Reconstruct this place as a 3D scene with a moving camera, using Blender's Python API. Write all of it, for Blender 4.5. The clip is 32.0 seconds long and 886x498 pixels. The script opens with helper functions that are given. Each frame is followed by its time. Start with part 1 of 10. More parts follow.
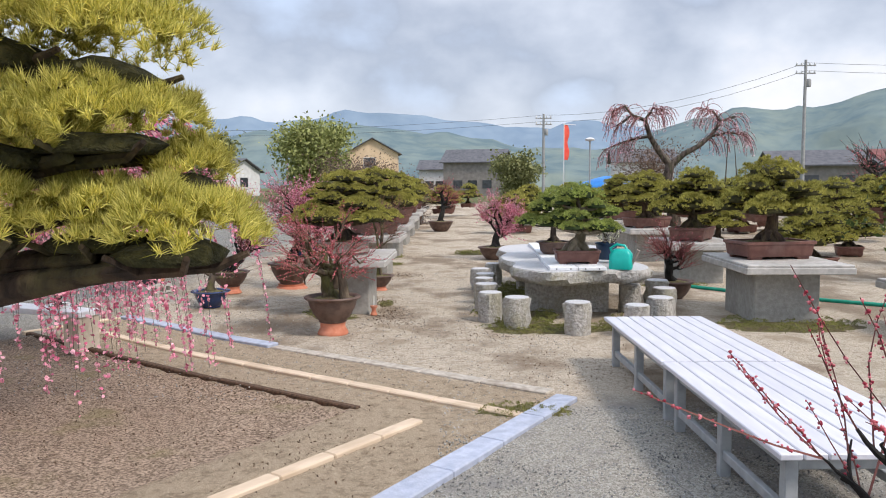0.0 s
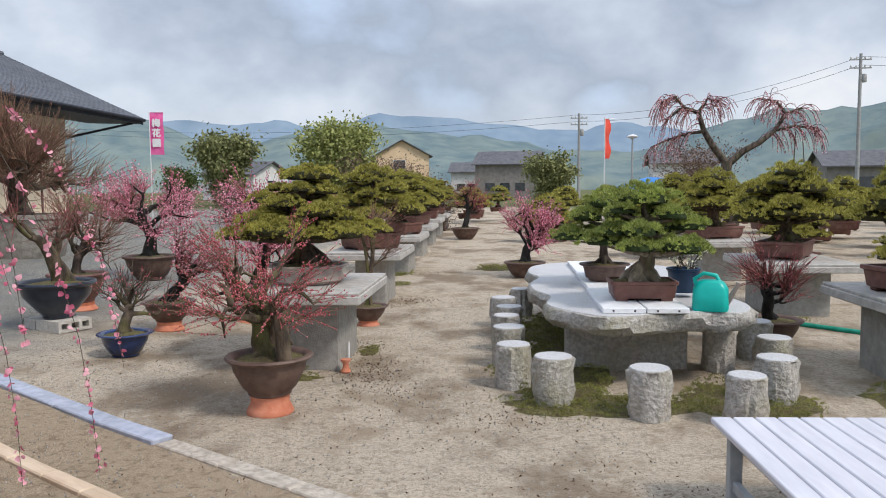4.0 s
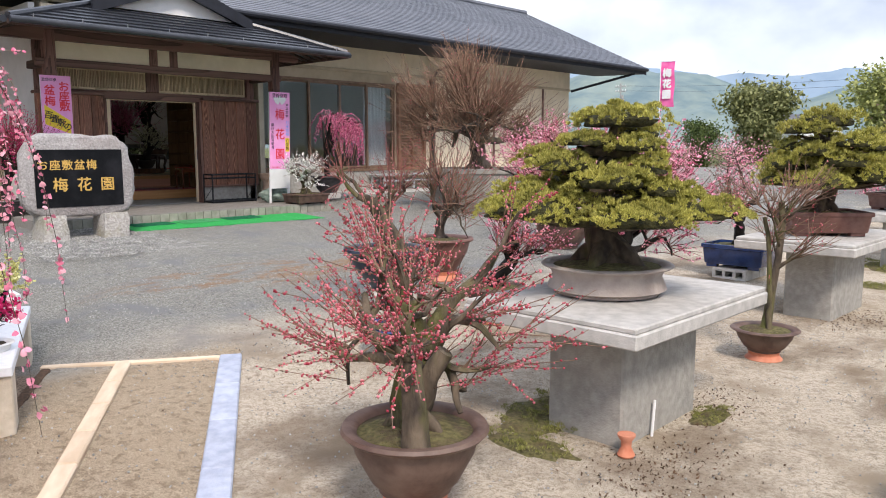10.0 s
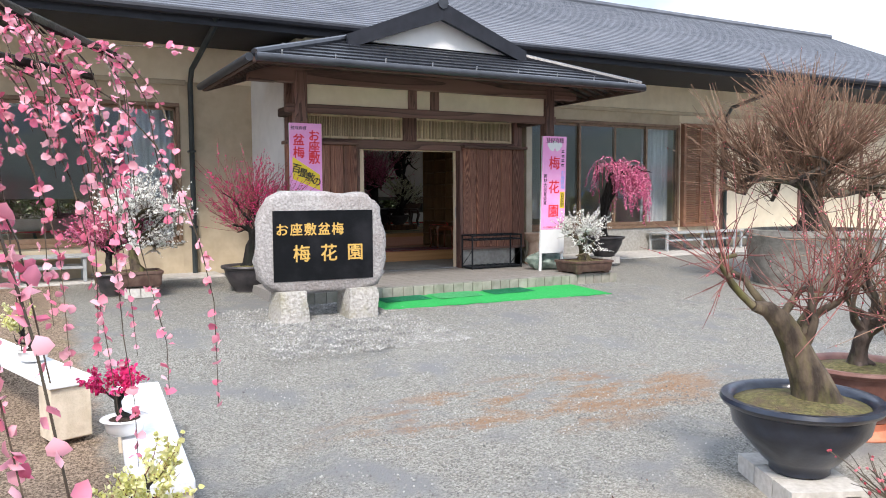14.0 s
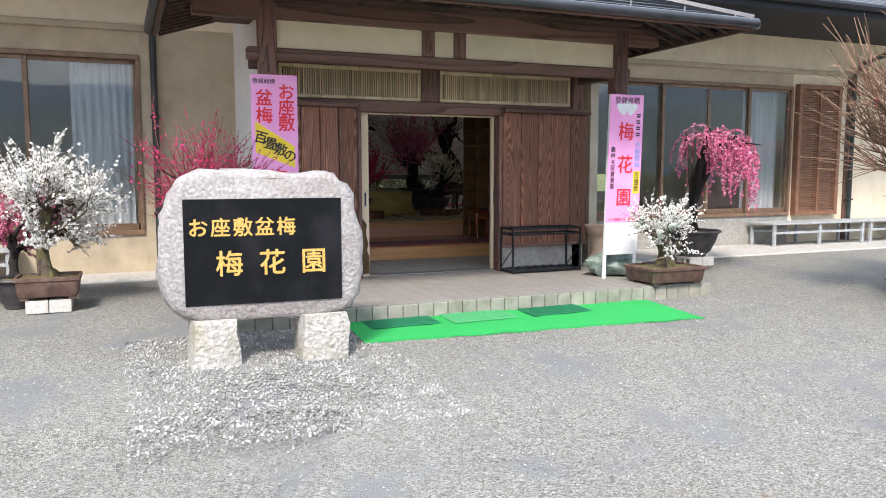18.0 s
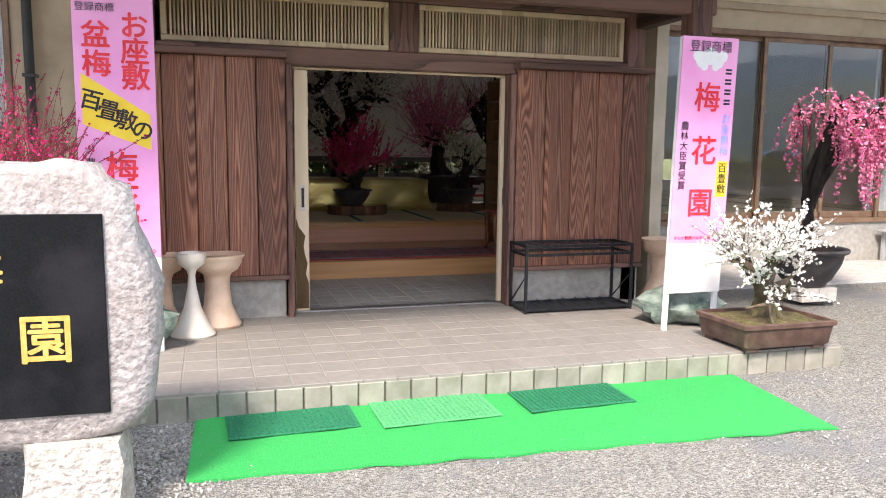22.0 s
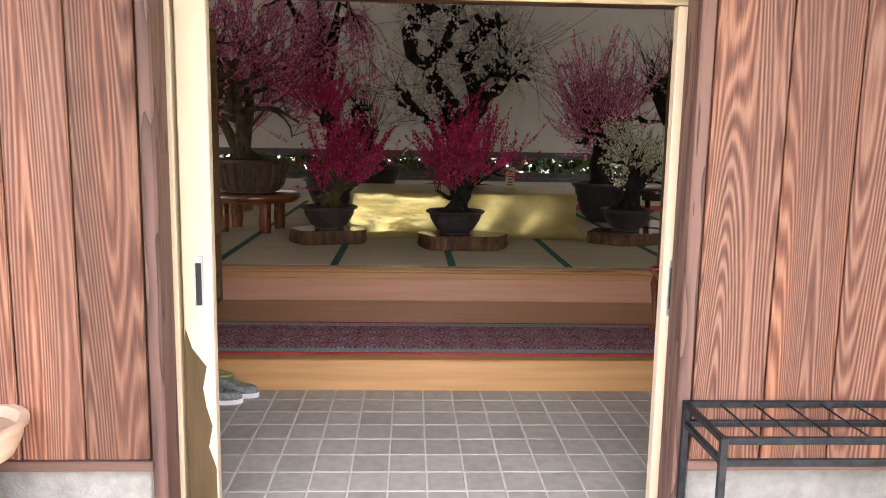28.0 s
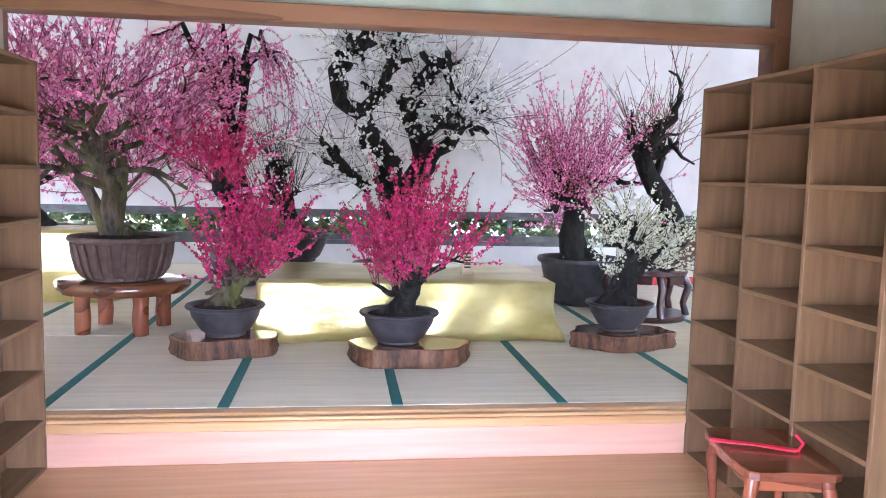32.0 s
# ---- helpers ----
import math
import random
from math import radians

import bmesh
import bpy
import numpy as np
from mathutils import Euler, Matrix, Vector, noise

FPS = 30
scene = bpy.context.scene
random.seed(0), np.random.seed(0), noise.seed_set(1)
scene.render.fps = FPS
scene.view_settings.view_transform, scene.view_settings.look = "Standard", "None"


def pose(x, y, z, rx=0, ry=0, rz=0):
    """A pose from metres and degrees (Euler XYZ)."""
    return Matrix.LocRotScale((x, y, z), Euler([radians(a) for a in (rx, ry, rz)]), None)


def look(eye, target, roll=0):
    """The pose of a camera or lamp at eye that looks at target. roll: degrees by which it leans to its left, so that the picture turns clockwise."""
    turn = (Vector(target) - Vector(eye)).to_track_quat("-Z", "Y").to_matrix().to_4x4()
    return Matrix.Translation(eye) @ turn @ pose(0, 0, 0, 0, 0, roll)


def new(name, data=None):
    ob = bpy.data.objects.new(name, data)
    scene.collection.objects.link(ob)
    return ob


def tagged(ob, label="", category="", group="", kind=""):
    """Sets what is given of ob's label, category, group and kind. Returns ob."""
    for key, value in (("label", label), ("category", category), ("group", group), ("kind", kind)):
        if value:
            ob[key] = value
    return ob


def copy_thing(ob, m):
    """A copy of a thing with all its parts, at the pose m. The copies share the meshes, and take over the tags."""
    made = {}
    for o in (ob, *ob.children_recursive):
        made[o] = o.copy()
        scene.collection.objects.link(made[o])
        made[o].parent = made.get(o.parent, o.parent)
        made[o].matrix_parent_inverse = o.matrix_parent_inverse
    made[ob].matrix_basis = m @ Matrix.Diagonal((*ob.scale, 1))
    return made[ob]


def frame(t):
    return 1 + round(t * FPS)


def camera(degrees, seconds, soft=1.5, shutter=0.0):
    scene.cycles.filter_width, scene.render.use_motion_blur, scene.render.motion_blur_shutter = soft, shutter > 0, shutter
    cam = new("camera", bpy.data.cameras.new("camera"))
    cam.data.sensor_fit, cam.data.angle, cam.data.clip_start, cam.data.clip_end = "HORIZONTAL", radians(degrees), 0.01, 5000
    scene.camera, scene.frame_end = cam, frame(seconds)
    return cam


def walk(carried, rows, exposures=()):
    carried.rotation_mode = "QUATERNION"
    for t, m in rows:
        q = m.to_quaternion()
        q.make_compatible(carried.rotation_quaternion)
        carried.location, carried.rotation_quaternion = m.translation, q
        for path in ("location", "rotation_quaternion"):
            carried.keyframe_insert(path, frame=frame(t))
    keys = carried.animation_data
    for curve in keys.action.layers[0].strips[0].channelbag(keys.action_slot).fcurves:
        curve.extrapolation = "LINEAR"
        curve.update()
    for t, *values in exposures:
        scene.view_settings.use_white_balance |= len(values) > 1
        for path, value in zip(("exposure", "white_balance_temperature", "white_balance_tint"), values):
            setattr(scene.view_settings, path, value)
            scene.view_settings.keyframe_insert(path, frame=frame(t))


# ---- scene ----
cam = camera(59.8, 32.0, soft=1.0)
METRES, EYE, TILT, LEAN, TURN = 21.4, 1.6, 0.0, 0.0, 2.1
ROWS = [
    (0.0, 0.0, 0.0, 0.0, -0.03, -4.69, 0.36),
    (0.5, 0.003, 0.0118, -0.0008, -0.69, -4.07, 0.31),
    (1.0, 0.0088, 0.0286, -0.0003, 0.68, -3.01, 0.09),
    (1.5, 0.0105, 0.0464, -0.001, 1.76, -2.93, 0.02),
    (2.0, 0.0113, 0.063, -0.0009, 1.9, -3.03, 0.13),
    (2.5, 0.0121, 0.0814, -0.0005, 2.87, -2.21, 0.25),
    (3.0, 0.0125, 0.0998, -0.0015, 3.13, -2.65, 0.58),
    (3.5, 0.0115, 0.1183, -0.0011, 2.31, -3.64, 0.34),
    (5.5, 0.0197, 0.188, -0.0019, 6.05, -5.32, 0.83),
    (6.0, 0.0246, 0.2044, -0.0011, 8.72, -5.03, 0.54),
    (6.5, 0.0283, 0.2203, -0.0011, 11.35, -4.92, 0.42),
    (7.0, 0.0353, 0.2334, -0.0007, 14.34, -4.78, -0.53),
    (7.5, 0.043, 0.247, -0.0004, 16.99, -4.87, -1.52),
    (8.0, 0.0451, 0.2594, -0.0006, 17.5, -5.1, -0.74),
    (8.5, 0.0467, 0.2665, -0.0009, 18.85, -5.77, -0.34),
    (9.0, 0.05, 0.2712, -0.0014, 23.0, -7.05, -0.79),
    (9.5, 0.0498, 0.274, -0.0018, 31.48, -8.14, -0.18),
    (10.0, 0.0428, 0.279, -0.0019, 41.74, -7.56, 0.03),
    (10.5, 0.0317, 0.2861, -0.0003, 50.23, -6.38, 0.13),
    (11.0, 0.02, 0.2966, -0.0011, 55.83, -5.76, -0.13),
    (11.5, 0.0066, 0.3086, -0.0003, 59.91, -5.64, 0.03),
    (12.0, -0.0108, 0.319, -0.0002, 61.71, -5.93, 0.17),
    (12.5, -0.0281, 0.3267, -0.0003, 62.19, -5.65, -0.24),
    (13.0, -0.0464, 0.334, 0.0008, 62.62, -4.9, -0.39),
    (13.5, -0.0668, 0.3378, 0.0026, 61.31, -4.35, 0.62),
    (14.0, -0.0836, 0.3422, 0.0042, 59.28, -4.03, 0.33),
    (14.5, -0.0978, 0.3518, 0.0043, 59.28, -4.0, -0.32),
    (16.5, -0.1409, 0.4039, 0.0054, 63.11, -4.9, -1.71),
    (17.0, -0.1572, 0.415, 0.0063, 64.08, -4.78, -0.13),
    (17.5, -0.1749, 0.4277, 0.0057, 65.07, -5.19, -0.21),
    (18.0, -0.1921, 0.4379, 0.0058, 65.18, -5.76, 0.04),
    (18.5, -0.2118, 0.4473, 0.0066, 63.74, -5.97, 1.54),
    (19.0, -0.2297, 0.4595, 0.0065, 63.22, -6.08, 1.07),
    (19.5, -0.2457, 0.4705, 0.0071, 64.18, -6.1, 0.09),
    (20.0, -0.2621, 0.4805, 0.0079, 64.25, -6.09, 0.03),
    (20.5, -0.2734, 0.4918, 0.0074, 64.69, -6.43, -0.25),
    (21.0, -0.2846, 0.5073, 0.0083, 66.63, -6.95, -0.76),
    (21.5, -0.2981, 0.5209, 0.0076, 68.59, -7.38, -0.49),
    (22.0, -0.3097, 0.5333, 0.0082, 71.09, -7.26, -0.65),
    (22.5, -0.321, 0.5492, 0.009, 75.0, -6.99, -2.17),
    (23.0, -0.3329, 0.5605, 0.0089, 77.28, -6.86, -2.12),
    (23.5, -0.3455, 0.5687, 0.0102, 77.77, -6.46, -1.43),
    (24.0, -0.356, 0.5762, 0.0104, 78.93, -6.58, -1.09),
    (24.5, -0.3657, 0.5826, 0.0123, 80.99, -6.37, -1.5),
    (25.0, -0.3769, 0.5859, 0.0121, 82.47, -6.43, -1.08),
    (25.5, -0.3914, 0.5883, 0.0134, 82.22, -6.52, -0.82),
    (27.5, -0.4509, 0.6041, 0.0161, 84.92, -8.43, -0.83),
    (28.0, -0.466, 0.6058, 0.0159, 85.5, -8.63, -1.0),
    (28.5, -0.4808, 0.6071, 0.0168, 86.26, -8.35, -0.93),
    (29.0, -0.4954, 0.6059, 0.0176, 83.21, -7.38, -1.52),
    (29.5, -0.5059, 0.6044, 0.0192, 80.48, -6.24, -1.69),
    (30.0, -0.5129, 0.6052, 0.0192, 80.26, -5.47, -1.16),
    (30.5, -0.5262, 0.6079, 0.023, 80.96, -4.75, -1.16),
    (31.0, -0.5343, 0.6089, 0.0252, 81.16, -4.43, -0.92),
    (31.5, -0.543, 0.6084, 0.0259, 80.38, -4.91, -0.45),
    (32.0, -0.5523, 0.6101, 0.0258, 80.46, -5.52, -1.41),
]
EXPOSURES = [(0.0, 0.3, 6500, 13), (1.0, 0.05, 6450, 12), (3.0, 0.06, 6400, 11), (7.0, 0.33, 6550, 12), (10.0, 0.65, 6550, 14), (13.0, 1.0, 6400, 13), (16.5, 1.25, 6350, 11), (20.0, 1.5, 6400, 14), (23.0, 1.82, 6900, 17), (25.0, 2.2, 6900, 17),
             (27.5, 3.15, 7000, 17), (28.5, 3.65, 7500, 17), (29.5, 4.15, 8500, 17), (30.5, 4.85, 8800, 18), (31.2, 5.4, 7000, 18), (32.0, 5.75, 5150, 18)]
walk(cam, [(t, pose(0, 0, EYE, TILT, LEAN, TURN) @ pose(METRES * x, METRES * y, METRES * z, 90 + pitch, roll, yaw)) for t, x, y, z, yaw, pitch, roll in ROWS], EXPOSURES)

# ---- world and sun: a bright overcast sky with broken cloud ----
world = bpy.data.worlds.new("sky")
scene.world = world
world.use_nodes = True
wt = world.node_tree
wt.nodes.clear()


def wnode(kind, **values):
    n = wt.nodes.new(kind)
    for k, v in values.items():
        n.inputs[k].default_value = v
    return n


def wmath(op, a, b=None):
    n = wt.nodes.new("ShaderNodeMath")
    n.operation = op
    for i, v in enumerate((a, b)):
        if v is None:
            continue
        if isinstance(v, (int, float)):
            n.inputs[i].default_value = v
        else:
            wt.links.new(v, n.inputs[i])
    return n.outputs[0]


sky = wt.nodes.new("ShaderNodeTexSky")
sky.sky_type = "NISHITA"
sky.sun_disc = False
sky.sun_elevation = radians(48)
sky.sun_rotation = radians(122)
coord = wt.nodes.new("ShaderNodeTexCoord")
sep = wt.nodes.new("ShaderNodeSeparateXYZ")
wt.links.new(coord.outputs["Generated"], sep.inputs[0])
comb = wt.nodes.new("ShaderNodeCombineXYZ")
wt.links.new(sep.outputs[0], comb.inputs[0])
wt.links.new(sep.outputs[1], comb.inputs[1])
wt.links.new(wmath("MULTIPLY", sep.outputs[2], 1.5), comb.inputs[2])
cl = wnode("ShaderNodeTexNoise", Scale=3.4, Detail=6.0, Roughness=0.5, Distortion=0.0)
wt.links.new(comb.outputs[0], cl.inputs["Vector"])
ramp = wt.nodes.new("ShaderNodeValToRGB")
ramp.color_ramp.elements[0].position, ramp.color_ramp.elements[0].color = 0.34, (0.60, 0.73, 0.93, 1)
ramp.color_ramp.elements[1].position, ramp.color_ramp.elements[1].color = 0.72, (0.95, 0.95, 0.96, 1)
mid = ramp.color_ramp.elements.new(0.46)
mid.color = (0.42, 0.48, 0.58, 1)
mid2 = ramp.color_ramp.elements.new(0.59)
mid2.color = (0.66, 0.72, 0.81, 1)
wt.links.new(cl.outputs["Fac"], ramp.inputs[0])
bg_sky = wnode("ShaderNodeBackground", Strength=0.12)
wt.links.new(sky.outputs[0], bg_sky.inputs["Color"])
bg_cloud = wnode("ShaderNodeBackground", Strength=0.95)
# thin bright haze low down
haze = wt.nodes.new("ShaderNodeMixRGB")
haze.inputs[2].default_value = (0.84, 0.88, 0.94, 1)
low = wt.nodes.new("ShaderNodeMapRange")
low.inputs["From Min"].default_value, low.inputs["From Max"].default_value, low.inputs["To Min"].default_value, low.inputs["To Max"].default_value = 0.0, 0.13, 0.7, 0.0
wt.links.new(sep.outputs[2], low.inputs["Value"])
wt.links.new(low.outputs[0], haze.inputs[0])
wt.links.new(ramp.outputs[0], haze.inputs[1])
wt.links.new(haze.outputs[0], bg_cloud.inputs["Color"])
# an overcast dome is brighter overhead than at the horizon
wt.links.new(wmath("MULTIPLY_ADD", wmath("MAXIMUM", wmath("SUBTRACT", sep.outputs[2], 0.22), 0.0), 0.9), bg_cloud.inputs["Strength"])
bg_cloud.inputs["Strength"].links[0].from_node.inputs[2].default_value = 0.97
mixer = wnode("ShaderNodeMixShader", Fac=0.88)
wt.links.new(bg_sky.outputs[0], mixer.inputs[1])
wt.links.new(bg_cloud.outputs[0], mixer.inputs[2])
wout = wt.nodes.new("ShaderNodeOutputWorld")
wt.links.new(mixer.outputs[0], wout.inputs[0])

sun_data = bpy.data.lights.new("sun", "SUN")
sun_data.energy, sun_data.angle, sun_data.color = 2.3, radians(12), (1.0, 0.91, 0.80)
sun_ob = new("sun", sun_data)
sun_ob.matrix_world = look((11, -7, 15), (0, 0, 0))


def window_light(name, x, y, z, wide, high, power, rz):
    """Daylight through a window opening into a room; rz turns its face from -y."""
    d = bpy.data.lights.new(name, "AREA")
    d.shape, d.size, d.size_y, d.energy, d.color = "RECTANGLE", wide, high, power, (1.0, 0.90, 0.78)
    ob = new(name, d)
    ob.matrix_world = pose(x, y, z, 90, 0, rz)
    return ob


# light faces -z of the lamp: with rx = 90 it shines to +y, turned by rz
window_light("window_daylight", -15.32, 18.5, 2.1, 3.3, 2.0, 2.2, 90)
window_light("window_daylight", -15.32, 7.6, 2.1, 3.3, 2.0, 2.3, 90)
window_light("window_daylight", -22.9, 13.0, 1.42, 9.0, 0.42, 0.55, -90)
window_light("doorway_daylight", -13.24, 12.7, 1.5, 1.6, 1.8, 1.25, 90)

# ---- materials ----
def surf(name, c1, c2, scale=6.0, rough=0.75, bump=0.3, bscale=60.0, stretch=(1, 1, 1), metal=0.0, c3=None, c3scale=1.3, c3amount=0.5,
         island=0.0, per_object=0.0, spec=0.4, bdist=0.01, coat=0.0, lo=0.35, hi=0.65, world_space=False):
    """Two-scale procedural surface: fine grain between c1 and c2, wider stains of c3, and fine relief."""
    m = bpy.data.materials.new(name)
    m.use_nodes = True
    t = m.node_tree
    b = t.nodes["Principled BSDF"]
    b.inputs["Roughness"].default_value, b.inputs["Metallic"].default_value = rough, metal
    b.inputs["Specular IOR Level"].default_value = spec
    b.inputs["Coat Weight"].default_value = coat
    tc = t.nodes.new("ShaderNodeTexCoord")
    mp = t.nodes.new("ShaderNodeMapping")
    mp.inputs["Scale"].default_value = stretch
    if world_space:
        geo = t.nodes.new("ShaderNodeNewGeometry")
        t.links.new(geo.outputs["Position"], mp.inputs["Vector"])
    else:
        t.links.new(tc.outputs["Object"], mp.inputs["Vector"])
        info = t.nodes.new("ShaderNodeObjectInfo")
        off = t.nodes.new("ShaderNodeMath")
        off.operation = "MULTIPLY"
        off.inputs[1].default_value = 37.0
        t.links.new(info.outputs["Random"], off.inputs[0])
        t.links.new(off.outputs[0], mp.inputs["Location"])
    fine = t.nodes.new("ShaderNodeTexNoise")
    fine.inputs["Scale"].default_value, fine.inputs["Detail"].default_value = scale, 6.0
    t.links.new(mp.outputs[0], fine.inputs["Vector"])
    r = t.nodes.new("ShaderNodeValToRGB")
    r.color_ramp.elements[0].position, r.color_ramp.elements[0].color = lo, (*c1, 1)
    r.color_ramp.elements[1].position, r.color_ramp.elements[1].color = hi, (*c2, 1)
    t.links.new(fine.outputs["Fac"], r.inputs[0])
    col = r.outputs[0]
    if c3:
        wide = t.nodes.new("ShaderNodeTexNoise")
        wide.inputs["Scale"].default_value, wide.inputs["Detail"].default_value, wide.inputs["Roughness"].default_value = c3scale, 5.0, 0.65
        t.links.new(mp.outputs[0], wide.inputs["Vector"])
        wr = t.nodes.new("ShaderNodeMapRange")
        wr.inputs["From Min"].default_value, wr.inputs["From Max"].default_value = 0.48, 0.68
        wr.inputs["To Max"].default_value = c3amount
        t.links.new(wide.outputs["Fac"], wr.inputs["Value"])
        mx = t.nodes.new("ShaderNodeMixRGB")
        mx.inputs[2].default_value = (*c3, 1)
        t.links.new(wr.outputs[0], mx.inputs[0])
        t.links.new(col, mx.inputs[1])
        col = mx.outputs[0]
    if island or per_object:
        src = t.nodes.new("ShaderNodeNewGeometry").outputs["Random Per Island"] if island else t.nodes.new("ShaderNodeObjectInfo").outputs["Random"]
        amount = island or per_object
        vr = t.nodes.new("ShaderNodeMapRange")
        vr.inputs["To Min"].default_value, vr.inputs["To Max"].default_value = 1 - amount, 1 + amount
        t.links.new(src, vr.inputs["Value"])
        hs = t.nodes.new("ShaderNodeHueSaturation")
        t.links.new(vr.outputs[0], hs.inputs["Value"])
        t.links.new(col, hs.inputs["Color"])
        col = hs.outputs[0]
    t.links.new(col, b.inputs["Base Color"])
    if bump:
        bn = t.nodes.new("ShaderNodeTexNoise")
        bn.inputs["Scale"].default_value, bn.inputs["Detail"].default_value = bscale, 4.0
        t.links.new(mp.outputs[0], bn.inputs["Vector"])
        bp = t.nodes.new("ShaderNodeBump")
        bp.inputs["Strength"].default_value, bp.inputs["Distance"].default_value = bump, bdist
        t.links.new(bn.outputs["Fac"], bp.inputs["Height"])
        t.links.new(bp.outputs[0], b.inputs["Normal"])
    return m


def wood_mat(name, dark, light, axis, rings=9.0, rough=0.6, per_object=0.25, bump=0.35, warm=None, coat=0.0, knots=2.2):
    """Flat-sawn board: long grain lines along an axis, swirling round knots."""
    m = bpy.data.materials.new(name)
    m.use_nodes = True
    t = m.node_tree
    b = t.nodes["Principled BSDF"]
    b.inputs["Roughness"].default_value, b.inputs["Coat Weight"].default_value = rough, coat
    tc = t.nodes.new("ShaderNodeTexCoord")
    info = t.nodes.new("ShaderNodeObjectInfo")
    mul = t.nodes.new("ShaderNodeMath")
    mul.operation = "MULTIPLY"
    mul.inputs[1].default_value = 53.0
    t.links.new(info.outputs["Random"], mul.inputs[0])
    mp = t.nodes.new("ShaderNodeMapping")
    s = [1.0, 1.0, 1.0]
    s[axis] = 0.10
    mp.inputs["Scale"].default_value = s
    t.links.new(tc.outputs["Object"], mp.inputs["Vector"])
    t.links.new(mul.outputs[0], mp.inputs["Location"])
    swirl = t.nodes.new("ShaderNodeTexNoise")
    swirl.inputs["Scale"].default_value, swirl.inputs["Detail"].default_value = knots, 2.0
    t.links.new(mp.outputs[0], swirl.inputs["Vector"])
    rg = t.nodes.new("ShaderNodeMath")
    rg.operation = "MULTIPLY"
    rg.inputs[1].default_value = rings
    t.links.new(swirl.outputs["Fac"], rg.inputs[0])
    fr = t.nodes.new("ShaderNodeMath")
    fr.operation = "FRACT"
    t.links.new(rg.outputs[0], fr.inputs[0])
    fib = t.nodes.new("ShaderNodeTexNoise")
    fib.inputs["Scale"].default_value, fib.inputs["Detail"].default_value = 70.0, 4.0
    t.links.new(mp.outputs[0], fib.inputs["Vector"])
    add = t.nodes.new("ShaderNodeMath")
    add.operation = "MULTIPLY_ADD"
    add.inputs[1].default_value = 0.55
    t.links.new(fib.outputs["Fac"], add.inputs[0])
    t.links.new(fr.outputs[0], add.inputs[2])
    r = t.nodes.new("ShaderNodeValToRGB")
    r.color_ramp.elements[0].position, r.color_ramp.elements[0].color = 0.40, (*light, 1)
    r.color_ramp.elements[1].position, r.color_ramp.elements[1].color = 1.0, (*dark, 1)
    e = r.color_ramp.elements.new(0.76)
    e.color = (*[0.6 * a + 0.4 * c for a, c in zip(light, dark)], 1)
    sc = t.nodes.new("ShaderNodeMath")
    sc.operation = "MULTIPLY"
    sc.inputs[1].default_value = 0.72
    t.links.new(add.outputs[0], sc.inputs[0])
    t.links.new(sc.outputs[0], r.inputs[0])
    col = r.outputs[0]
    wide = t.nodes.new("ShaderNodeTexNoise")
    wide.inputs["Scale"].default_value, wide.inputs["Detail"].default_value = 1.6, 3.0
    t.links.new(mp.outputs[0], wide.inputs["Vector"])
    mx = t.nodes.new("ShaderNodeMixRGB")
    mx.blend_type = "MIX"
    mx.inputs[2].default_value = (*(warm or dark), 1)
    wr = t.nodes.new("ShaderNodeMapRange")
    wr.inputs["From Min"].default_value, wr.inputs["From Max"].default_value, wr.inputs["To Max"].default_value = 0.45, 0.75, 0.6
    t.links.new(wide.outputs["Fac"], wr.inputs["Value"])
    t.links.new(wr.outputs[0], mx.inputs[0])
    t.links.new(col, mx.inputs[1])
    hs = t.nodes.new("ShaderNodeHueSaturation")
    vr = t.nodes.new("ShaderNodeMapRange")
    vr.inputs["To Min"].default_value, vr.inputs["To Max"].default_value = 1 - per_object, 1 + per_object
    t.links.new(info.outputs["Random"], vr.inputs["Value"])
    t.links.new(vr.outputs[0], hs.inputs["Value"])
    t.links.new(mx.outputs[0], hs.inputs["Color"])
    t.links.new(hs.outputs[0], b.inputs["Base Color"])
    bp = t.nodes.new("ShaderNodeBump")
    bp.inputs["Strength"].default_value, bp.inputs["Distance"].default_value = bump, 0.004
    bp.invert = True
    t.links.new(add.outputs[0], bp.inputs["Height"])
    t.links.new(bp.outputs[0], b.inputs["Normal"])
    return m


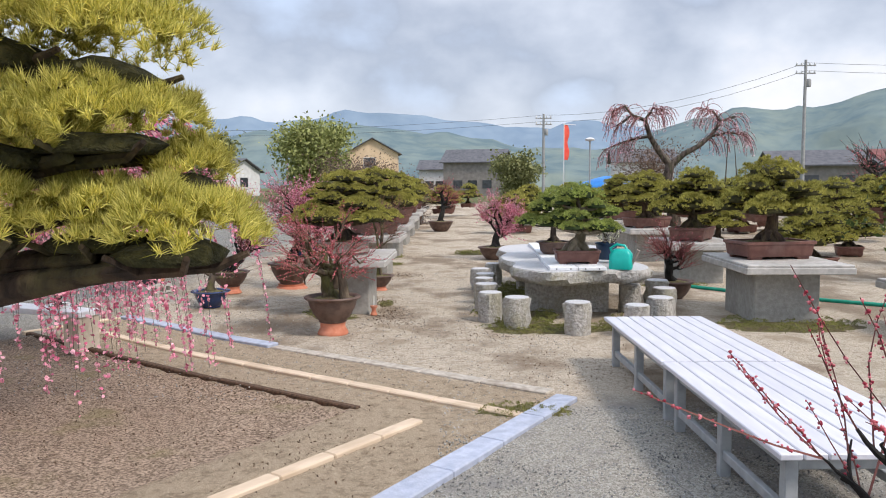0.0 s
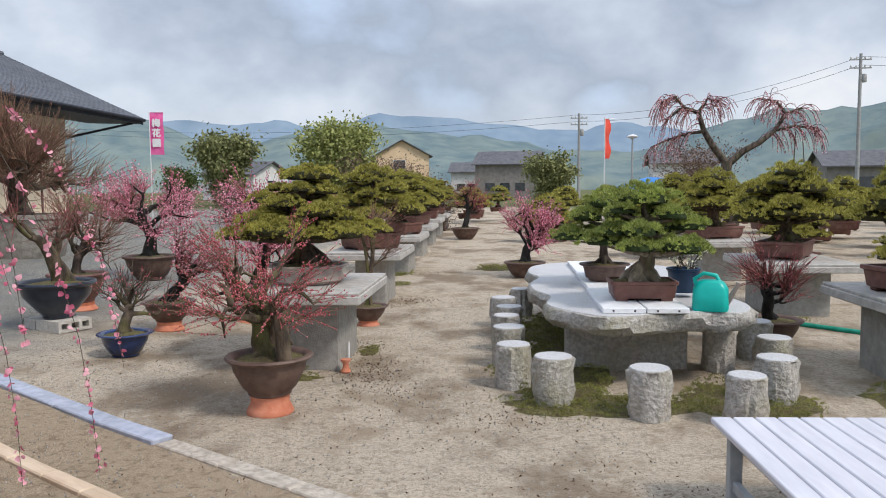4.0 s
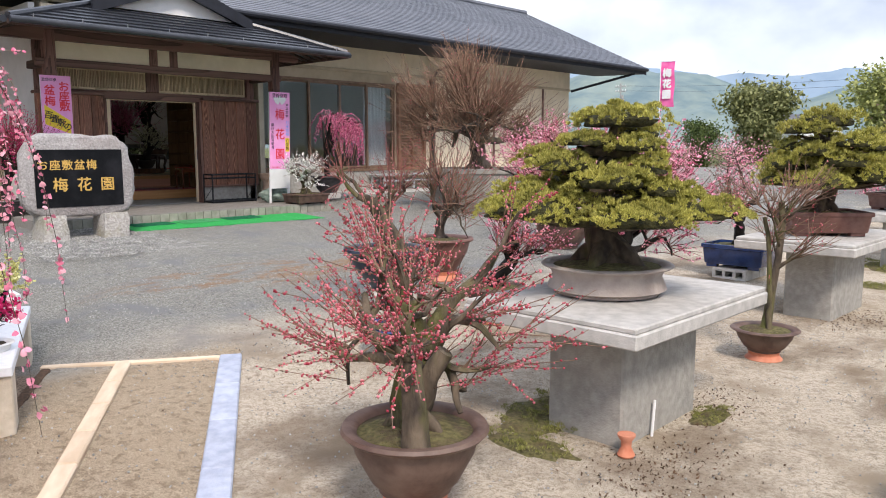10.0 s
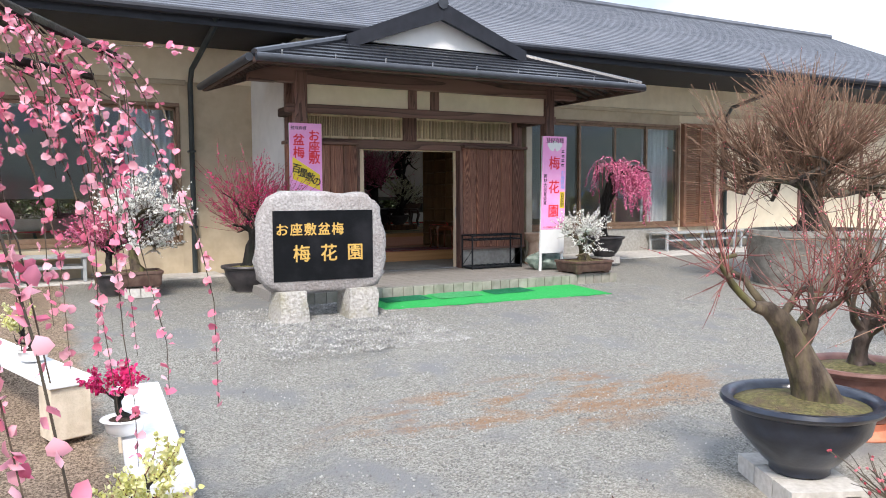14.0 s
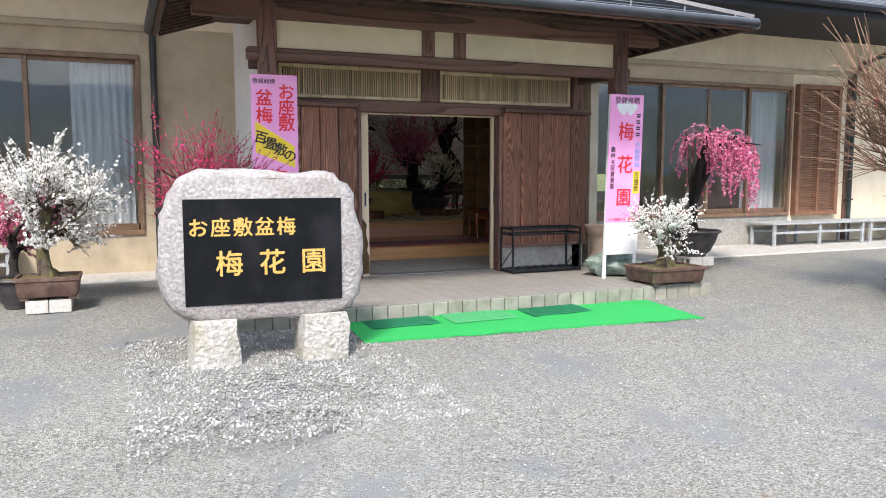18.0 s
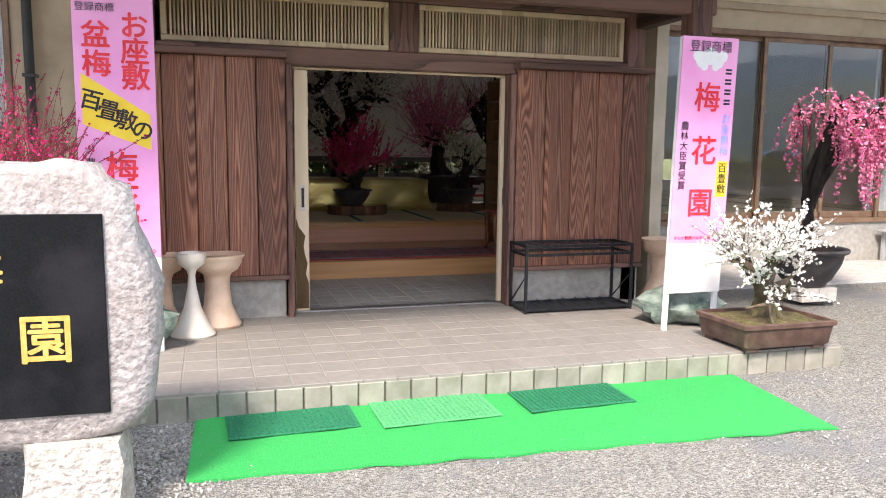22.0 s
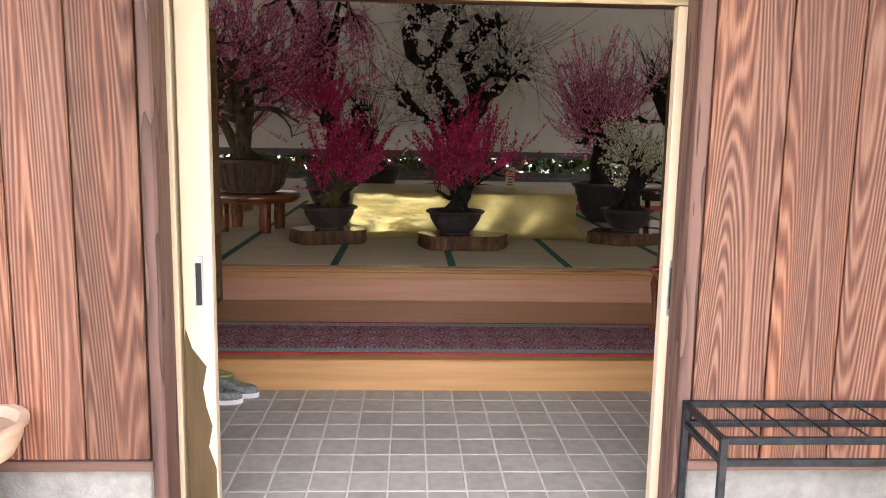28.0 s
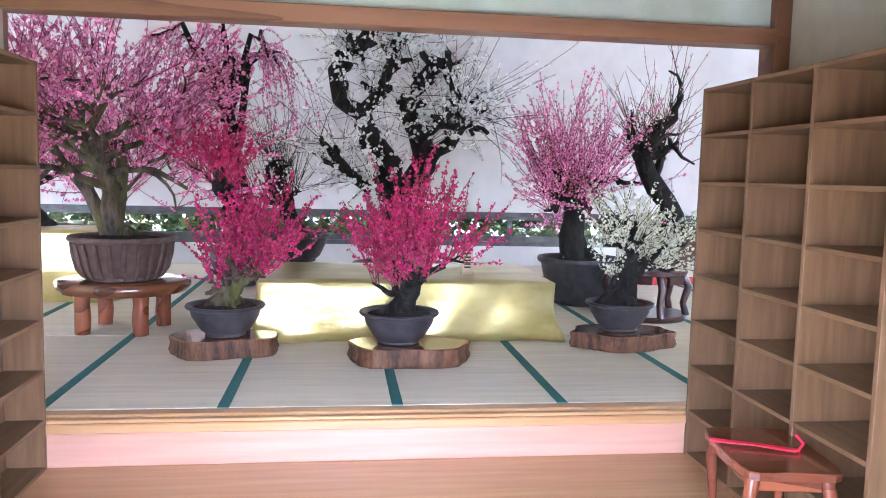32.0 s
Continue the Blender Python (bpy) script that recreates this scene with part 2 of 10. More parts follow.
def plank_mat(name, dark, base, pale, tan):
    """Weathered cedar board: fine dark and pale grain lines drawn out into long arches, some boards with tan heartwood."""
    m = bpy.data.materials.new(name)
    m.use_nodes = True
    t = m.node_tree
    b = t.nodes["Principled BSDF"]
    b.inputs["Roughness"].default_value, b.inputs["Specular IOR Level"].default_value = 0.55, 0.35

    def node(kind, **values):
        n = t.nodes.new(kind)
        for k, v in values.items():
            n.inputs[k].default_value = v
        return n

    def math_node(op, a, b_=None, c=None):
        n = t.nodes.new("ShaderNodeMath")
        n.operation = op
        for i, v in enumerate((a, b_, c)):
            if v is None:
                continue
            if isinstance(v, (int, float)):
                n.inputs[i].default_value = v
            else:
                t.links.new(v, n.inputs[i])
        return n.outputs[0]

    tc, info = node("ShaderNodeTexCoord"), node("ShaderNodeObjectInfo")
    mp = node("ShaderNodeMapping", Scale=(1.0, 1.0, 0.055))
    t.links.new(tc.outputs["Object"], mp.inputs["Vector"])
    t.links.new(math_node("MULTIPLY", info.outputs["Random"], 71.0), mp.inputs["Location"])
    arch = node("ShaderNodeTexNoise", Scale=7.5, Detail=0.0)
    kink = node("ShaderNodeTexNoise", Scale=26.0, Detail=2.0)
    fibre = node("ShaderNodeTexNoise", Scale=150.0, Detail=3.0)
    wide = node("ShaderNodeTexNoise", Scale=3.2, Detail=3.0)
    for n in (arch, kink, fibre, wide):
        t.links.new(mp.outputs[0], n.inputs["Vector"])
    field = math_node("ADD", math_node("MULTIPLY", arch.outputs["Fac"], 185.0), math_node("MULTIPLY", kink.outputs["Fac"], 5.0))
    ring = math_node("MULTIPLY_ADD", math_node("SINE", field), 0.36, 0.5)
    line = math_node("ADD", math_node("MULTIPLY", ring, 0.58), math_node("MULTIPLY", fibre.outputs["Fac"], 0.55))
    r = t.nodes.new("ShaderNodeValToRGB")
    r.color_ramp.elements[0].position, r.color_ramp.elements[0].color = 0.24, (*dark, 1)
    r.color_ramp.elements[1].position, r.color_ramp.elements[1].color = 0.92, (*pale, 1)
    e = r.color_ramp.elements.new(0.58)
    e.color = (*base, 1)
    t.links.new(line, r.inputs[0])
    # tan heartwood where the arches close
    heart = node("ShaderNodeMapRange")
    heart.inputs["From Min"].default_value, heart.inputs["From Max"].default_value, heart.inputs["To Max"].default_value = 0.52, 0.74, 0.75
    t.links.new(arch.outputs["Fac"], heart.inputs["Value"])
    mx = t.nodes.new("ShaderNodeMixRGB")
    mx.blend_type = "MULTIPLY"
    t.links.new(heart.outputs[0], mx.inputs[0])
    t.links.new(r.outputs[0], mx.inputs[1])
    mx.inputs[2].default_value = (*[a * 9.0 for a in tan], 1)
    grey = t.nodes.new("ShaderNodeMixRGB")
    gr = node("ShaderNodeMapRange")
    gr.inputs["From Min"].default_value, gr.inputs["From Max"].default_value, gr.inputs["To Max"].default_value = 0.46, 0.66, 0.5
    t.links.new(wide.outputs["Fac"], gr.inputs["Value"])
    t.links.new(gr.outputs[0], grey.inputs[0])
    t.links.new(mx.outputs[0], grey.inputs[1])
    grey.inputs[2].default_value = (*[0.5 * a + 0.5 * c for a, c in zip(dark, base)], 1)
    hs = t.nodes.new("ShaderNodeHueSaturation")
    vr = node("ShaderNodeMapRange")
    vr.inputs["To Min"].default_value, vr.inputs["To Max"].default_value = 0.68, 1.36
    t.links.new(info.outputs["Random"], vr.inputs["Value"])
    t.links.new(vr.outputs[0], hs.inputs["Value"])
    t.links.new(grey.outputs[0], hs.inputs["Color"])
    t.links.new(hs.outputs[0], b.inputs["Base Color"])
    bp = node("ShaderNodeBump", Strength=0.5, Distance=0.003)
    t.links.new(line, bp.inputs["Height"])
    t.links.new(bp.outputs[0], b.inputs["Normal"])
    return m


def leafy(name, c1, c2, rough=0.6, trans=0.25, island=0.25):
    """Petals, needles and leaves: thin, a little see-through, each piece its own shade."""
    m = bpy.data.materials.new(name)
    m.use_nodes = True
    t = m.node_tree
    b = t.nodes["Principled BSDF"]
    b.inputs["Roughness"].default_value = rough
    b.inputs["Specular IOR Level"].default_value = 0.25
    g = t.nodes.new("ShaderNodeNewGeometry")
    r = t.nodes.new("ShaderNodeValToRGB")
    r.color_ramp.elements[0].position, r.color_ramp.elements[0].color = 0.15, (*c1, 1)
    r.color_ramp.elements[1].position, r.color_ramp.elements[1].color = 0.85, (*c2, 1)
    t.links.new(g.outputs["Random Per Island"], r.inputs[0])
    tc = t.nodes.new("ShaderNodeTexCoord")
    n = t.nodes.new("ShaderNodeTexNoise")
    n.inputs["Scale"].default_value, n.inputs["Detail"].default_value = 3.5, 3.0
    t.links.new(tc.outputs["Object"], n.inputs["Vector"])
    vr = t.nodes.new("ShaderNodeMapRange")
    vr.inputs["From Min"].default_value, vr.inputs["From Max"].default_value = 0.3, 0.7
    vr.inputs["To Min"].default_value, vr.inputs["To Max"].default_value = 1 - island, 1 + island
    t.links.new(n.outputs["Fac"], vr.inputs["Value"])
    hs = t.nodes.new("ShaderNodeHueSaturation")
    t.links.new(vr.outputs[0], hs.inputs["Value"])
    t.links.new(r.outputs[0], hs.inputs["Color"])
    t.links.new(hs.outputs[0], b.inputs["Base Color"])
    if trans:
        tr = t.nodes.new("ShaderNodeBsdfTranslucent")
        t.links.new(hs.outputs[0], tr.inputs["Color"])
        mx = t.nodes.new("ShaderNodeMixShader")
        mx.inputs[0].default_value = trans
        t.links.new(b.outputs[0], mx.inputs[1])
        t.links.new(tr.outputs[0], mx.inputs[2])
        t.links.new(mx.outputs[0], t.nodes["Material Output"].inputs[0])
    return m


def glass_mat(name, tint=(0.9, 0.95, 0.95)):
    m = bpy.data.materials.new(name)
    m.use_nodes = True
    b = m.node_tree.nodes["Principled BSDF"]
    b.inputs["Base Color"].default_value = (*tint, 1)
    b.inputs["Transmission Weight"].default_value = 1.0
    b.inputs["Roughness"].default_value = 0.02
    b.inputs["IOR"].default_value = 1.5
    return m


MT = {}
MT["concrete"] = surf("concrete", (0.30, 0.29, 0.265), (0.39, 0.38, 0.35), 18, 0.85, 0.5, 90, c3=(0.22, 0.215, 0.19), c3scale=2.5, c3amount=0.6)
MT["slab"] = surf("slab_concrete", (0.40, 0.385, 0.36), (0.53, 0.51, 0.48), 14, 0.8, 0.35, 110, c3=(0.31, 0.30, 0.275), c3scale=2.0, c3amount=0.55)
MT["concrete_block"] = surf("concrete_block", (0.50, 0.48, 0.44), (0.62, 0.60, 0.56), 30, 0.9, 0.6, 140, c3=(0.36, 0.34, 0.30), c3scale=4)
MT["granite"] = surf("rough_granite", (0.33, 0.315, 0.285), (0.52, 0.50, 0.47), 30, 0.85, 0.8, 34, c3=(0.30, 0.28, 0.17), c3scale=2.6, c3amount=0.6, bdist=0.03)
MT["granite_top"] = surf("dressed_granite", (0.47, 0.47, 0.475), (0.60, 0.60, 0.61), 60, 0.55, 0.2, 150, c3=(0.40, 0.40, 0.40), c3scale=1.6)
MT["sign_stone"] = surf("white_sign_stone", (0.27, 0.255, 0.25), (0.41, 0.395, 0.385), 40, 0.8, 0.6, 34, c3=(0.24, 0.20, 0.18), c3scale=2.2, c3amount=0.55, bdist=0.03)
MT["sign_plate"] = surf("black_granite_plate", (0.006, 0.007, 0.008), (0.011, 0.012, 0.014), 120, 0.28, 0.0, spec=0.12, c3=(0.03, 0.03, 0.035), c3scale=2)
MT["gold"] = surf("gold_leaf_lettering", (0.60, 0.37, 0.085), (0.76, 0.50, 0.15), 40, 0.45, 0.1, 120, metal=0.25)
MT["greenstone"] = surf("green_garden_stone", (0.07, 0.12, 0.098), (0.25, 0.31, 0.27), 9, 0.7, 0.8, 26, c3=(0.36, 0.39, 0.36), c3scale=5, c3amount=0.5, bdist=0.02)
MT["pot_brown"] = surf("unglazed_brown_pot", (0.085, 0.048, 0.038), (0.14, 0.085, 0.066), 12, 0.55, 0.15, 80, c3=(0.20, 0.15, 0.12), c3scale=3, c3amount=0.4)
MT["pot_red"] = surf("red_clay_tray_pot", (0.14, 0.060, 0.048), (0.20, 0.095, 0.075), 12, 0.5, 0.15, 80, c3=(0.26, 0.17, 0.14), c3scale=3, c3amount=0.35)
MT["pot_grey"] = surf("grey_clay_pot", (0.30, 0.25, 0.22), (0.42, 0.36, 0.32), 10, 0.65, 0.2, 70, c3=(0.5, 0.45, 0.4), c3scale=3, c3amount=0.4)
MT["pot_navy"] = surf("glazed_navy_pot", (0.010, 0.014, 0.028), (0.022, 0.030, 0.050), 9, 0.28, 0.1, 50, coat=0.3, c3=(0.05, 0.06, 0.07), c3scale=3)
MT["pot_blue"] = surf("glazed_blue_pot", (0.008, 0.022, 0.085), (0.018, 0.045, 0.15), 9, 0.22, 0.1, 50, coat=0.4, c3=(0.04, 0.06, 0.14), c3scale=3)
MT["pot_dark"] = surf("dark_bowl_pot", (0.030, 0.028, 0.032), (0.062, 0.056, 0.060), 10, 0.45, 0.15, 60, c3=(0.10, 0.09, 0.085), c3scale=3)
MT["pot_white"] = surf("white_glazed_pot", (0.74, 0.74, 0.72), (0.82, 0.82, 0.80), 8, 0.3, 0.05, 40, coat=0.3)
MT["terracotta"] = surf("orange_terracotta", (0.52, 0.17, 0.095), (0.62, 0.24, 0.14), 14, 0.7, 0.15, 80, c3=(0.68, 0.34, 0.24), c3scale=4)
MT["urn"] = surf("pale_terracotta_urn", (0.58, 0.40, 0.28), (0.70, 0.52, 0.38), 10, 0.7, 0.15, 70, c3=(0.76, 0.64, 0.52), c3scale=4)
MT["urn_white"] = surf("cream_ceramic_urn", (0.74, 0.68, 0.58), (0.80, 0.76, 0.68), 9, 0.45, 0.1, 60, c3=(0.6, 0.5, 0.4), c3scale=5, c3amount=0.3)
MT["soil"] = surf("potting_soil", (0.022, 0.016, 0.011), (0.065, 0.046, 0.032), 60, 0.95, 0.9, 90, bdist=0.02)
MT["moss"] = surf("moss", (0.085, 0.08, 0.028), (0.21, 0.185, 0.075), 45, 0.95, 1.0, 120, c3=(0.11, 0.075, 0.048), c3scale=7, c3amount=0.9, bdist=0.02)
MT["bark"] = surf("grey_plum_bark", (0.030, 0.022, 0.018), (0.15, 0.115, 0.095), 14, 0.9, 1.0, 34, stretch=(1, 1, 0.4), c3=(0.11, 0.12, 0.055), c3scale=5, c3amount=0.6, bdist=0.02)
MT["bark_dark"] = surf("dark_plum_bark", (0.005, 0.0045, 0.0045), (0.024, 0.020, 0.018), 14, 0.9, 1.0, 34, stretch=(1, 1, 0.4), c3=(0.024, 0.03, 0.02), c3scale=5, c3amount=0.5, bdist=0.02)
MT["bark_pine"] = surf("pine_bark", (0.035, 0.024, 0.018), (0.13, 0.085, 0.055), 16, 0.95, 1.0, 26, stretch=(1, 1, 0.5), c3=(0.10, 0.12, 0.03), c3scale=4, c3amount=0.6, bdist=0.03)
MT["bark_green"] = surf("mossy_trunk_bark", (0.035, 0.026, 0.020), (0.15, 0.115, 0.08), 14, 0.95, 1.0, 30, stretch=(1, 1, 0.4), c3=(0.13, 0.135, 0.03), c3scale=4, c3amount=0.8, bdist=0.02)
MT["twig_brown"] = surf("brown_twigs", (0.14, 0.085, 0.055), (0.28, 0.17, 0.115), 9, 0.8, 0, island=0.3)
MT["twig_red"] = surf("red_brown_twigs", (0.13, 0.045, 0.040), (0.25, 0.095, 0.080), 9, 0.75, 0, island=0.3)
MT["twig_grey"] = surf("grey_green_twigs", (0.05, 0.04, 0.03), (0.12, 0.095, 0.065), 9, 0.8, 0, island=0.3)
MT["fl_pink"] = leafy("pink_blossom", (0.68, 0.17, 0.28), (0.92, 0.52, 0.60))
MT["fl_pale"] = leafy("pale_pink_blossom", (0.74, 0.36, 0.42), (0.92, 0.70, 0.73))
MT["fl_rose"] = leafy("rose_pink_blossom", (0.68, 0.15, 0.37), (0.90, 0.42, 0.60))
MT["fl_mid"] = leafy("deep_pink_blossom", (0.58, 0.09, 0.25), (0.86, 0.36, 0.50))
MT["fl_red"] = leafy("crimson_blossom", (0.55, 0.015, 0.12), (0.80, 0.07, 0.27))
MT["fl_bud"] = leafy("red_flower_buds", (0.45, 0.045, 0.075), (0.80, 0.28, 0.32))
MT["fl_white"] = leafy("white_blossom", (0.86, 0.85, 0.80), (0.95, 0.95, 0.92), island=0.08)
MT["fl_cream"] = leafy("cream_blossom", (0.66, 0.68, 0.48), (0.86, 0.87, 0.74), island=0.1)
MT["fl_yellow"] = leafy("pale_yellow_blossom", (0.62, 0.62, 0.22), (0.84, 0.84, 0.52), island=0.1)
MT["needle_olive"] = leafy("olive_pine_needles", (0.22, 0.215, 0.038), (0.56, 0.515, 0.14), trans=0.25, island=0.35)
MT["needle_garden"] = leafy("yellow_green_garden_needles", (0.34, 0.325, 0.05), (0.82, 0.74, 0.22), trans=0.35, island=0.3)
MT["moss_blade"] = leafy("short_green_moss", (0.14, 0.155, 0.035), (0.31, 0.30, 0.10), trans=0.1, island=0.4)
# near-black: the shade inside the pads is put into this core colour
MT["shade_core"] = surf("shade_dark_pine_core", (0.022, 0.022, 0.006), (0.06, 0.055, 0.014), 30, 0.9, 1.0, 70, bdist=0.02)
MT["needle_green"] = leafy("green_pine_needles", (0.17, 0.24, 0.05), (0.54, 0.58, 0.18), trans=0.25, island=0.35)
# green version of the core, likewise with the pad's shade painted in
MT["shade_core_green"] = surf("shade_dark_green_core", (0.015, 0.03, 0.006), (0.04, 0.065, 0.014), 30, 0.9, 1.0, 70, bdist=0.02)
MT["needle_gold"] = leafy("golden_pine_needles", (0.24, 0.19, 0.015), (0.46, 0.37, 0.05), trans=0.15, island=0.3)
MT["leaf"] = leafy("broad_green_leaves", (0.045, 0.075, 0.02), (0.13, 0.17, 0.05), trans=0.2, island=0.4)
MT["leaf_olive"] = leafy("olive_tree_leaves", (0.14, 0.155, 0.06), (0.31, 0.32, 0.14), trans=0.2, island=0.35)
MT["leaf_willow"] = leafy("yellow_green_leaves", (0.22, 0.25, 0.075), (0.40, 0.42, 0.16), trans=0.2, island=0.3)
MT["leaf_brown"] = leafy("brown_bare_twig_haze", (0.12, 0.075, 0.055), (0.22, 0.15, 0.11), trans=0.1, island=0.3)
MT["plaster"] = surf("cream_plaster", (0.74, 0.64, 0.47), (0.81, 0.71, 0.54), 5, 0.85, 0.15, 160, c3=(0.57, 0.50, 0.38), c3scale=0.8, c3amount=0.5)
MT["plaster_dark"] = surf("taupe_plaster_band", (0.46, 0.38, 0.265), (0.53, 0.45, 0.325), 5, 0.85, 0.15, 160, c3=(0.25, 0.21, 0.16), c3scale=0.8)
MT["plaster_white"] = surf("white_plaster", (0.76, 0.75, 0.74), (0.82, 0.81, 0.80), 4, 0.8, 0.1, 120, c3=(0.73, 0.72, 0.71), c3scale=0.8, c3amount=0.4)
MT["plaster_gable"] = surf("white_gable_plaster", (0.74, 0.74, 0.73), (0.80, 0.80, 0.79), 4, 0.8, 0.1, 120, c3=(0.68, 0.68, 0.67), c3scale=0.8, c3amount=0.4)
MT["plaster_green"] = surf("pale_green_plaster", (0.40, 0.43, 0.35), (0.47, 0.50, 0.42), 6, 0.85, 0.1, 160, c3=(0.42, 0.42, 0.34), c3scale=0.9)
MT["plaster_beige"] = surf("beige_plaster", (0.46, 0.42, 0.32), (0.53, 0.49, 0.39), 6, 0.85, 0.1, 160, c3=(0.42, 0.38, 0.30), c3scale=0.9)
MT["beam_y"] = wood_mat("weathered_dark_timber", (0.035, 0.018, 0.015), (0.21, 0.115, 0.09), 1, 7, 0.7)
MT["beam_z"] = wood_mat("weathered_dark_post", (0.035, 0.017, 0.014), (0.20, 0.105, 0.082), 2, 7, 0.7, knots=8.0)
# same timber, far darker: shade under the porch roof is in the colour
MT["beam_x"] = wood_mat("shade_dark_rafter", (0.014, 0.0075, 0.006), (0.07, 0.038, 0.028), 0, 7, 0.7)
MT["plank"] = plank_mat("weathered_cedar_planks", (0.088, 0.036, 0.027), (0.24, 0.105, 0.070), (0.43, 0.235, 0.16), (0.165, 0.14, 0.118))
MT["lattice"] = wood_mat("pale_lattice_wood", (0.38, 0.29, 0.175), (0.62, 0.50, 0.33), 2, 6, 0.6)
MT["door_pale"] = surf("cream_painted_door", (0.70, 0.55, 0.38), (0.77, 0.63, 0.46), 5, 0.5, 0.1, 60, stretch=(1, 1, 0.2), c3=(0.62, 0.48, 0.28), c3scale=2)
MT["door_bare"] = surf("bare_brown_door_core", (0.09, 0.055, 0.022), (0.14, 0.09, 0.04), 12, 0.8, 0.3, 60, stretch=(1, 1, 0.2))
MT["steel"] = surf("brushed_steel", (0.45, 0.45, 0.46), (0.6, 0.6, 0.61), 30, 0.35, 0.05, 90, metal=0.9)
MT["rooftile"] = surf("grey_roof_slates", (0.085, 0.094, 0.115), (0.14, 0.15, 0.175), 5, 0.5, 0.25, 40, c3=(0.18, 0.19, 0.215), c3scale=0.5, c3amount=0.6, stretch=(1, 0.4, 1))
MT["roof_metal"] = surf("dark_porch_roofing", (0.016, 0.018, 0.024), (0.032, 0.035, 0.044), 8, 0.36, 0.1, 40, c3=(0.05, 0.053, 0.062), c3scale=1.2, spec=0.6)
MT["dark_trim"] = surf("dark_painted_trim", (0.006, 0.007, 0.012), (0.012, 0.014, 0.022), 8, 0.6, 0.1, 50, c3=(0.018, 0.02, 0.028), c3scale=1.5)
MT["soffit"] = surf("eave_soffit", (0.42, 0.37, 0.29), (0.50, 0.44, 0.35), 4, 0.85, 0.1, 90, c3=(0.36, 0.31, 0.25), c3scale=0.7)
MT["alu"] = surf("bronze_window_frame", (0.17, 0.105, 0.065), (0.24, 0.155, 0.10), 8, 0.45, 0.05, 60, metal=0.1)
MT["alu_grey"] = surf("dark_grey_frame", (0.10, 0.10, 0.10), (0.16, 0.16, 0.16), 8, 0.45, 0.05, 60)
MT["glass"] = glass_mat("window_glass")
MT["curtain"] = surf("pale_curtain", (0.55, 0.55, 0.58), (0.68, 0.68, 0.70), 9, 0.9, 0.2, 60, stretch=(1, 1, 0.15))
MT["shutter"] = surf("brown_louvre_shutter", (0.20, 0.095, 0.050), (0.28, 0.14, 0.08), 8, 0.6, 0.15, 50, c3=(0.15, 0.08, 0.06), c3scale=1.2)
MT["pipe"] = surf("dark_green_downpipe", (0.020, 0.028, 0.030), (0.040, 0.050, 0.052), 6, 0.4, 0.05, 40)
MT["iron"] = surf("black_iron", (0.016, 0.018, 0.022), (0.036, 0.040, 0.046), 30, 0.45, 0.15, 90, metal=0.5)
MT["matgreen"] = surf("bright_green_carpet", (0.014, 0.32, 0.065), (0.032, 0.43, 0.10), 120, 0.95, 0.7, 260, c3=(0.03, 0.35, 0.09), c3scale=2)
MT["mat_dark"] = surf("dark_green_doormat", (0.006, 0.13, 0.06), (0.018, 0.22, 0.10), 90, 0.9, 0.6, 200)
MT["mat_pale"] = surf("pale_green_doormat", (0.05, 0.32, 0.12), (0.11, 0.43, 0.18), 90, 0.9, 0.6, 200)
MT["tile"] = surf("grey_floor_tile", (0.225, 0.21, 0.19), (0.265, 0.248, 0.228), 20, 0.6, 0.1, 120, per_object=0.05, c3=(0.21, 0.20, 0.18), c3scale=2)
MT["tile_in"] = surf("dark_grey_floor_tile", (0.29, 0.28, 0.265), (0.36, 0.35, 0.335), 20, 0.5, 0.1, 120, per_object=0.09, c3=(0.31, 0.30, 0.28), c3scale=2)
MT["tile_edge"] = surf("porch_edge_tile", (0.225, 0.225, 0.18), (0.31, 0.30, 0.255), 9, 0.6, 0.2, 60, per_object=0.14, c3=(0.40, 0.37, 0.33), c3scale=4)
MT["grout"] = surf("grey_grout", (0.235, 0.22, 0.20), (0.28, 0.262, 0.24), 30, 0.9, 0.2, 100)
MT["grout_in"] = surf("pale_grout", (0.50, 0.49, 0.47), (0.58, 0.57, 0.55), 30, 0.9, 0.2, 100)
MT["pink"] = surf("pink_signboard", (0.86, 0.33, 0.66), (0.90, 0.40, 0.72), 4, 0.45, 0.0, c3=(0.92, 0.50, 0.78), c3scale=1.5, c3amount=0.4)
MT["white_paint"] = surf("white_paint", (0.76, 0.77, 0.78), (0.82, 0.83, 0.84), 6, 0.45, 0.05, 60, c3=(0.66, 0.68, 0.70), c3scale=2.5, c3amount=0.3)
MT["red_ink"] = surf("red_lettering", (0.72, 0.02, 0.03), (0.85, 0.05, 0.07), 12, 0.5, 0.0)
MT["black_ink"] = surf("black_lettering", (0.012, 0.010, 0.014), (0.03, 0.025, 0.03), 12, 0.5, 0.0)
MT["blue_ink"] = surf("pale_blue_lettering", (0.18, 0.36, 0.80), (0.28, 0.48, 0.88), 12, 0.5, 0.0)
MT["yellow"] = surf("yellow_panel", (0.86, 0.60, 0.03), (0.90, 0.68, 0.06), 5, 0.45, 0.0)
MT["bench_white"] = surf("silver_painted_bench", (0.60, 0.60, 0.66), (0.70, 0.70, 0.76), 20, 0.4, 0.1, 80, stretch=(1, 0.15, 1), c3=(0.52, 0.53, 0.60), c3scale=2)
MT["bench_leg"] = surf("grey_bench_frame", (0.30, 0.32, 0.33), (0.40, 0.42, 0.43), 12, 0.5, 0.1, 60)
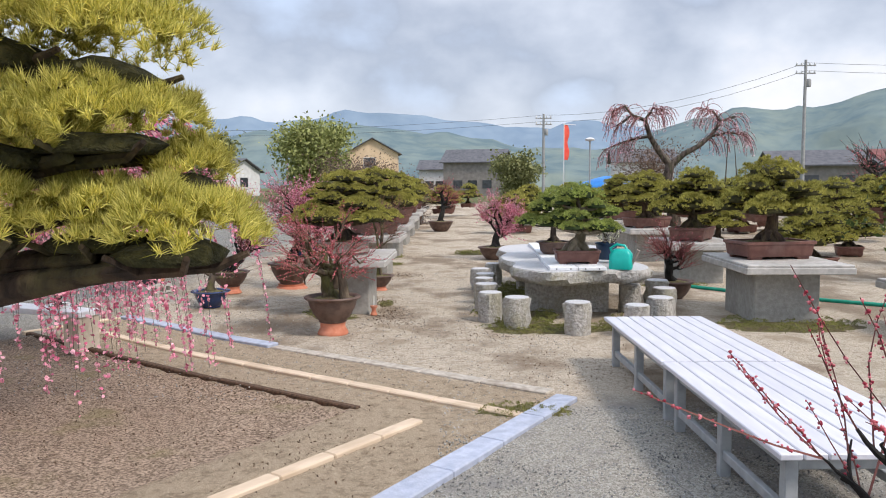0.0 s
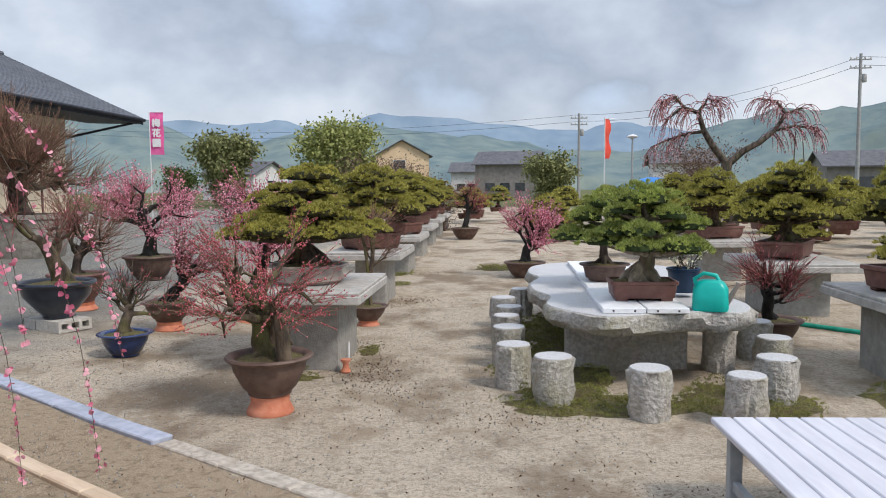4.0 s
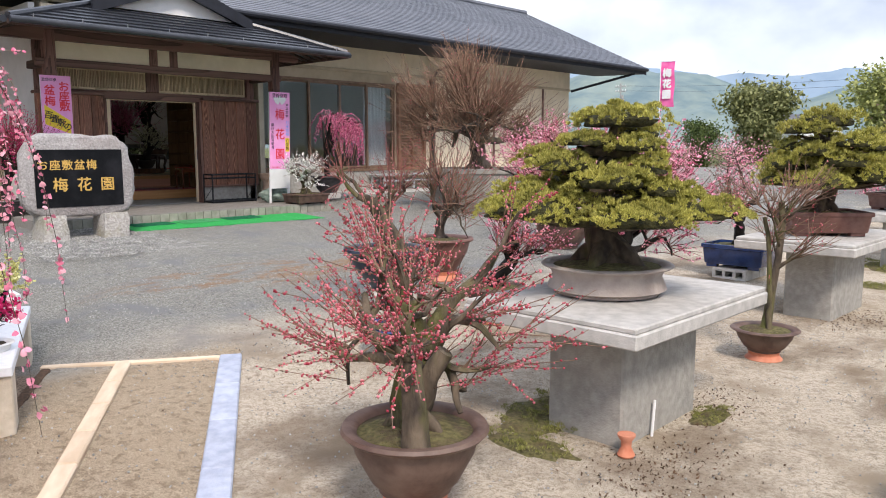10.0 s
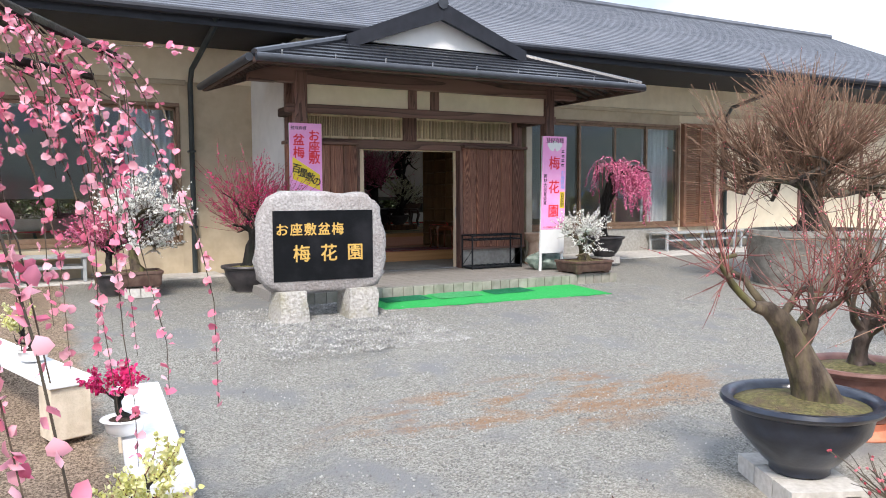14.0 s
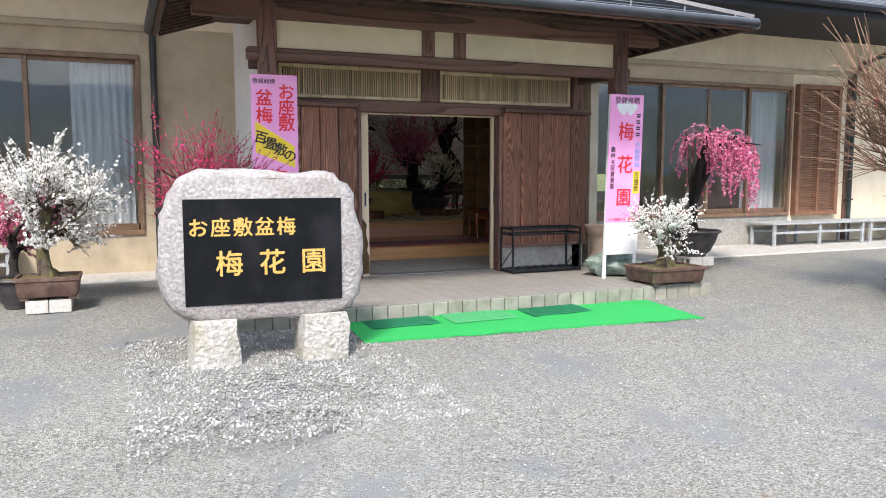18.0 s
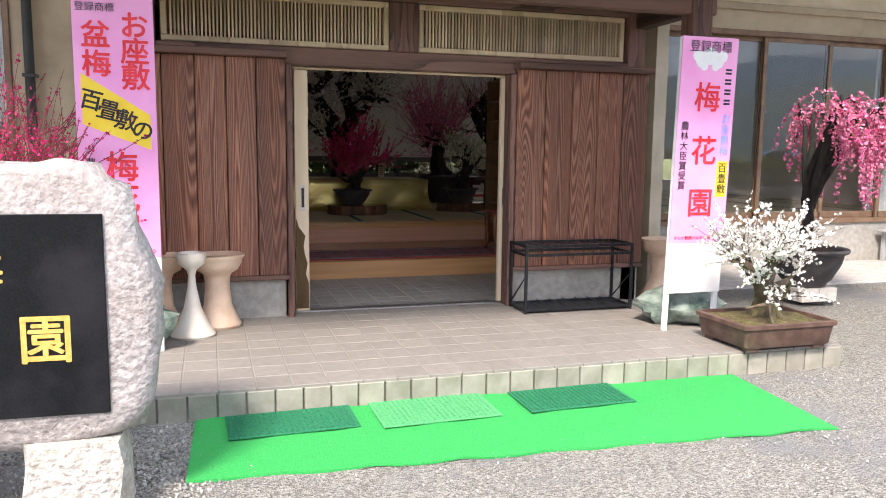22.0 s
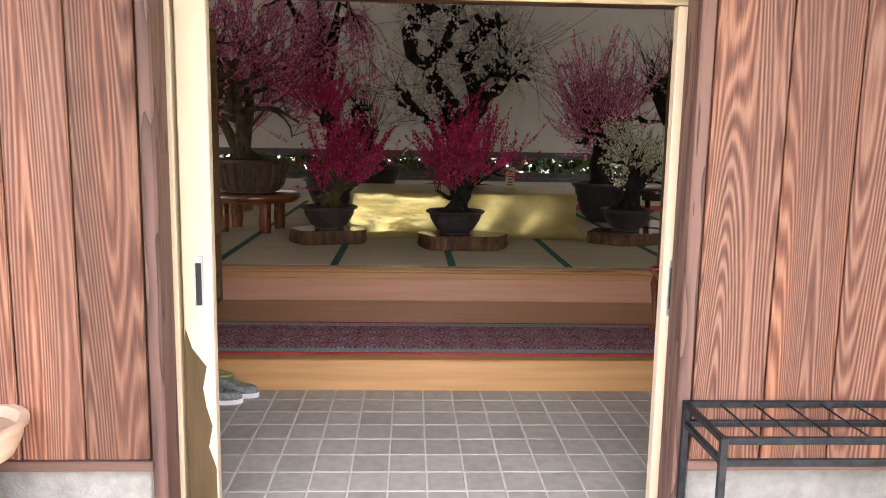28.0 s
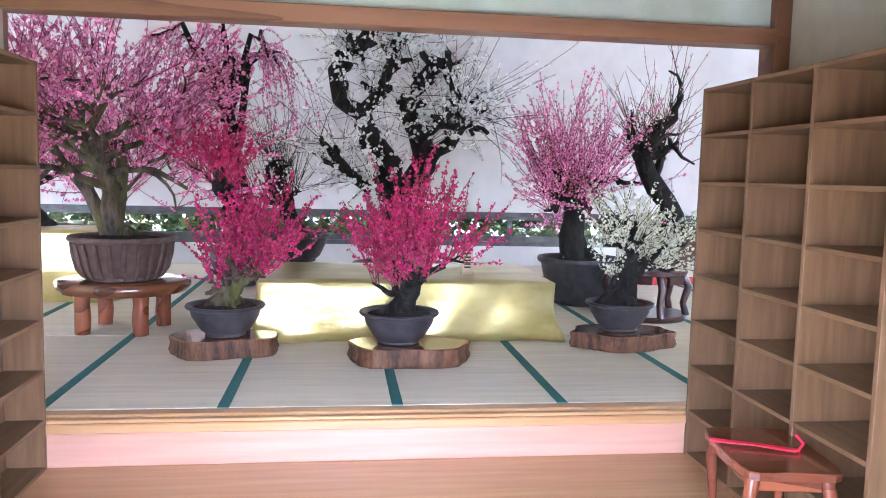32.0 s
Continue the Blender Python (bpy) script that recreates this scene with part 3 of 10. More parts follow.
MT["edging"] = surf("pale_edging", (0.58, 0.45, 0.32), (0.70, 0.57, 0.43), 14, 0.8, 0.3, 60, stretch=(0.3, 1, 1), c3=(0.45, 0.35, 0.24), c3scale=3)
MT["kerb"] = surf("blue_grey_kerb", (0.34, 0.38, 0.48), (0.46, 0.50, 0.60), 14, 0.75, 0.3, 70, c3=(0.30, 0.32, 0.38), c3scale=3, per_object=0.08)
MT["sandy_kerb"] = surf("sand_covered_kerb", (0.36, 0.32, 0.27), (0.55, 0.50, 0.43), 22, 0.95, 0.6, 60, c3=(0.28, 0.22, 0.16), c3scale=3)
MT["turq"] = surf("turquoise_plastic", (0.0, 0.42, 0.36), (0.01, 0.52, 0.45), 6, 0.35, 0.03, 40)
MT["blue_tub"] = surf("dark_blue_tub", (0.008, 0.028, 0.07), (0.015, 0.045, 0.10), 6, 0.35, 0.05, 40)
MT["foam"] = surf("pale_foam_slab", (0.74, 0.76, 0.78), (0.82, 0.84, 0.86), 30, 0.7, 0.15, 120)
MT["tatami"] = surf("tatami_straw", (0.62, 0.55, 0.40), (0.72, 0.65, 0.50), 30, 0.8, 0.3, 240, stretch=(1, 0.06, 1), per_object=0.03, c3=(0.60, 0.54, 0.40), c3scale=1.2)
MT["tatami_edge"] = surf("green_cloth_border", (0.030, 0.13, 0.115), (0.05, 0.18, 0.16), 60, 0.8, 0.3, 200)
MT["oak_x"] = surf("pale_shelf_wood", (0.135, 0.072, 0.031), (0.19, 0.106, 0.047), 30, 0.5, 0.12, 160, stretch=(0.08, 1, 1), per_object=0.07, c3=(0.115, 0.06, 0.026), c3scale=2.0, c3amount=0.35)
MT["oak_z"] = surf("pale_shelf_upright", (0.135, 0.072, 0.031), (0.19, 0.106, 0.047), 30, 0.5, 0.12, 160, stretch=(1, 1, 0.08), per_object=0.07, c3=(0.115, 0.06, 0.026), c3scale=2.0, c3amount=0.35)
MT["step"] = surf("polished_step_wood", (0.46, 0.245, 0.105), (0.55, 0.315, 0.145), 26, 0.30, 0.08, 120, stretch=(1, 0.05, 1), coat=0.25, c3=(0.42, 0.205, 0.085), c3scale=1.6, c3amount=0.4)
MT["riser"] = surf("pinkish_riser_wood", (0.52, 0.27, 0.185), (0.58, 0.32, 0.225), 26, 0.38, 0.08, 120, stretch=(1, 0.05, 1), c3=(0.48, 0.24, 0.16), c3scale=1.4, c3amount=0.35)
MT["kamoi"] = wood_mat("brown_lintel_wood", (0.13, 0.055, 0.025), (0.25, 0.115, 0.055), 1, 6, 0.4, 0.05, 0.1)
MT["lacquer"] = wood_mat("lacquered_wood_slab", (0.055, 0.018, 0.010), (0.26, 0.095, 0.035), 1, 8, 0.18, 0.1, 0.1, coat=0.5)
MT["bark_pale"] = surf("pale_flaking_pine_bark", (0.10, 0.075, 0.055), (0.40, 0.34, 0.26), 12, 0.9, 1.0, 26, stretch=(1, 1, 0.3), c3=(0.16, 0.15, 0.07), c3scale=4, c3amount=0.4, bdist=0.03)
MT["shoe_grey"] = surf("grey_shoe_mesh", (0.16, 0.18, 0.20), (0.27, 0.29, 0.31), 60, 0.8, 0.4, 240)
MT["slab_bark"] = surf("rough_slab_edge", (0.035, 0.014, 0.008), (0.17, 0.075, 0.032), 22, 0.55, 0.9, 40, stretch=(1, 1, 0.25), c3=(0.26, 0.13, 0.06), c3scale=6, c3amount=0.5, bdist=0.02)
MT["stoolwood"] = wood_mat("red_brown_stool_wood", (0.09, 0.022, 0.010), (0.24, 0.07, 0.03), 0, 5, 0.25, 0.1, 0.1, coat=0.4)
MT["rosewood"] = surf("dark_rosewood", (0.020, 0.006, 0.006), (0.055, 0.016, 0.014), 10, 0.3, 0.1, 50, coat=0.3)
MT["rug_red"] = surf("red_cord_rug_edge", (0.30, 0.02, 0.03), (0.4, 0.04, 0.05), 40, 0.9, 0.4, 150)
MT["redtape"] = surf("red_plastic_strap", (0.85, 0.012, 0.06), (0.9, 0.03, 0.09), 10, 0.35, 0.0)
MT["redcarpet"] = surf("red_felt", (0.62, 0.03, 0.025), (0.72, 0.05, 0.04), 40, 0.9, 0.3, 150)
MT["hose"] = surf("green_hose", (0.0, 0.22, 0.14), (0.01, 0.30, 0.20), 10, 0.4, 0.0)
MT["tarp"] = surf("blue_tarp", (0.02, 0.18, 0.55), (0.04, 0.26, 0.68), 4, 0.5, 0.3, 9)
MT["pole"] = surf("concrete_pole", (0.30, 0.30, 0.30), (0.38, 0.38, 0.38), 4, 0.8, 0.1, 30)
MT["house_wall"] = surf("peach_house_wall", (0.72, 0.54, 0.35), (0.78, 0.60, 0.41), 2, 0.85, 0.05, 30, c3=(0.55, 0.38, 0.24), c3scale=0.4)
MT["house_grey"] = surf("grey_house_wall", (0.22, 0.20, 0.19), (0.30, 0.28, 0.26), 2, 0.85, 0.05, 30, c3=(0.18, 0.16, 0.15), c3scale=0.4)
MT["house_white"] = surf("white_house_wall", (0.62, 0.62, 0.62), (0.72, 0.72, 0.72), 2, 0.85, 0.05, 30)
MT["house_roof"] = surf("dark_house_roof", (0.075, 0.075, 0.085), (0.13, 0.13, 0.14), 2, 0.6, 0.1, 12, c3=(0.17, 0.17, 0.18), c3scale=0.4)
MT["roof_red"] = surf("red_brown_house_roof", (0.16, 0.05, 0.045), (0.24, 0.085, 0.075), 2, 0.6, 0.1, 12)
MT["dark_window"] = surf("dark_window_pane", (0.03, 0.035, 0.04), (0.06, 0.07, 0.08), 2, 0.1, 0.0, spec=0.6)
MT["nobori_pink"] = surf("pink_banner_cloth", (0.80, 0.10, 0.34), (0.86, 0.18, 0.44), 4, 0.8, 0.1, 30)
MT["nobori_red"] = surf("red_banner_cloth", (0.75, 0.07, 0.05), (0.82, 0.13, 0.08), 4, 0.8, 0.1, 30)
# haze is painted into both hill colours, bluer for the far ridge
MT["hill"] = surf("haze_tinted_wooded_hills", (0.13, 0.185, 0.205), (0.20, 0.255, 0.25), 0.045, 1.0, 0.0, c3=(0.29, 0.325, 0.255), c3scale=0.011, c3amount=0.6, spec=0.0)
MT["hill_far"] = surf("haze_blue_far_hills", (0.20, 0.275, 0.36), (0.24, 0.315, 0.395), 0.03, 1.0, 0.0, spec=0.0)
MT["debris"] = surf("leaf_litter", (0.07, 0.042, 0.026), (0.17, 0.10, 0.06), 40, 0.95, 0.6, 80, island=0.4)
MT["pebble"] = surf("grey_pebbles", (0.20, 0.20, 0.195), (0.46, 0.455, 0.43), 8, 0.85, 0.2, 60, island=0.35)
MT["block_cream"] = surf("cream_stone_block", (0.60, 0.52, 0.40), (0.70, 0.62, 0.50), 20, 0.85, 0.4, 90, c3=(0.48, 0.42, 0.33), c3scale=4)
MT["planter"] = surf("rough_grey_planter", (0.22, 0.205, 0.18), (0.36, 0.34, 0.30), 10, 0.9, 0.8, 30, c3=(0.16, 0.15, 0.12), c3scale=2.5, bdist=0.02)
MT["black_tray"] = surf("black_plastic", (0.012, 0.012, 0.013), (0.025, 0.025, 0.027), 9, 0.45, 0.05, 40)


def gold_cloth():
    m = surf("gold_foil_cloth", (0.52, 0.42, 0.14), (0.68, 0.58, 0.25), 4, 0.30, 0.32, 5, stretch=(1, 0.7, 1.6), metal=0.65, bdist=0.03)
    return m


MT["goldcloth"] = gold_cloth()


def rug_mat():
    """Woven runner: rows of ringed rosettes on dusty rose, and a pale blue-grey border."""
    m = surf("patterned_runner", (0.16, 0.035, 0.06), (0.40, 0.17, 0.20), 55, 0.95, 0.4, 200, lo=0.42, hi=0.58)
    t = m.node_tree
    b = t.nodes["Principled BSDF"]
    col = b.inputs["Base Color"].links[0].from_socket
    pos = t.nodes.new("ShaderNodeTexCoord").outputs["Object"]

    def rings(scale, rand, metric, stops, amount, shift):
        mp = t.nodes.new("ShaderNodeMapping")
        mp.inputs["Location"].default_value = (shift, shift, 0)
        mp.inputs["Scale"].default_value = (1, 1, 0)
        t.links.new(pos, mp.inputs["Vector"])
        v = t.nodes.new("ShaderNodeTexVoronoi")
        v.feature, v.distance = "F1", metric
        v.inputs["Scale"].default_value, v.inputs["Randomness"].default_value = scale, rand
        t.links.new(mp.outputs[0], v.inputs["Vector"])
        r = t.nodes.new("ShaderNodeValToRGB")
        r.color_ramp.interpolation = "CONSTANT"
        (r.color_ramp.elements[0].position, c0), (r.color_ramp.elements[1].position, c1) = stops[:2]
        r.color_ramp.elements[0].color, r.color_ramp.elements[1].color = c0, c1
        for p, c in stops[2:]:
            r.color_ramp.elements.new(p).color = c
        t.links.new(v.outputs["Distance"], r.inputs[0])
        mx = t.nodes.new("ShaderNodeMixRGB")
        fac = t.nodes.new("ShaderNodeMath")
        fac.operation = "MULTIPLY"
        fac.inputs[1].default_value = amount
        t.links.new(r.outputs["Alpha"], fac.inputs[0])
        t.links.new(fac.outputs[0], mx.inputs[0])
        t.links.new(r.outputs[0], mx.inputs[2])
        return mx

    pale, navy, blue, red, none = (0.56, 0.52, 0.50, 1), (0.035, 0.035, 0.08, 1), (0.26, 0.31, 0.37, 1), (0.24, 0.03, 0.06, 1), (0, 0, 0, 0)
    for scale, rand, metric, stops, amount, shift in ((62, 0.8, "EUCLIDEAN", ((0.0, navy), (0.30, none)), 0.75, 0.3), (44, 0.7, "MANHATTAN", ((0.0, pale), (0.26, none)), 0.8, 0.0),
                                                      (5.8, 0.0, "EUCLIDEAN", ((0.0, navy), (0.07, pale), (0.13, red), (0.22, blue), (0.28, none), (0.40, blue), (0.44, none)), 0.7, 0.05)):
        mx = rings(scale, rand, metric, stops, amount, shift)
        t.links.new(col, mx.inputs[1])
        col = mx.outputs[0]
    # border along both long sides
    sx = t.nodes.new("ShaderNodeSeparateXYZ")
    t.links.new(pos, sx.inputs[0])
    d = t.nodes.new("ShaderNodeMath")
    d.operation = "ADD"
    d.inputs[1].default_value = 15.115
    t.links.new(sx.outputs[0], d.inputs[0])
    a = t.nodes.new("ShaderNodeMath")
    a.operation = "ABSOLUTE"
    t.links.new(d.outputs[0], a.inputs[0])
    s = t.nodes.new("ShaderNodeMath")
    s.operation = "GREATER_THAN"
    s.inputs[1].default_value = 0.265
    t.links.new(a.outputs[0], s.inputs[0])
    edge = rings(34, 0.35, "MANHATTAN", ((0.0, navy), (0.24, pale), (0.44, blue)), 1.0, 0.0)
    edge.inputs[1].default_value = blue
    fin = t.nodes.new("ShaderNodeMixRGB")
    t.links.new(s.outputs[0], fin.inputs[0])
    t.links.new(col, fin.inputs[1])
    t.links.new(edge.outputs[0], fin.inputs[2])
    t.links.new(fin.outputs[0], b.inputs["Base Color"])
    return m


MT["rug"] = rug_mat()


def ground_mat():
    """Courtyard: sandy grit, blue-grey gravel before the house, a brown planting bed, iron stains."""
    m = bpy.data.materials.new("courtyard_ground")
    m.use_nodes = True
    t = m.node_tree
    b = t.nodes["Principled BSDF"]
    b.inputs["Roughness"].default_value, b.inputs["Specular IOR Level"].default_value = 0.95, 0.15
    geo = t.nodes.new("ShaderNodeNewGeometry")

    def noise_node(scale, detail=5.0, rough=0.6, stretch=None):
        n = t.nodes.new("ShaderNodeTexNoise")
        n.inputs["Scale"].default_value, n.inputs["Detail"].default_value, n.inputs["Roughness"].default_value = scale, detail, rough
        if stretch:
            mp = t.nodes.new("ShaderNodeMapping")
            mp.inputs["Scale"].default_value = stretch
            t.links.new(geo.outputs["Position"], mp.inputs["Vector"])
            t.links.new(mp.outputs[0], n.inputs["Vector"])
        else:
            t.links.new(geo.outputs["Position"], n.inputs["Vector"])
        return n.outputs["Fac"]

    def calc(op, a, c=None, d=None):
        n = t.nodes.new("ShaderNodeMath")
        n.operation = op
        for i, v in enumerate((a, c, d)):
            if v is None:
                continue
            if isinstance(v, (int, float)):
                n.inputs[i].default_value = v
            else:
                t.links.new(v, n.inputs[i])
        return n.outputs[0]

    def soft(v, a, c):
        n = t.nodes.new("ShaderNodeMapRange")
        n.interpolation_type = "SMOOTHSTEP"
        n.inputs["From Min"].default_value, n.inputs["From Max"].default_value = a, c
        t.links.new(v, n.inputs["Value"])
        return n.outputs[0]

    def blend(f, a, c):
        n = t.nodes.new("ShaderNodeMixRGB")
        for i, v in ((0, f), (1, a), (2, c)):
            if isinstance(v, tuple):
                n.inputs[i].default_value = (*v, 1)
            else:
                t.links.new(v, n.inputs[i])
        return n.outputs[0]

    sepn = t.nodes.new("ShaderNodeSeparateXYZ")
    t.links.new(geo.outputs["Position"], sepn.inputs[0])
    wob = noise_node(0.9, 4)
    wob2 = noise_node(3.5, 3)
    x = calc("ADD", sepn.outputs[0], calc("MULTIPLY_ADD", wob, 1.6, -0.8))
    y = calc("ADD", sepn.outputs[1], calc("MULTIPLY_ADD", wob2, 0.3, -0.15))
    xs = calc("ADD", sepn.outputs[0], calc("MULTIPLY_ADD", wob2, 0.3, -0.15))
    grain = noise_node(170, 3, 0.7)
    grain2 = noise_node(55, 4, 0.7)
    patch = noise_node(1.6, 5)
    dark = noise_node(0.7, 5, 0.65, (1, 0.6, 1))
    sand = blend(soft(grain, 0.35, 0.65), (0.19, 0.15, 0.105), (0.66, 0.57, 0.45))
    mott = noise_node(16, 6, 0.72)
    coarse = noise_node(42, 5, 0.75)
    sand = blend(soft(coarse, 0.40, 0.66), sand, (0.62, 0.545, 0.44))
    sand = blend(calc("MULTIPLY", soft(mott, 0.50, 0.66), 0.55), sand, (0.20, 0.155, 0.11))
    sand = blend(calc("MULTIPLY", soft(coarse, 0.62, 0.70), 0.7), sand, (0.15, 0.115, 0.085))
    sand = blend(soft(patch, 0.5, 0.72), sand, (0.33, 0.265, 0.19))
    sand = blend(calc("MULTIPLY", soft(dark, 0.48, 0.62), 0.75), sand, (0.19, 0.14, 0.095))
    vor = t.nodes.new("ShaderNodeTexVoronoi")
    vor.inputs["Scale"].default_value = 105.0
    t.links.new(geo.outputs["Position"], vor.inputs["Vector"])
    bw = t.nodes.new("ShaderNodeRGBToBW")
    t.links.new(vor.outputs["Color"], bw.inputs[0])
    grav = blend(soft(calc("MULTIPLY_ADD", grain, 0.5, calc("MULTIPLY", bw.outputs[0], 0.5)), 0.3, 0.7), (0.19, 0.185, 0.165), (0.47, 0.46, 0.415))
    grav = blend(calc("MULTIPLY", soft(mott, 0.52, 0.68), 0.5), grav, (0.20, 0.185, 0.16))
    grav = blend(soft(patch, 0.48, 0.7), grav, (0.27, 0.275, 0.275))
    bed = blend(soft(grain2, 0.35, 0.65), (0.12, 0.085, 0.058), (0.56, 0.43, 0.32))
    bed = blend(calc("MULTIPLY", soft(mott, 0.5, 0.66), 0.6), bed, (0.14, 0.10, 0.07))
    bed = blend(calc("MULTIPLY", soft(patch, 0.55, 0.7), 0.6), bed, (0.24, 0.21, 0.10))
    path_soil = blend(soft(grain, 0.35, 0.65), (0.22, 0.165, 0.11), (0.56, 0.46, 0.335))
    path_soil = blend(calc("MULTIPLY", soft(mott, 0.48, 0.64), 0.6), path_soil, (0.17, 0.13, 0.085))
    # gravel by the house, and the gravel walk south-east of the kerb
    m_house = soft(x, -3.6, -5.4)
    leg = calc("ADD", calc("MULTIPLY", calc("SUBTRACT", xs, 0.75), 0.87), calc("MULTIPLY", calc("SUBTRACT", y, 5.65), -0.49))
    m_walk = calc("MULTIPLY", soft(leg, -0.05, 0.05), soft(y, 5.9, 5.2))
    col = blend(m_house, sand, grav)
    col = blend(calc("MULTIPLY", m_walk, 0.8), col, grav)
    # the plot behind the kerb, and the sunken bed in it
    u1 = calc("ADD", calc("MULTIPLY", calc("SUBTRACT", xs, 0.7), -0.55), calc("MULTIPLY", calc("SUBTRACT", y, 5.65), -0.835))
    m_plot = calc("MULTIPLY", soft(u1, -0.03, 0.05), soft(leg, 0.03, -0.05))
    m_plot = calc("MULTIPLY", m_plot, soft(xs, -4.5, -4.2))
    col = blend(m_plot, col, path_soil)
    b1 = calc("ADD", calc("MULTIPLY", calc("SUBTRACT", xs, -0.82), -0.535), calc("MULTIPLY", calc("SUBTRACT", y, 5.34), -0.845))
    b2 = calc("ADD", calc("MULTIPLY", calc("SUBTRACT", xs, -0.82), -0.845), calc("MULTIPLY", calc("SUBTRACT", y, 5.34), 0.535))
    m_bed = calc("MULTIPLY", soft(b1, -0.02, 0.05), soft(b2, -0.02, 0.05))
    m_bed = calc("MULTIPLY", m_bed, soft(y, 7.75, 7.55))
    col = blend(m_bed, col, bed)
    # iron stains on the gravel
    ex = calc("POWER", calc("DIVIDE", calc("ADD", xs, 6.6), 0.75), 2)
    ey = calc("POWER", calc("DIVIDE", calc("SUBTRACT", y, 10.7), 1.9), 2)
    ring = soft(calc("ADD", ex, ey), 1.3, 0.2)
    rust = calc("MULTIPLY", ring, soft(noise_node(2.6, 6, 0.7, (1.6, 0.7, 1)), 0.44, 0.62))
    col = blend(calc("MULTIPLY", rust, 0.7), col, (0.36, 0.20, 0.10))
    # fields beyond the garden
    far = soft(calc("ADD", calc("ABSOLUTE", sepn.outputs[0]), sepn.outputs[1]), 60, 75)
    col = blend(far, col, (0.13, 0.14, 0.06))
    t.links.new(col, b.inputs["Base Color"])
    hgt = calc("ADD", calc("MULTIPLY", grain2, 0.5), calc("MULTIPLY", vor.outputs["Distance"], calc("MULTIPLY", m_house, 0.8)))
    hgt = calc("ADD", hgt, calc("MULTIPLY", grain, 0.35))
    bp = t.nodes.new("ShaderNodeBump")
    bp.inputs["Strength"].default_value, bp.inputs["Distance"].default_value = 1.0, 0.022
    t.links.new(hgt, bp.inputs["Height"])
    t.links.new(bp.outputs[0], b.inputs["Normal"])
    return m


MT["ground"] = ground_mat()

# ---- mesh helpers ----
class Geo:
    """Vertices and faces gathered for one mesh."""

    def __init__(self):
        self.v, self.f = [], []

    def add(self, verts, faces, m=None):
        n = len(self.v)
        self.v.extend([tuple(m @ Vector(p)) for p in verts] if m else [tuple(p) for p in verts])
        self.f.extend([tuple(i + n for i in q) for q in faces])
        return self

    def box(self, x0, y0, z0, x1, y1, z1, b=0.0, m=None):
        """A box between two corners, its edges chamfered by b."""
        if b <= 0:
            v = [(x, y, z) for x in (x0, x1) for y in (y0, y1) for z in (z0, z1)]
            return self.add(v, [(0, 1, 3, 2), (4, 6, 7, 5), (0, 4, 5, 1), (2, 3, 7, 6), (0, 2, 6, 4), (1, 5, 7, 3)], m)
        c, h = Vector(((x0 + x1) / 2, (y0 + y1) / 2, (z0 + z1) / 2)), [abs(x1 - x0) / 2, abs(y1 - y0) / 2, abs(z1 - z0) / 2]
        b = min(b, *[q * 0.45 for q in h])
        v, idx = [], {}
        for sx in (-1, 1):
            for sy in (-1, 1):
                for sz in (-1, 1):
                    for a in range(3):
                        p = [s * (q - (0 if i == a else b)) for i, (s, q) in enumerate(zip((sx, sy, sz), h))]
                        idx[sx, sy, sz, a] = len(v)
                        v.append(c + Vector(p))
        f = []
        S = (-1, 1)
        for a in range(3):
            o1, o2 = [i for i in range(3) if i != a]
            for s in S:
                def k(p, q, a=a, o1=o1, o2=o2, s=s):
                    t = [0, 0, 0]
                    t[a], t[o1], t[o2] = s, p, q
                    return idx[(*t, a)]
                q = [k(-1, -1), k(1, -1), k(1, 1), k(-1, 1)]
                f.append(tuple(q if (s > 0) == (a != 1) else q[::-1]))
            for s1 in S:
                for s2 in S:
                    def e(t, ax, a=a, o1=o1, o2=o2, s1=s1, s2=s2):
                        w = [0, 0, 0]
                        w[a], w[o1], w[o2] = t, s1, s2
                        return idx[(*w, ax)]
                    f.append((e(-1, o1), e(1, o1), e(1, o2), e(-1, o2)))
        for sx in S:
            for sy in S:
                for sz in S:
                    f.append(tuple(idx[sx, sy, sz, a] for a in range(3)))
        return self.add(v, f, m)

    def lathe(self, profile, n=24, m=None, sx=1.0, sy=1.0, wob=0.0):
        """A profile of (radius, height) turned round z; closed where a radius is 0."""
        v, f = [], []
        for r, z in profile:
            for i in range(n):
                a = 2 * math.pi * i / n
                q = r * (1 + wob * math.sin(3 * a + z * 9) * 0.5 + wob * math.sin(7 * a + 1) * 0.3)
                v.append((q * math.cos(a) * sx, q * math.sin(a) * sy, z))
        for j in range(len(profile) - 1):
            for i in range(n):
                k = (i + 1) % n
                f.append((j * n + i, j * n + k, (j + 1) * n + k, (j + 1) * n + i))
        f.append(tuple(range(n))[::-1])
        f.append(tuple((len(profile) - 1) * n + i for i in range(n)))
        return self.add(v, f, m)

    def tube(self, pts, radii, n=6, m=None, cap=True):
        """A round tube through points; radii one a point or one for all."""
        pts = [Vector(p) for p in pts]
        if isinstance(radii, (int, float)):
            radii = [radii] * len(pts)
        v, f = [], []
        d = (pts[1] - pts[0]).normalized()
        side = d.orthogonal().normalized()
        for i, p in enumerate(pts):
            a = pts[max(i - 1, 0)]
            c = pts[min(i + 1, len(pts) - 1)]
            d = (c - a).normalized()
            side = (side - d * side.dot(d))
            side = side.normalized() if side.length > 1e-6 else d.orthogonal().normalized()
            up = d.cross(side)
            for k in range(n):
                w = 2 * math.pi * k / n
                v.append(p + (side * math.cos(w) + up * math.sin(w)) * radii[i])
        for i in range(len(pts) - 1):
            for k in range(n):
                q = (k + 1) % n
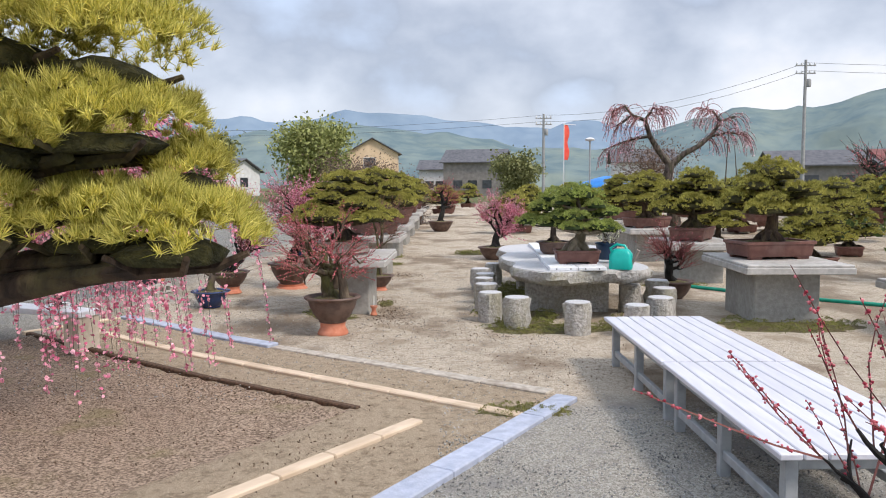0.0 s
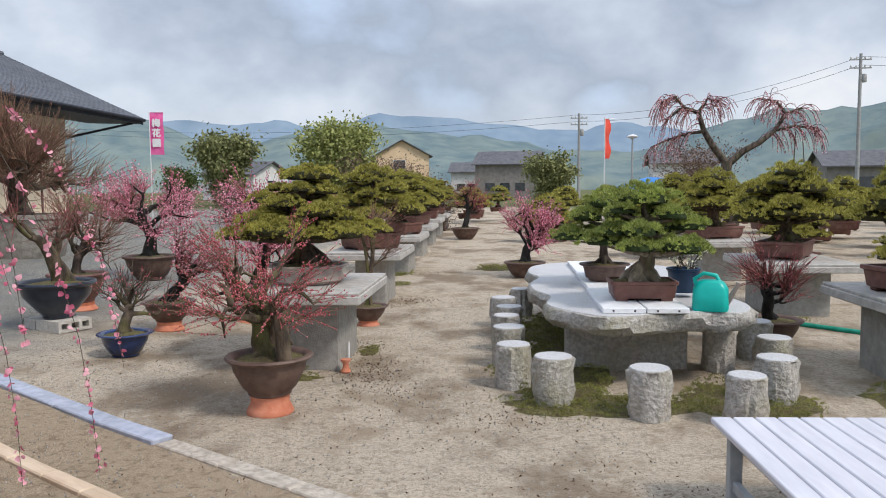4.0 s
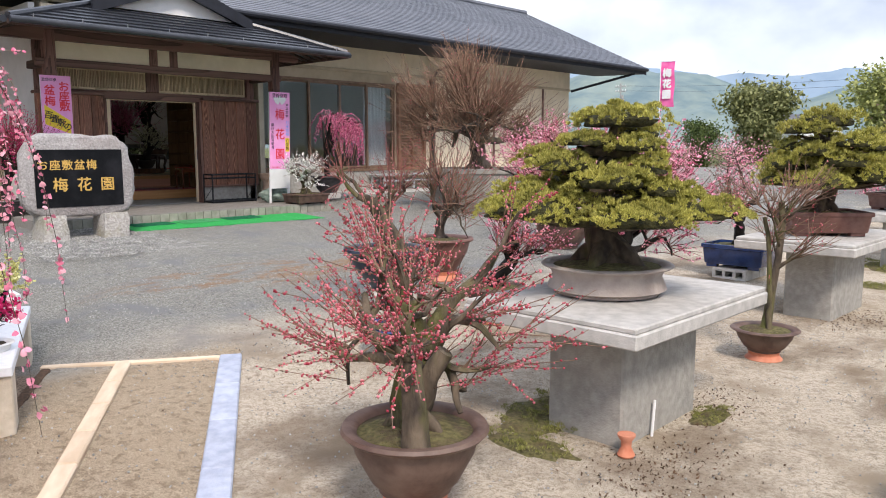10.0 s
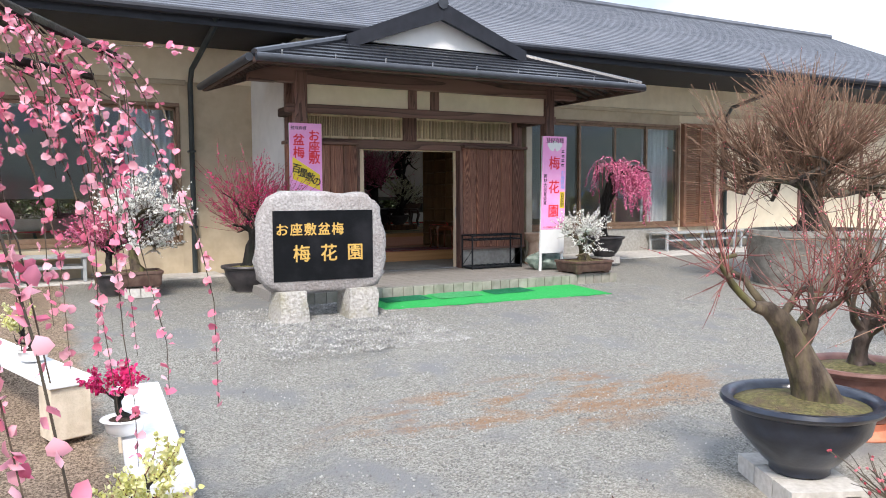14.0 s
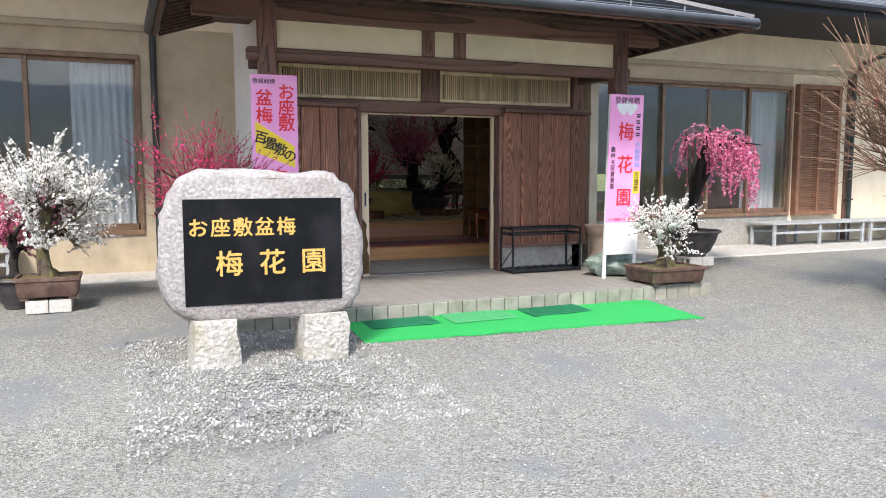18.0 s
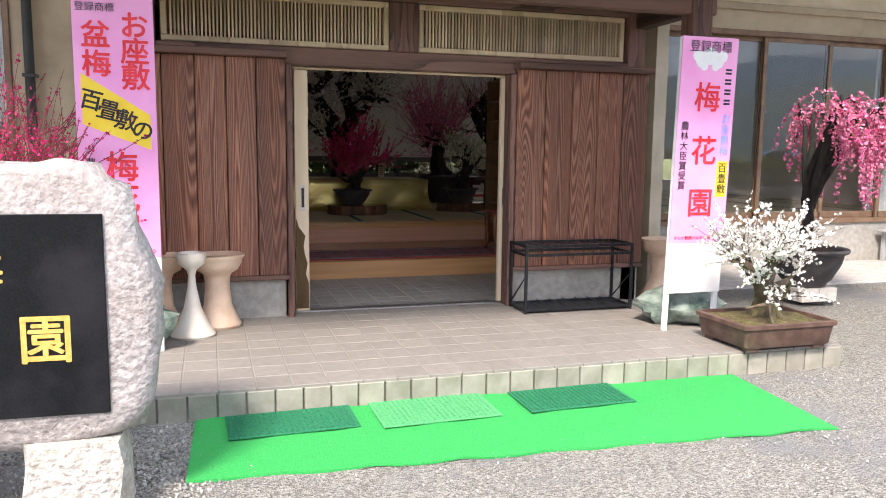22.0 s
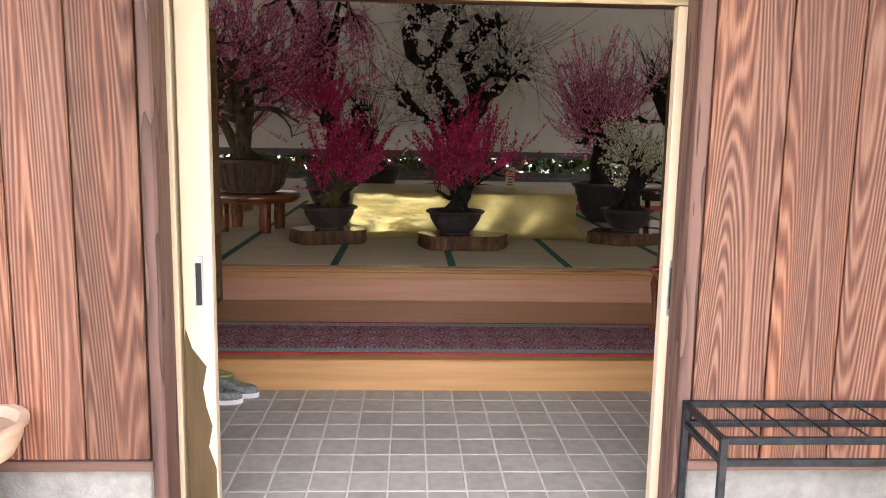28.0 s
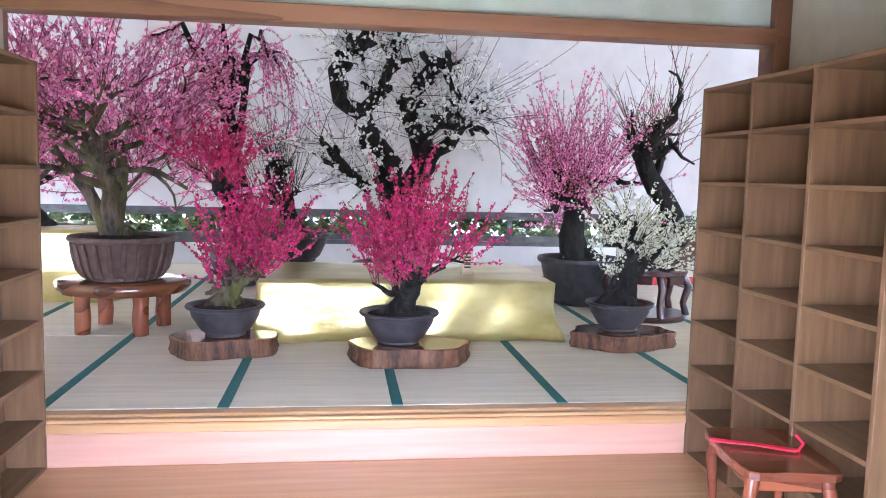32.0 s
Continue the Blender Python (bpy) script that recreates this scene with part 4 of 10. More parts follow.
                f.append((i * n + k, i * n + q, (i + 1) * n + q, (i + 1) * n + k))
        if cap:
            f.append(tuple(range(n))[::-1])
            f.append(tuple((len(pts) - 1) * n + k for k in range(n)))
        return self.add(v, f, m)

    def prism(self, outline, z0, z1, m=None, bevel=0.0):
        """An outline in x, y drawn up from z0 to z1; bevel pulls the top rim in."""
        n = len(outline)
        cx, cy = sum(p[0] for p in outline) / n, sum(p[1] for p in outline) / n
        rings = [(z0, 0.0), (z1 - bevel, 0.0), (z1, bevel)] if bevel else [(z0, 0.0), (z1, 0.0)]
        v, f = [], []
        for z, inset in rings:
            for x, y in outline:
                d = math.hypot(x - cx, y - cy) or 1
                v.append((x - (x - cx) / d * inset, y - (y - cy) / d * inset, z))
        for j in range(len(rings) - 1):
            for i in range(n):
                k = (i + 1) % n
                f.append((j * n + i, j * n + k, (j + 1) * n + k, (j + 1) * n + i))
        f.append(tuple(range(n))[::-1])
        f.append(tuple((len(rings) - 1) * n + i for i in range(n)))
        return self.add(v, f, m)

    def loft(self, rings, m=None, close=True):
        n = len(rings[0])
        v = [p for r in rings for p in r]
        f = []
        for j in range(len(rings) - 1):
            for i in range(n):
                k = (i + 1) % n
                f.append((j * n + i, j * n + k, (j + 1) * n + k, (j + 1) * n + i))
        if close:
            f.append(tuple(range(n))[::-1])
            f.append(tuple((len(rings) - 1) * n + i for i in range(n)))
        return self.add(v, f, m)

    def pierced(self, xs, zs, y0, y1, holes):
        """A slab between y0 and y1 over a grid of x and z lines, with some cells left open right through."""
        nx_, nz_ = len(xs) - 1, len(zs) - 1
        full = {(i, j) for i in range(nx_) for j in range(nz_)} - set(holes)
        idx, v, f = {}, [], []

        def at(i, j, y):
            if (i, j, y) not in idx:
                idx[i, j, y] = len(v)
                v.append((xs[i], (y0, y1)[y], zs[j]))
            return idx[i, j, y]
        for i, j in full:
            f.append((at(i, j, 0), at(i + 1, j, 0), at(i + 1, j + 1, 0), at(i, j + 1, 0)))
            f.append((at(i, j + 1, 1), at(i + 1, j + 1, 1), at(i + 1, j, 1), at(i, j, 1)))
            for di, dj, a, b in ((-1, 0, (0, 0), (0, 1)), (1, 0, (1, 0), (1, 1)), (0, -1, (0, 0), (1, 0)), (0, 1, (0, 1), (1, 1))):
                if (i + di, j + dj) not in full:
                    p, q = (i + a[0], j + a[1]), (i + b[0], j + b[1])
                    f.append((at(*p, 0), at(*q, 0), at(*q, 1), at(*p, 1)))
        return self.add(v, f)

    def stone(self, sx, sy, sz, seed=0, rough=0.18, n=14, flat=0.0, m=None):
        """A boulder of half sizes sx, sy, sz with a worn, uneven skin."""
        v, f = [], []
        rows = n // 2 + 2
        o = Vector((seed * 3.1, seed * 1.7, seed * 5.3))
        for j in range(rows + 1):
            th = math.pi * j / rows
            for i in range(n):
                ph = 2 * math.pi * i / n
                d = Vector((math.sin(th) * math.cos(ph), math.sin(th) * math.sin(ph), math.cos(th)))
                k = 1 + rough * noise.noise(d * 1.6 + o) * 2 + rough * 0.6 * noise.noise(d * 4 + o)
                p = Vector((d.x * sx * k, d.y * sy * k, d.z * sz * k))
                if flat and p.z < -sz * flat:
                    p.z = -sz * flat
                v.append(p)
        for j in range(rows):
            for i in range(n):
                k = (i + 1) % n
                f.append((j * n + i, (j + 1) * n + i, (j + 1) * n + k, j * n + k))
        return self.add(v, f, m)


def to_mesh(name, geo, smooth=None):
    me = bpy.data.meshes.new(name)
    me.from_pydata(geo.v, [], geo.f)
    me.validate()
    bm = bmesh.new()
    bm.from_mesh(me)
    bmesh.ops.recalc_face_normals(bm, faces=bm.faces)
    bm.to_mesh(me)
    bm.free()
    if smooth is not None:
        me.shade_smooth()
        if smooth < 180:
            me.set_sharp_from_angle(angle=radians(smooth))
    return me


def np_mesh(name, V, F, smooth=False):
    """A mesh from arrays of vertices and of faces with one number of corners."""
    V, F = np.asarray(V, dtype=np.float32), np.asarray(F, dtype=np.int32)
    me = bpy.data.meshes.new(name)
    k = F.shape[1]
    me.vertices.add(len(V))
    me.vertices.foreach_set("co", V.ravel())
    me.loops.add(F.size)
    me.loops.foreach_set("vertex_index", F.ravel())
    me.polygons.add(len(F))
    me.polygons.foreach_set("loop_start", np.arange(0, F.size, k, dtype=np.int32))
    me.update(calc_edges=True)
    if smooth:
        me.shade_smooth()
    return me


def part(name, geo, material, parent=None, label="", smooth=None, m=None, kind=""):
    """One mesh object under a thing or a part."""
    me = geo if isinstance(geo, bpy.types.Mesh) else to_mesh(name, geo, smooth)
    if not me.materials:
        me.materials.append(MT[material] if isinstance(material, str) else material)
    ob = new(name, me)
    if parent:
        ob.parent = parent
    if m:
        ob.matrix_basis = m
    return tagged(ob, label, kind=kind)


def thing(name, label, category, group="", m=None):
    """The Empty at a thing's base."""
    ob = tagged(new(name), label, category, group)
    ob.empty_display_size = 0.2
    if m:
        ob.matrix_basis = m
    return ob


def solid(name, geo, material, label, category, group="", smooth=None, kind="", m=None):
    """A thing that is one mesh."""
    ob = part(name, geo, material, None, label, smooth, m)
    return tagged(ob, "", category, group, kind)


def structure(name, geo, material, label, category="", smooth=None):
    return tagged(part(name, geo, material, None, label, smooth), "", category or name.split("_")[0], kind="structure")


def lettering(text, size, material, parent, m, label="", deep=0.002, line=1.0, bold=0.0, align="CENTER"):
    """Writing as a thin mesh, in the built-in font, its face towards +z of m."""
    cu = bpy.data.curves.new("writing", "FONT")
    cu.body, cu.size, cu.extrude, cu.space_line = text, size, deep, line
    cu.align_x, cu.align_y = align, "CENTER"
    cu.resolution_u = 3
    tmp = new("writing", cu)
    dg = bpy.context.evaluated_depsgraph_get()
    me = bpy.data.meshes.new_from_object(tmp.evaluated_get(dg))
    bpy.data.objects.remove(tmp)
    bpy.data.curves.remove(cu)
    me.materials.clear()
    if bold:
        bm = bmesh.new()
        bm.from_mesh(me)
        first = list(bm.verts) + list(bm.edges) + list(bm.faces)
        for k, (dx, dy) in enumerate(((1, 0.3), (-1, -0.3), (0.3, -1), (-0.3, 1))):
            got = bmesh.ops.duplicate(bm, geom=first)["geom"]
            bmesh.ops.translate(bm, verts=[e for e in got if isinstance(e, bmesh.types.BMVert)], vec=(dx * bold * 2, dy * bold * 2, 0.00015 * (k + 1)))
        bm.to_mesh(me)
        bm.free()
    ob = part("lettering", me, material, parent, label)
    ob.matrix_basis = m
    return ob


def gz(x):
    """Height of the ground, which rises towards the house."""
    return 0.03 + 0.035 * min(max(0.0, -2.5 - x), 11.5)


BLOSSOM_V = np.array([(0, 0, -0.12)] + [((1.0, 0.82)[i % 2] * math.cos(i * math.pi / 3), (1.0, 0.82)[i % 2] * math.sin(i * math.pi / 3), (0.38, 0.2)[i % 2]) for i in range(6)])
BLOSSOM_F = np.array([(0, 1 + i, 1 + (i + 1) % 6) for i in range(6)])
BUD_V = np.array([(0, 0, -1), (0.8, 0, 0), (0, 0.8, 0), (-0.8, 0, 0), (0, -0.8, 0), (0, 0, 1.0)])
BUD_F = np.array([(0, 2, 1), (0, 3, 2), (0, 4, 3), (0, 1, 4), (5, 1, 2), (5, 2, 3), (5, 3, 4), (5, 4, 1)])


def spins(rng, n):
    """n random rotations as matrices."""
    q = rng.normal(size=(n, 4))
    q /= np.linalg.norm(q, axis=1)[:, None]
    w, x, y, z = q.T
    return np.stack([np.stack([1 - 2 * (y * y + z * z), 2 * (x * y - z * w), 2 * (x * z + y * w)], -1),
                     np.stack([2 * (x * y + z * w), 1 - 2 * (x * x + z * z), 2 * (y * z - x * w)], -1),
                     np.stack([2 * (x * z - y * w), 2 * (y * z + x * w), 1 - 2 * (x * x + y * y)], -1)], 1)


def scattered(name, bv, bf, pos, size, rng):
    """Copies of a small shape at many places in one mesh, each turned at random."""
    pos = np.asarray(pos, dtype=float)
    n, k = len(pos), len(bv)
    R = spins(rng, n)
    s = size * rng.uniform(0.65, 1.2, n)
    V = np.einsum("nij,kj->nki", R, bv) * s[:, None, None] + pos[:, None, :]
    F = bf[None] + (np.arange(n) * k)[:, None, None]
    return np_mesh(name, V.reshape(-1, 3), F.reshape(-1, bf.shape[1]))


# ---- plants ----
def crook(rng, p, d, length, steps, wiggle, lift=0.0):
    """A crooked line from p along d."""
    p, d = Vector(p), Vector(d).normalized()
    out = [p.copy()]
    for _ in range(steps):
        d = (d + Vector(rng.normal(0, wiggle, 3)) + Vector((0, 0, lift))).normalized()
        p = p + d * (length / steps)
        out.append(p.copy())
    return out


def taper(a, b, n):
    return [a + (b - a) * i / (n - 1) for i in range(n)]


def sample(pts, t):
    i = min(int(t * (len(pts) - 1)), len(pts) - 2)
    return pts[i].lerp(pts[i + 1], t * (len(pts) - 1) - i), (pts[i + 1] - pts[i]).normalized()


def plum_meshes(seed, height, spread, trunk_r=0.06, stem=0.4, limbs=6, shoots=90, shoot=0.35, upright=0.6, lean=0.0, per_m=22, fl=0.010, bud=False,
                wiggle=0.32, twig_r=0.0042, limb_share=0.55, double=0, min_z=0.12, flower_from=0.15, el_lo=0.15, el_hi=0.95):
    """Wood, twigs and flowers of a plum: a knotted trunk, crooked limbs and straight young shoots."""
    rng = np.random.default_rng(seed)
    wood, twig, pos = Geo(), Geo(), []
    trunk = crook(rng, (0, 0, -0.03), (lean, rng.normal(0, 0.15), 1), height * stem + 0.03, 7, wiggle * 0.75, 0.12)
    rad = taper(trunk_r, trunk_r * 0.62, len(trunk))
    rad[0], rad[1] = trunk_r * 1.3, trunk_r * 1.06
    rad = [r * rng.uniform(0.86, 1.16) for r in rad]
    wood.tube(trunk, rad, 9)
    for k in range(4):
        a = k * 1.6 + rng.uniform(0, 0.7)
        wood.tube([(0, 0, trunk_r * 0.9), (math.cos(a) * trunk_r * 1.2, math.sin(a) * trunk_r * 1.2, trunk_r * 0.2), (math.cos(a) * trunk_r * 1.8, math.sin(a) * trunk_r * 1.8, -0.03)],
                  [trunk_r * 0.45, trunk_r * 0.36, trunk_r * 0.15], 6)
    bones, boughs = [], []
    for k in range(double):
        o = crook(rng, (rng.uniform(-1, 1) * trunk_r * 2, rng.uniform(-1, 1) * trunk_r * 2, -0.02), (rng.normal(0, 0.25), rng.normal(0, 0.25), 1), height * stem * 0.9, 6, wiggle * 0.6, 0.1)
        g = Geo()
        g.tube(o, taper(trunk_r * 0.75, trunk_r * 0.45, len(o)), 7)
        boughs.append(g)
        bones.append(o)
    for k in range(limbs):
        t = 0.45 + 0.55 * (k + 0.5) / limbs
        p, _ = sample(trunk, min(t, 0.99))
        a = k * 2.4 + rng.uniform(-0.5, 0.5)
        el = rng.uniform(el_lo, el_hi)
        d = Vector((math.cos(a) * math.cos(el), math.sin(a) * math.cos(el), math.sin(el)))
        L = spread * 0.5 * limb_share * rng.uniform(0.75, 1.25)
        b = crook(rng, p, d, L, 6, wiggle, 0.06)
        g = Geo()
        boughs.append(g)
        g.tube(b, taper(trunk_r * rng.uniform(0.42, 0.6), trunk_r * 0.15, len(b)), 6)
        bones.append(b)
        for _ in range(2):
            q, d2 = sample(b, rng.uniform(0.35, 0.9))
            d2 = (d2 + Vector(rng.normal(0, 0.6, 3)) + Vector((0, 0, 0.35))).normalized()
            s = crook(rng, q, d2, L * rng.uniform(0.45, 0.8), 4, wiggle, 0.06)
            g.tube(s, taper(trunk_r * 0.22, trunk_r * 0.08, len(s)), 5)
            bones.append(s)
    bones.append(trunk[4:])
    for _ in range(shoots):
        b = bones[rng.integers(len(bones))]
        p, d = sample(b, rng.uniform(0.3, 1.0))
        out = Vector((p.x, p.y, 0))
        out = out.normalized() if out.length > 0.03 else Vector((rng.normal(), rng.normal(), 0)).normalized()
        d = (out * (1 - upright) + Vector((0, 0, upright)) + Vector(rng.normal(0, 0.33, 3)) + d * 0.3).normalized()
        L = shoot * rng.uniform(0.45, 1.25)
        if p.z + d.z * L > height:
            L = max(0.3 * L, (height - p.z) / max(d.z, 0.2))
        s = crook(rng, p, d, L, 4, 0.09, 0.05 * upright)
        if min(q.z for q in s) < min_z:
            continue
        twig.tube(s, taper(twig_r * rng.uniform(0.8, 1.2), twig_r * 0.4, len(s)), 3, cap=False)
        if rng.random() < 0.5:
            q, d2 = sample(s, rng.uniform(0.2, 0.6))
            d2 = (d2 + Vector(rng.normal(0, 0.5, 3))).normalized()
            s2 = crook(rng, q, d2, L * rng.uniform(0.3, 0.6), 3, 0.1, 0.03)
            twig.tube(s2, taper(twig_r * 0.7, twig_r * 0.35, len(s2)), 3, cap=False)
            for _ in range(rng.poisson(L * 0.5 * per_m)):
                pos.append(sample(s2, rng.uniform(0.1, 1))[0] + Vector(rng.normal(0, fl * 0.6, 3)))
        for _ in range(rng.poisson(L * per_m)):
            pos.append(sample(s, rng.uniform(flower_from, 1))[0] + Vector(rng.normal(0, fl * 0.6, 3)))
    if len(pos) < 2:
        pos = [Vector((0, 0, height * stem)), Vector((0, 0.01, height * stem))]
    flowers = scattered("blossom_mass", BUD_V if bud else BLOSSOM_V, BUD_F if bud else BLOSSOM_F, [tuple(p) for p in pos], fl, rng)
    return to_mesh("trunk", wood, 60), to_mesh("twig_spray", twig), flowers, [to_mesh("limb", g, 60) for g in boughs]


def weeping_meshes(seed, height, spread, trunk_r=0.07, limbs=8, strands=90, drop=0.8, per_m=60, fl=0.013, stem=0.55, rise=0.35, twig_r=0.003, sector=None, long_side=None, rising=0):
    """A weeping plum: limbs that arch over, with long hanging strands set with flowers."""
    rng = np.random.default_rng(seed)
    wood, twig, pos = Geo(), Geo(), []
    trunk = crook(rng, (0, 0, -0.03), (0.1, 0.05, 1), height * stem, 7, 0.18, 0.15)
    rad = taper(trunk_r, trunk_r * 0.6, len(trunk))
    rad[0] = trunk_r * 1.5
    wood.tube(trunk, rad, 9)
    arcs, boughs = [], []
    for k in range(limbs):
        a = (k * 2.4 + rng.uniform(-0.3, 0.3)) if sector is None else sector[0] + (sector[1] - sector[0]) * (k + rng.random()) / limbs
        p, _ = sample(trunk, rng.uniform(0.75, 0.99))
        r = spread * 0.5 * rng.uniform(0.55, 1.0)
        top = height - p.z
        arc = []
        for i in range(8):
            t = i / 7
            q = p + Vector((math.cos(a) * r * t, math.sin(a) * r * t, top * rng.uniform(0.8, 1.0) * math.sin(min(t * 1.25, 1) * 1.571) - rise * max(0, t - 0.55) ** 1.5 * 2))
            arc.append(q + Vector(rng.normal(0, 0.02, 3)))
        g = Geo()
        g.tube(arc, taper(trunk_r * 0.5, trunk_r * 0.1, 8), 6)
        boughs.append(g)
        arcs.append(arc)
    for _ in range(strands):
        arc = arcs[rng.integers(len(arcs))]
        p, d = sample(arc, rng.uniform(0.3, 1.0) ** 0.75)
        d = (d + Vector(rng.normal(0, 0.36, 3))).normalized()
        L = drop * (rng.uniform(0.3, 0.75) if rng.random() < 0.72 else rng.uniform(0.8, 1.45))
        if long_side is not None:
            L *= 1 + 0.45 * math.cos(math.atan2(p.y, p.x) - long_side)
        pts, q = [p.copy()], p.copy()
        steps = 7
        for i in range(steps):
            d = (d + Vector((0, 0, -0.55))).normalized()
            q = q + d * (L / steps)
            q = q + Vector((rng.normal(0, 0.008), rng.normal(0, 0.008), 0))
            if q.z < 0.12:
                break
            pts.append(q.copy())
        if len(pts) < 3:
            continue
        twig.tube(pts, taper(twig_r, twig_r * 0.4, len(pts)), 3, cap=False)
        for _ in range(rng.poisson(L * per_m)):
            pos.append(sample(pts, rng.uniform(0, 1))[0] + Vector(rng.normal(0, fl * 0.55, 3)))
    for k in range(rising):
        # young shoots that still arch above the crown
        a = 1.75 + k * 1.3
        r = spread * 0.30
        p = Vector((math.cos(a) * r, math.sin(a) * r, height * 0.78))
        s = crook(rng, p, (math.cos(a), math.sin(a), 0.75), 0.85, 7, 0.05, -0.09)
        twig.tube(s, taper(twig_r * 1.3, twig_r * 0.5, len(s)), 4, cap=False)
        for _ in range(rng.poisson(0.85 * per_m * 0.9)):
            pos.append(sample(s, rng.uniform(0, 1))[0] + Vector(rng.normal(0, fl * 0.55, 3)))
    flowers = scattered("blossom_mass", BLOSSOM_V, BLOSSOM_F, [tuple(p) for p in pos], fl, rng)
    return to_mesh("trunk", wood, 60), to_mesh("twig_spray", twig), flowers, [to_mesh("limb", g, 60) for g in boughs]


def pad_mesh(name, seed, rx, ry, rz, needle=0.055, gap=0.045, width=0.0042, per=16, upright=0.6, lump=0.07):
    """One clipped cloud of needles: many upright tufts over an uneven dome."""
    rng = np.random.default_rng(seed)
    n = int(4.2 * rx * ry / (gap * gap)) + 12
    u = rng.uniform(0, 1, n)
    a = rng.uniform(0, 2 * np.pi, n)
    r = np.sqrt(u)
    edge = 1 + 0.13 * np.sin(3 * a + seed) + 0.09 * np.sin(5 * a + 2.1 * seed) + 0.07 * np.sin(8 * a + seed * 0.7)
    x, y = r * edge * rx * np.cos(a), r * edge * ry * np.sin(a)
    # rounded lumps, each with its own crown of needles
    cell = max(lump, 0.34 * min(rx, ry))
    m = int(1.5 * 3.14 * rx * ry / (cell * cell)) + 4
    cu, ca = np.sqrt(rng.uniform(0, 1, m)) * 1.02, rng.uniform(0, 2 * np.pi, m)
    cx, cy = cu * rx * np.cos(ca), cu * ry * np.sin(ca)
    dx, dy = x[:, None] - cx[None], y[:, None] - cy[None]
    d2 = dx * dx + dy * dy
    near = d2.argmin(1)
    pick = np.arange(n)
    dd = np.minimum(np.sqrt(d2[pick, near]) / (cell * 0.62), 1.0)
    z = rz * np.sqrt(np.maximum(0.0, 1 - 0.93 * u)) * (0.82 + 0.18 * np.sin(near * 2.3)) + cell * 0.5 * (1 - dd * dd) - cell * 0.2 - needle * 0.3
    nrm = np.stack([x / rx ** 2, y / ry ** 2, np.maximum(z, 0.1 * rz) / rz ** 2 + 1e-6], 1)
    nrm /= np.linalg.norm(nrm, axis=1)[:, None]
    nrm = nrm + np.stack([dx[pick, near], dy[pick, near], np.zeros(n)], 1) / (cell * 0.62)
    nrm /= np.linalg.norm(nrm, axis=1)[:, None]
    nrm = nrm * (1 - upright) + np.array([0, 0, upright])
    base = np.stack([x, y, z], 1)
    N = n * per
    b = np.repeat(base, per, 0) + rng.normal(0, gap * 0.22, (N, 3)) * [1, 1, 0.4]
    d = np.repeat(nrm, per, 0) + rng.normal(0, 0.42, (N, 3))
    d /= np.linalg.norm(d, axis=1)[:, None]
    side = np.cross(d, rng.normal(size=(N, 3)))
    side /= np.linalg.norm(side, axis=1)[:, None] + 1e-9
    L = needle * rng.uniform(0.7, 1.25, N)[:, None]
    w = width
    V = np.stack([b - side * w, b + side * w, b + d * L], 1).reshape(-1, 3)
    F = np.arange(N * 3).reshape(-1, 3)
    return np_mesh(name, V, F)


# filler lump for a pad's inner twigs, coloured dark as inner shade
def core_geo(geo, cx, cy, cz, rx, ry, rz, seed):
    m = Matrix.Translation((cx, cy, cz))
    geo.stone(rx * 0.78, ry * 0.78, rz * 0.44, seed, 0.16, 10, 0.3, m)


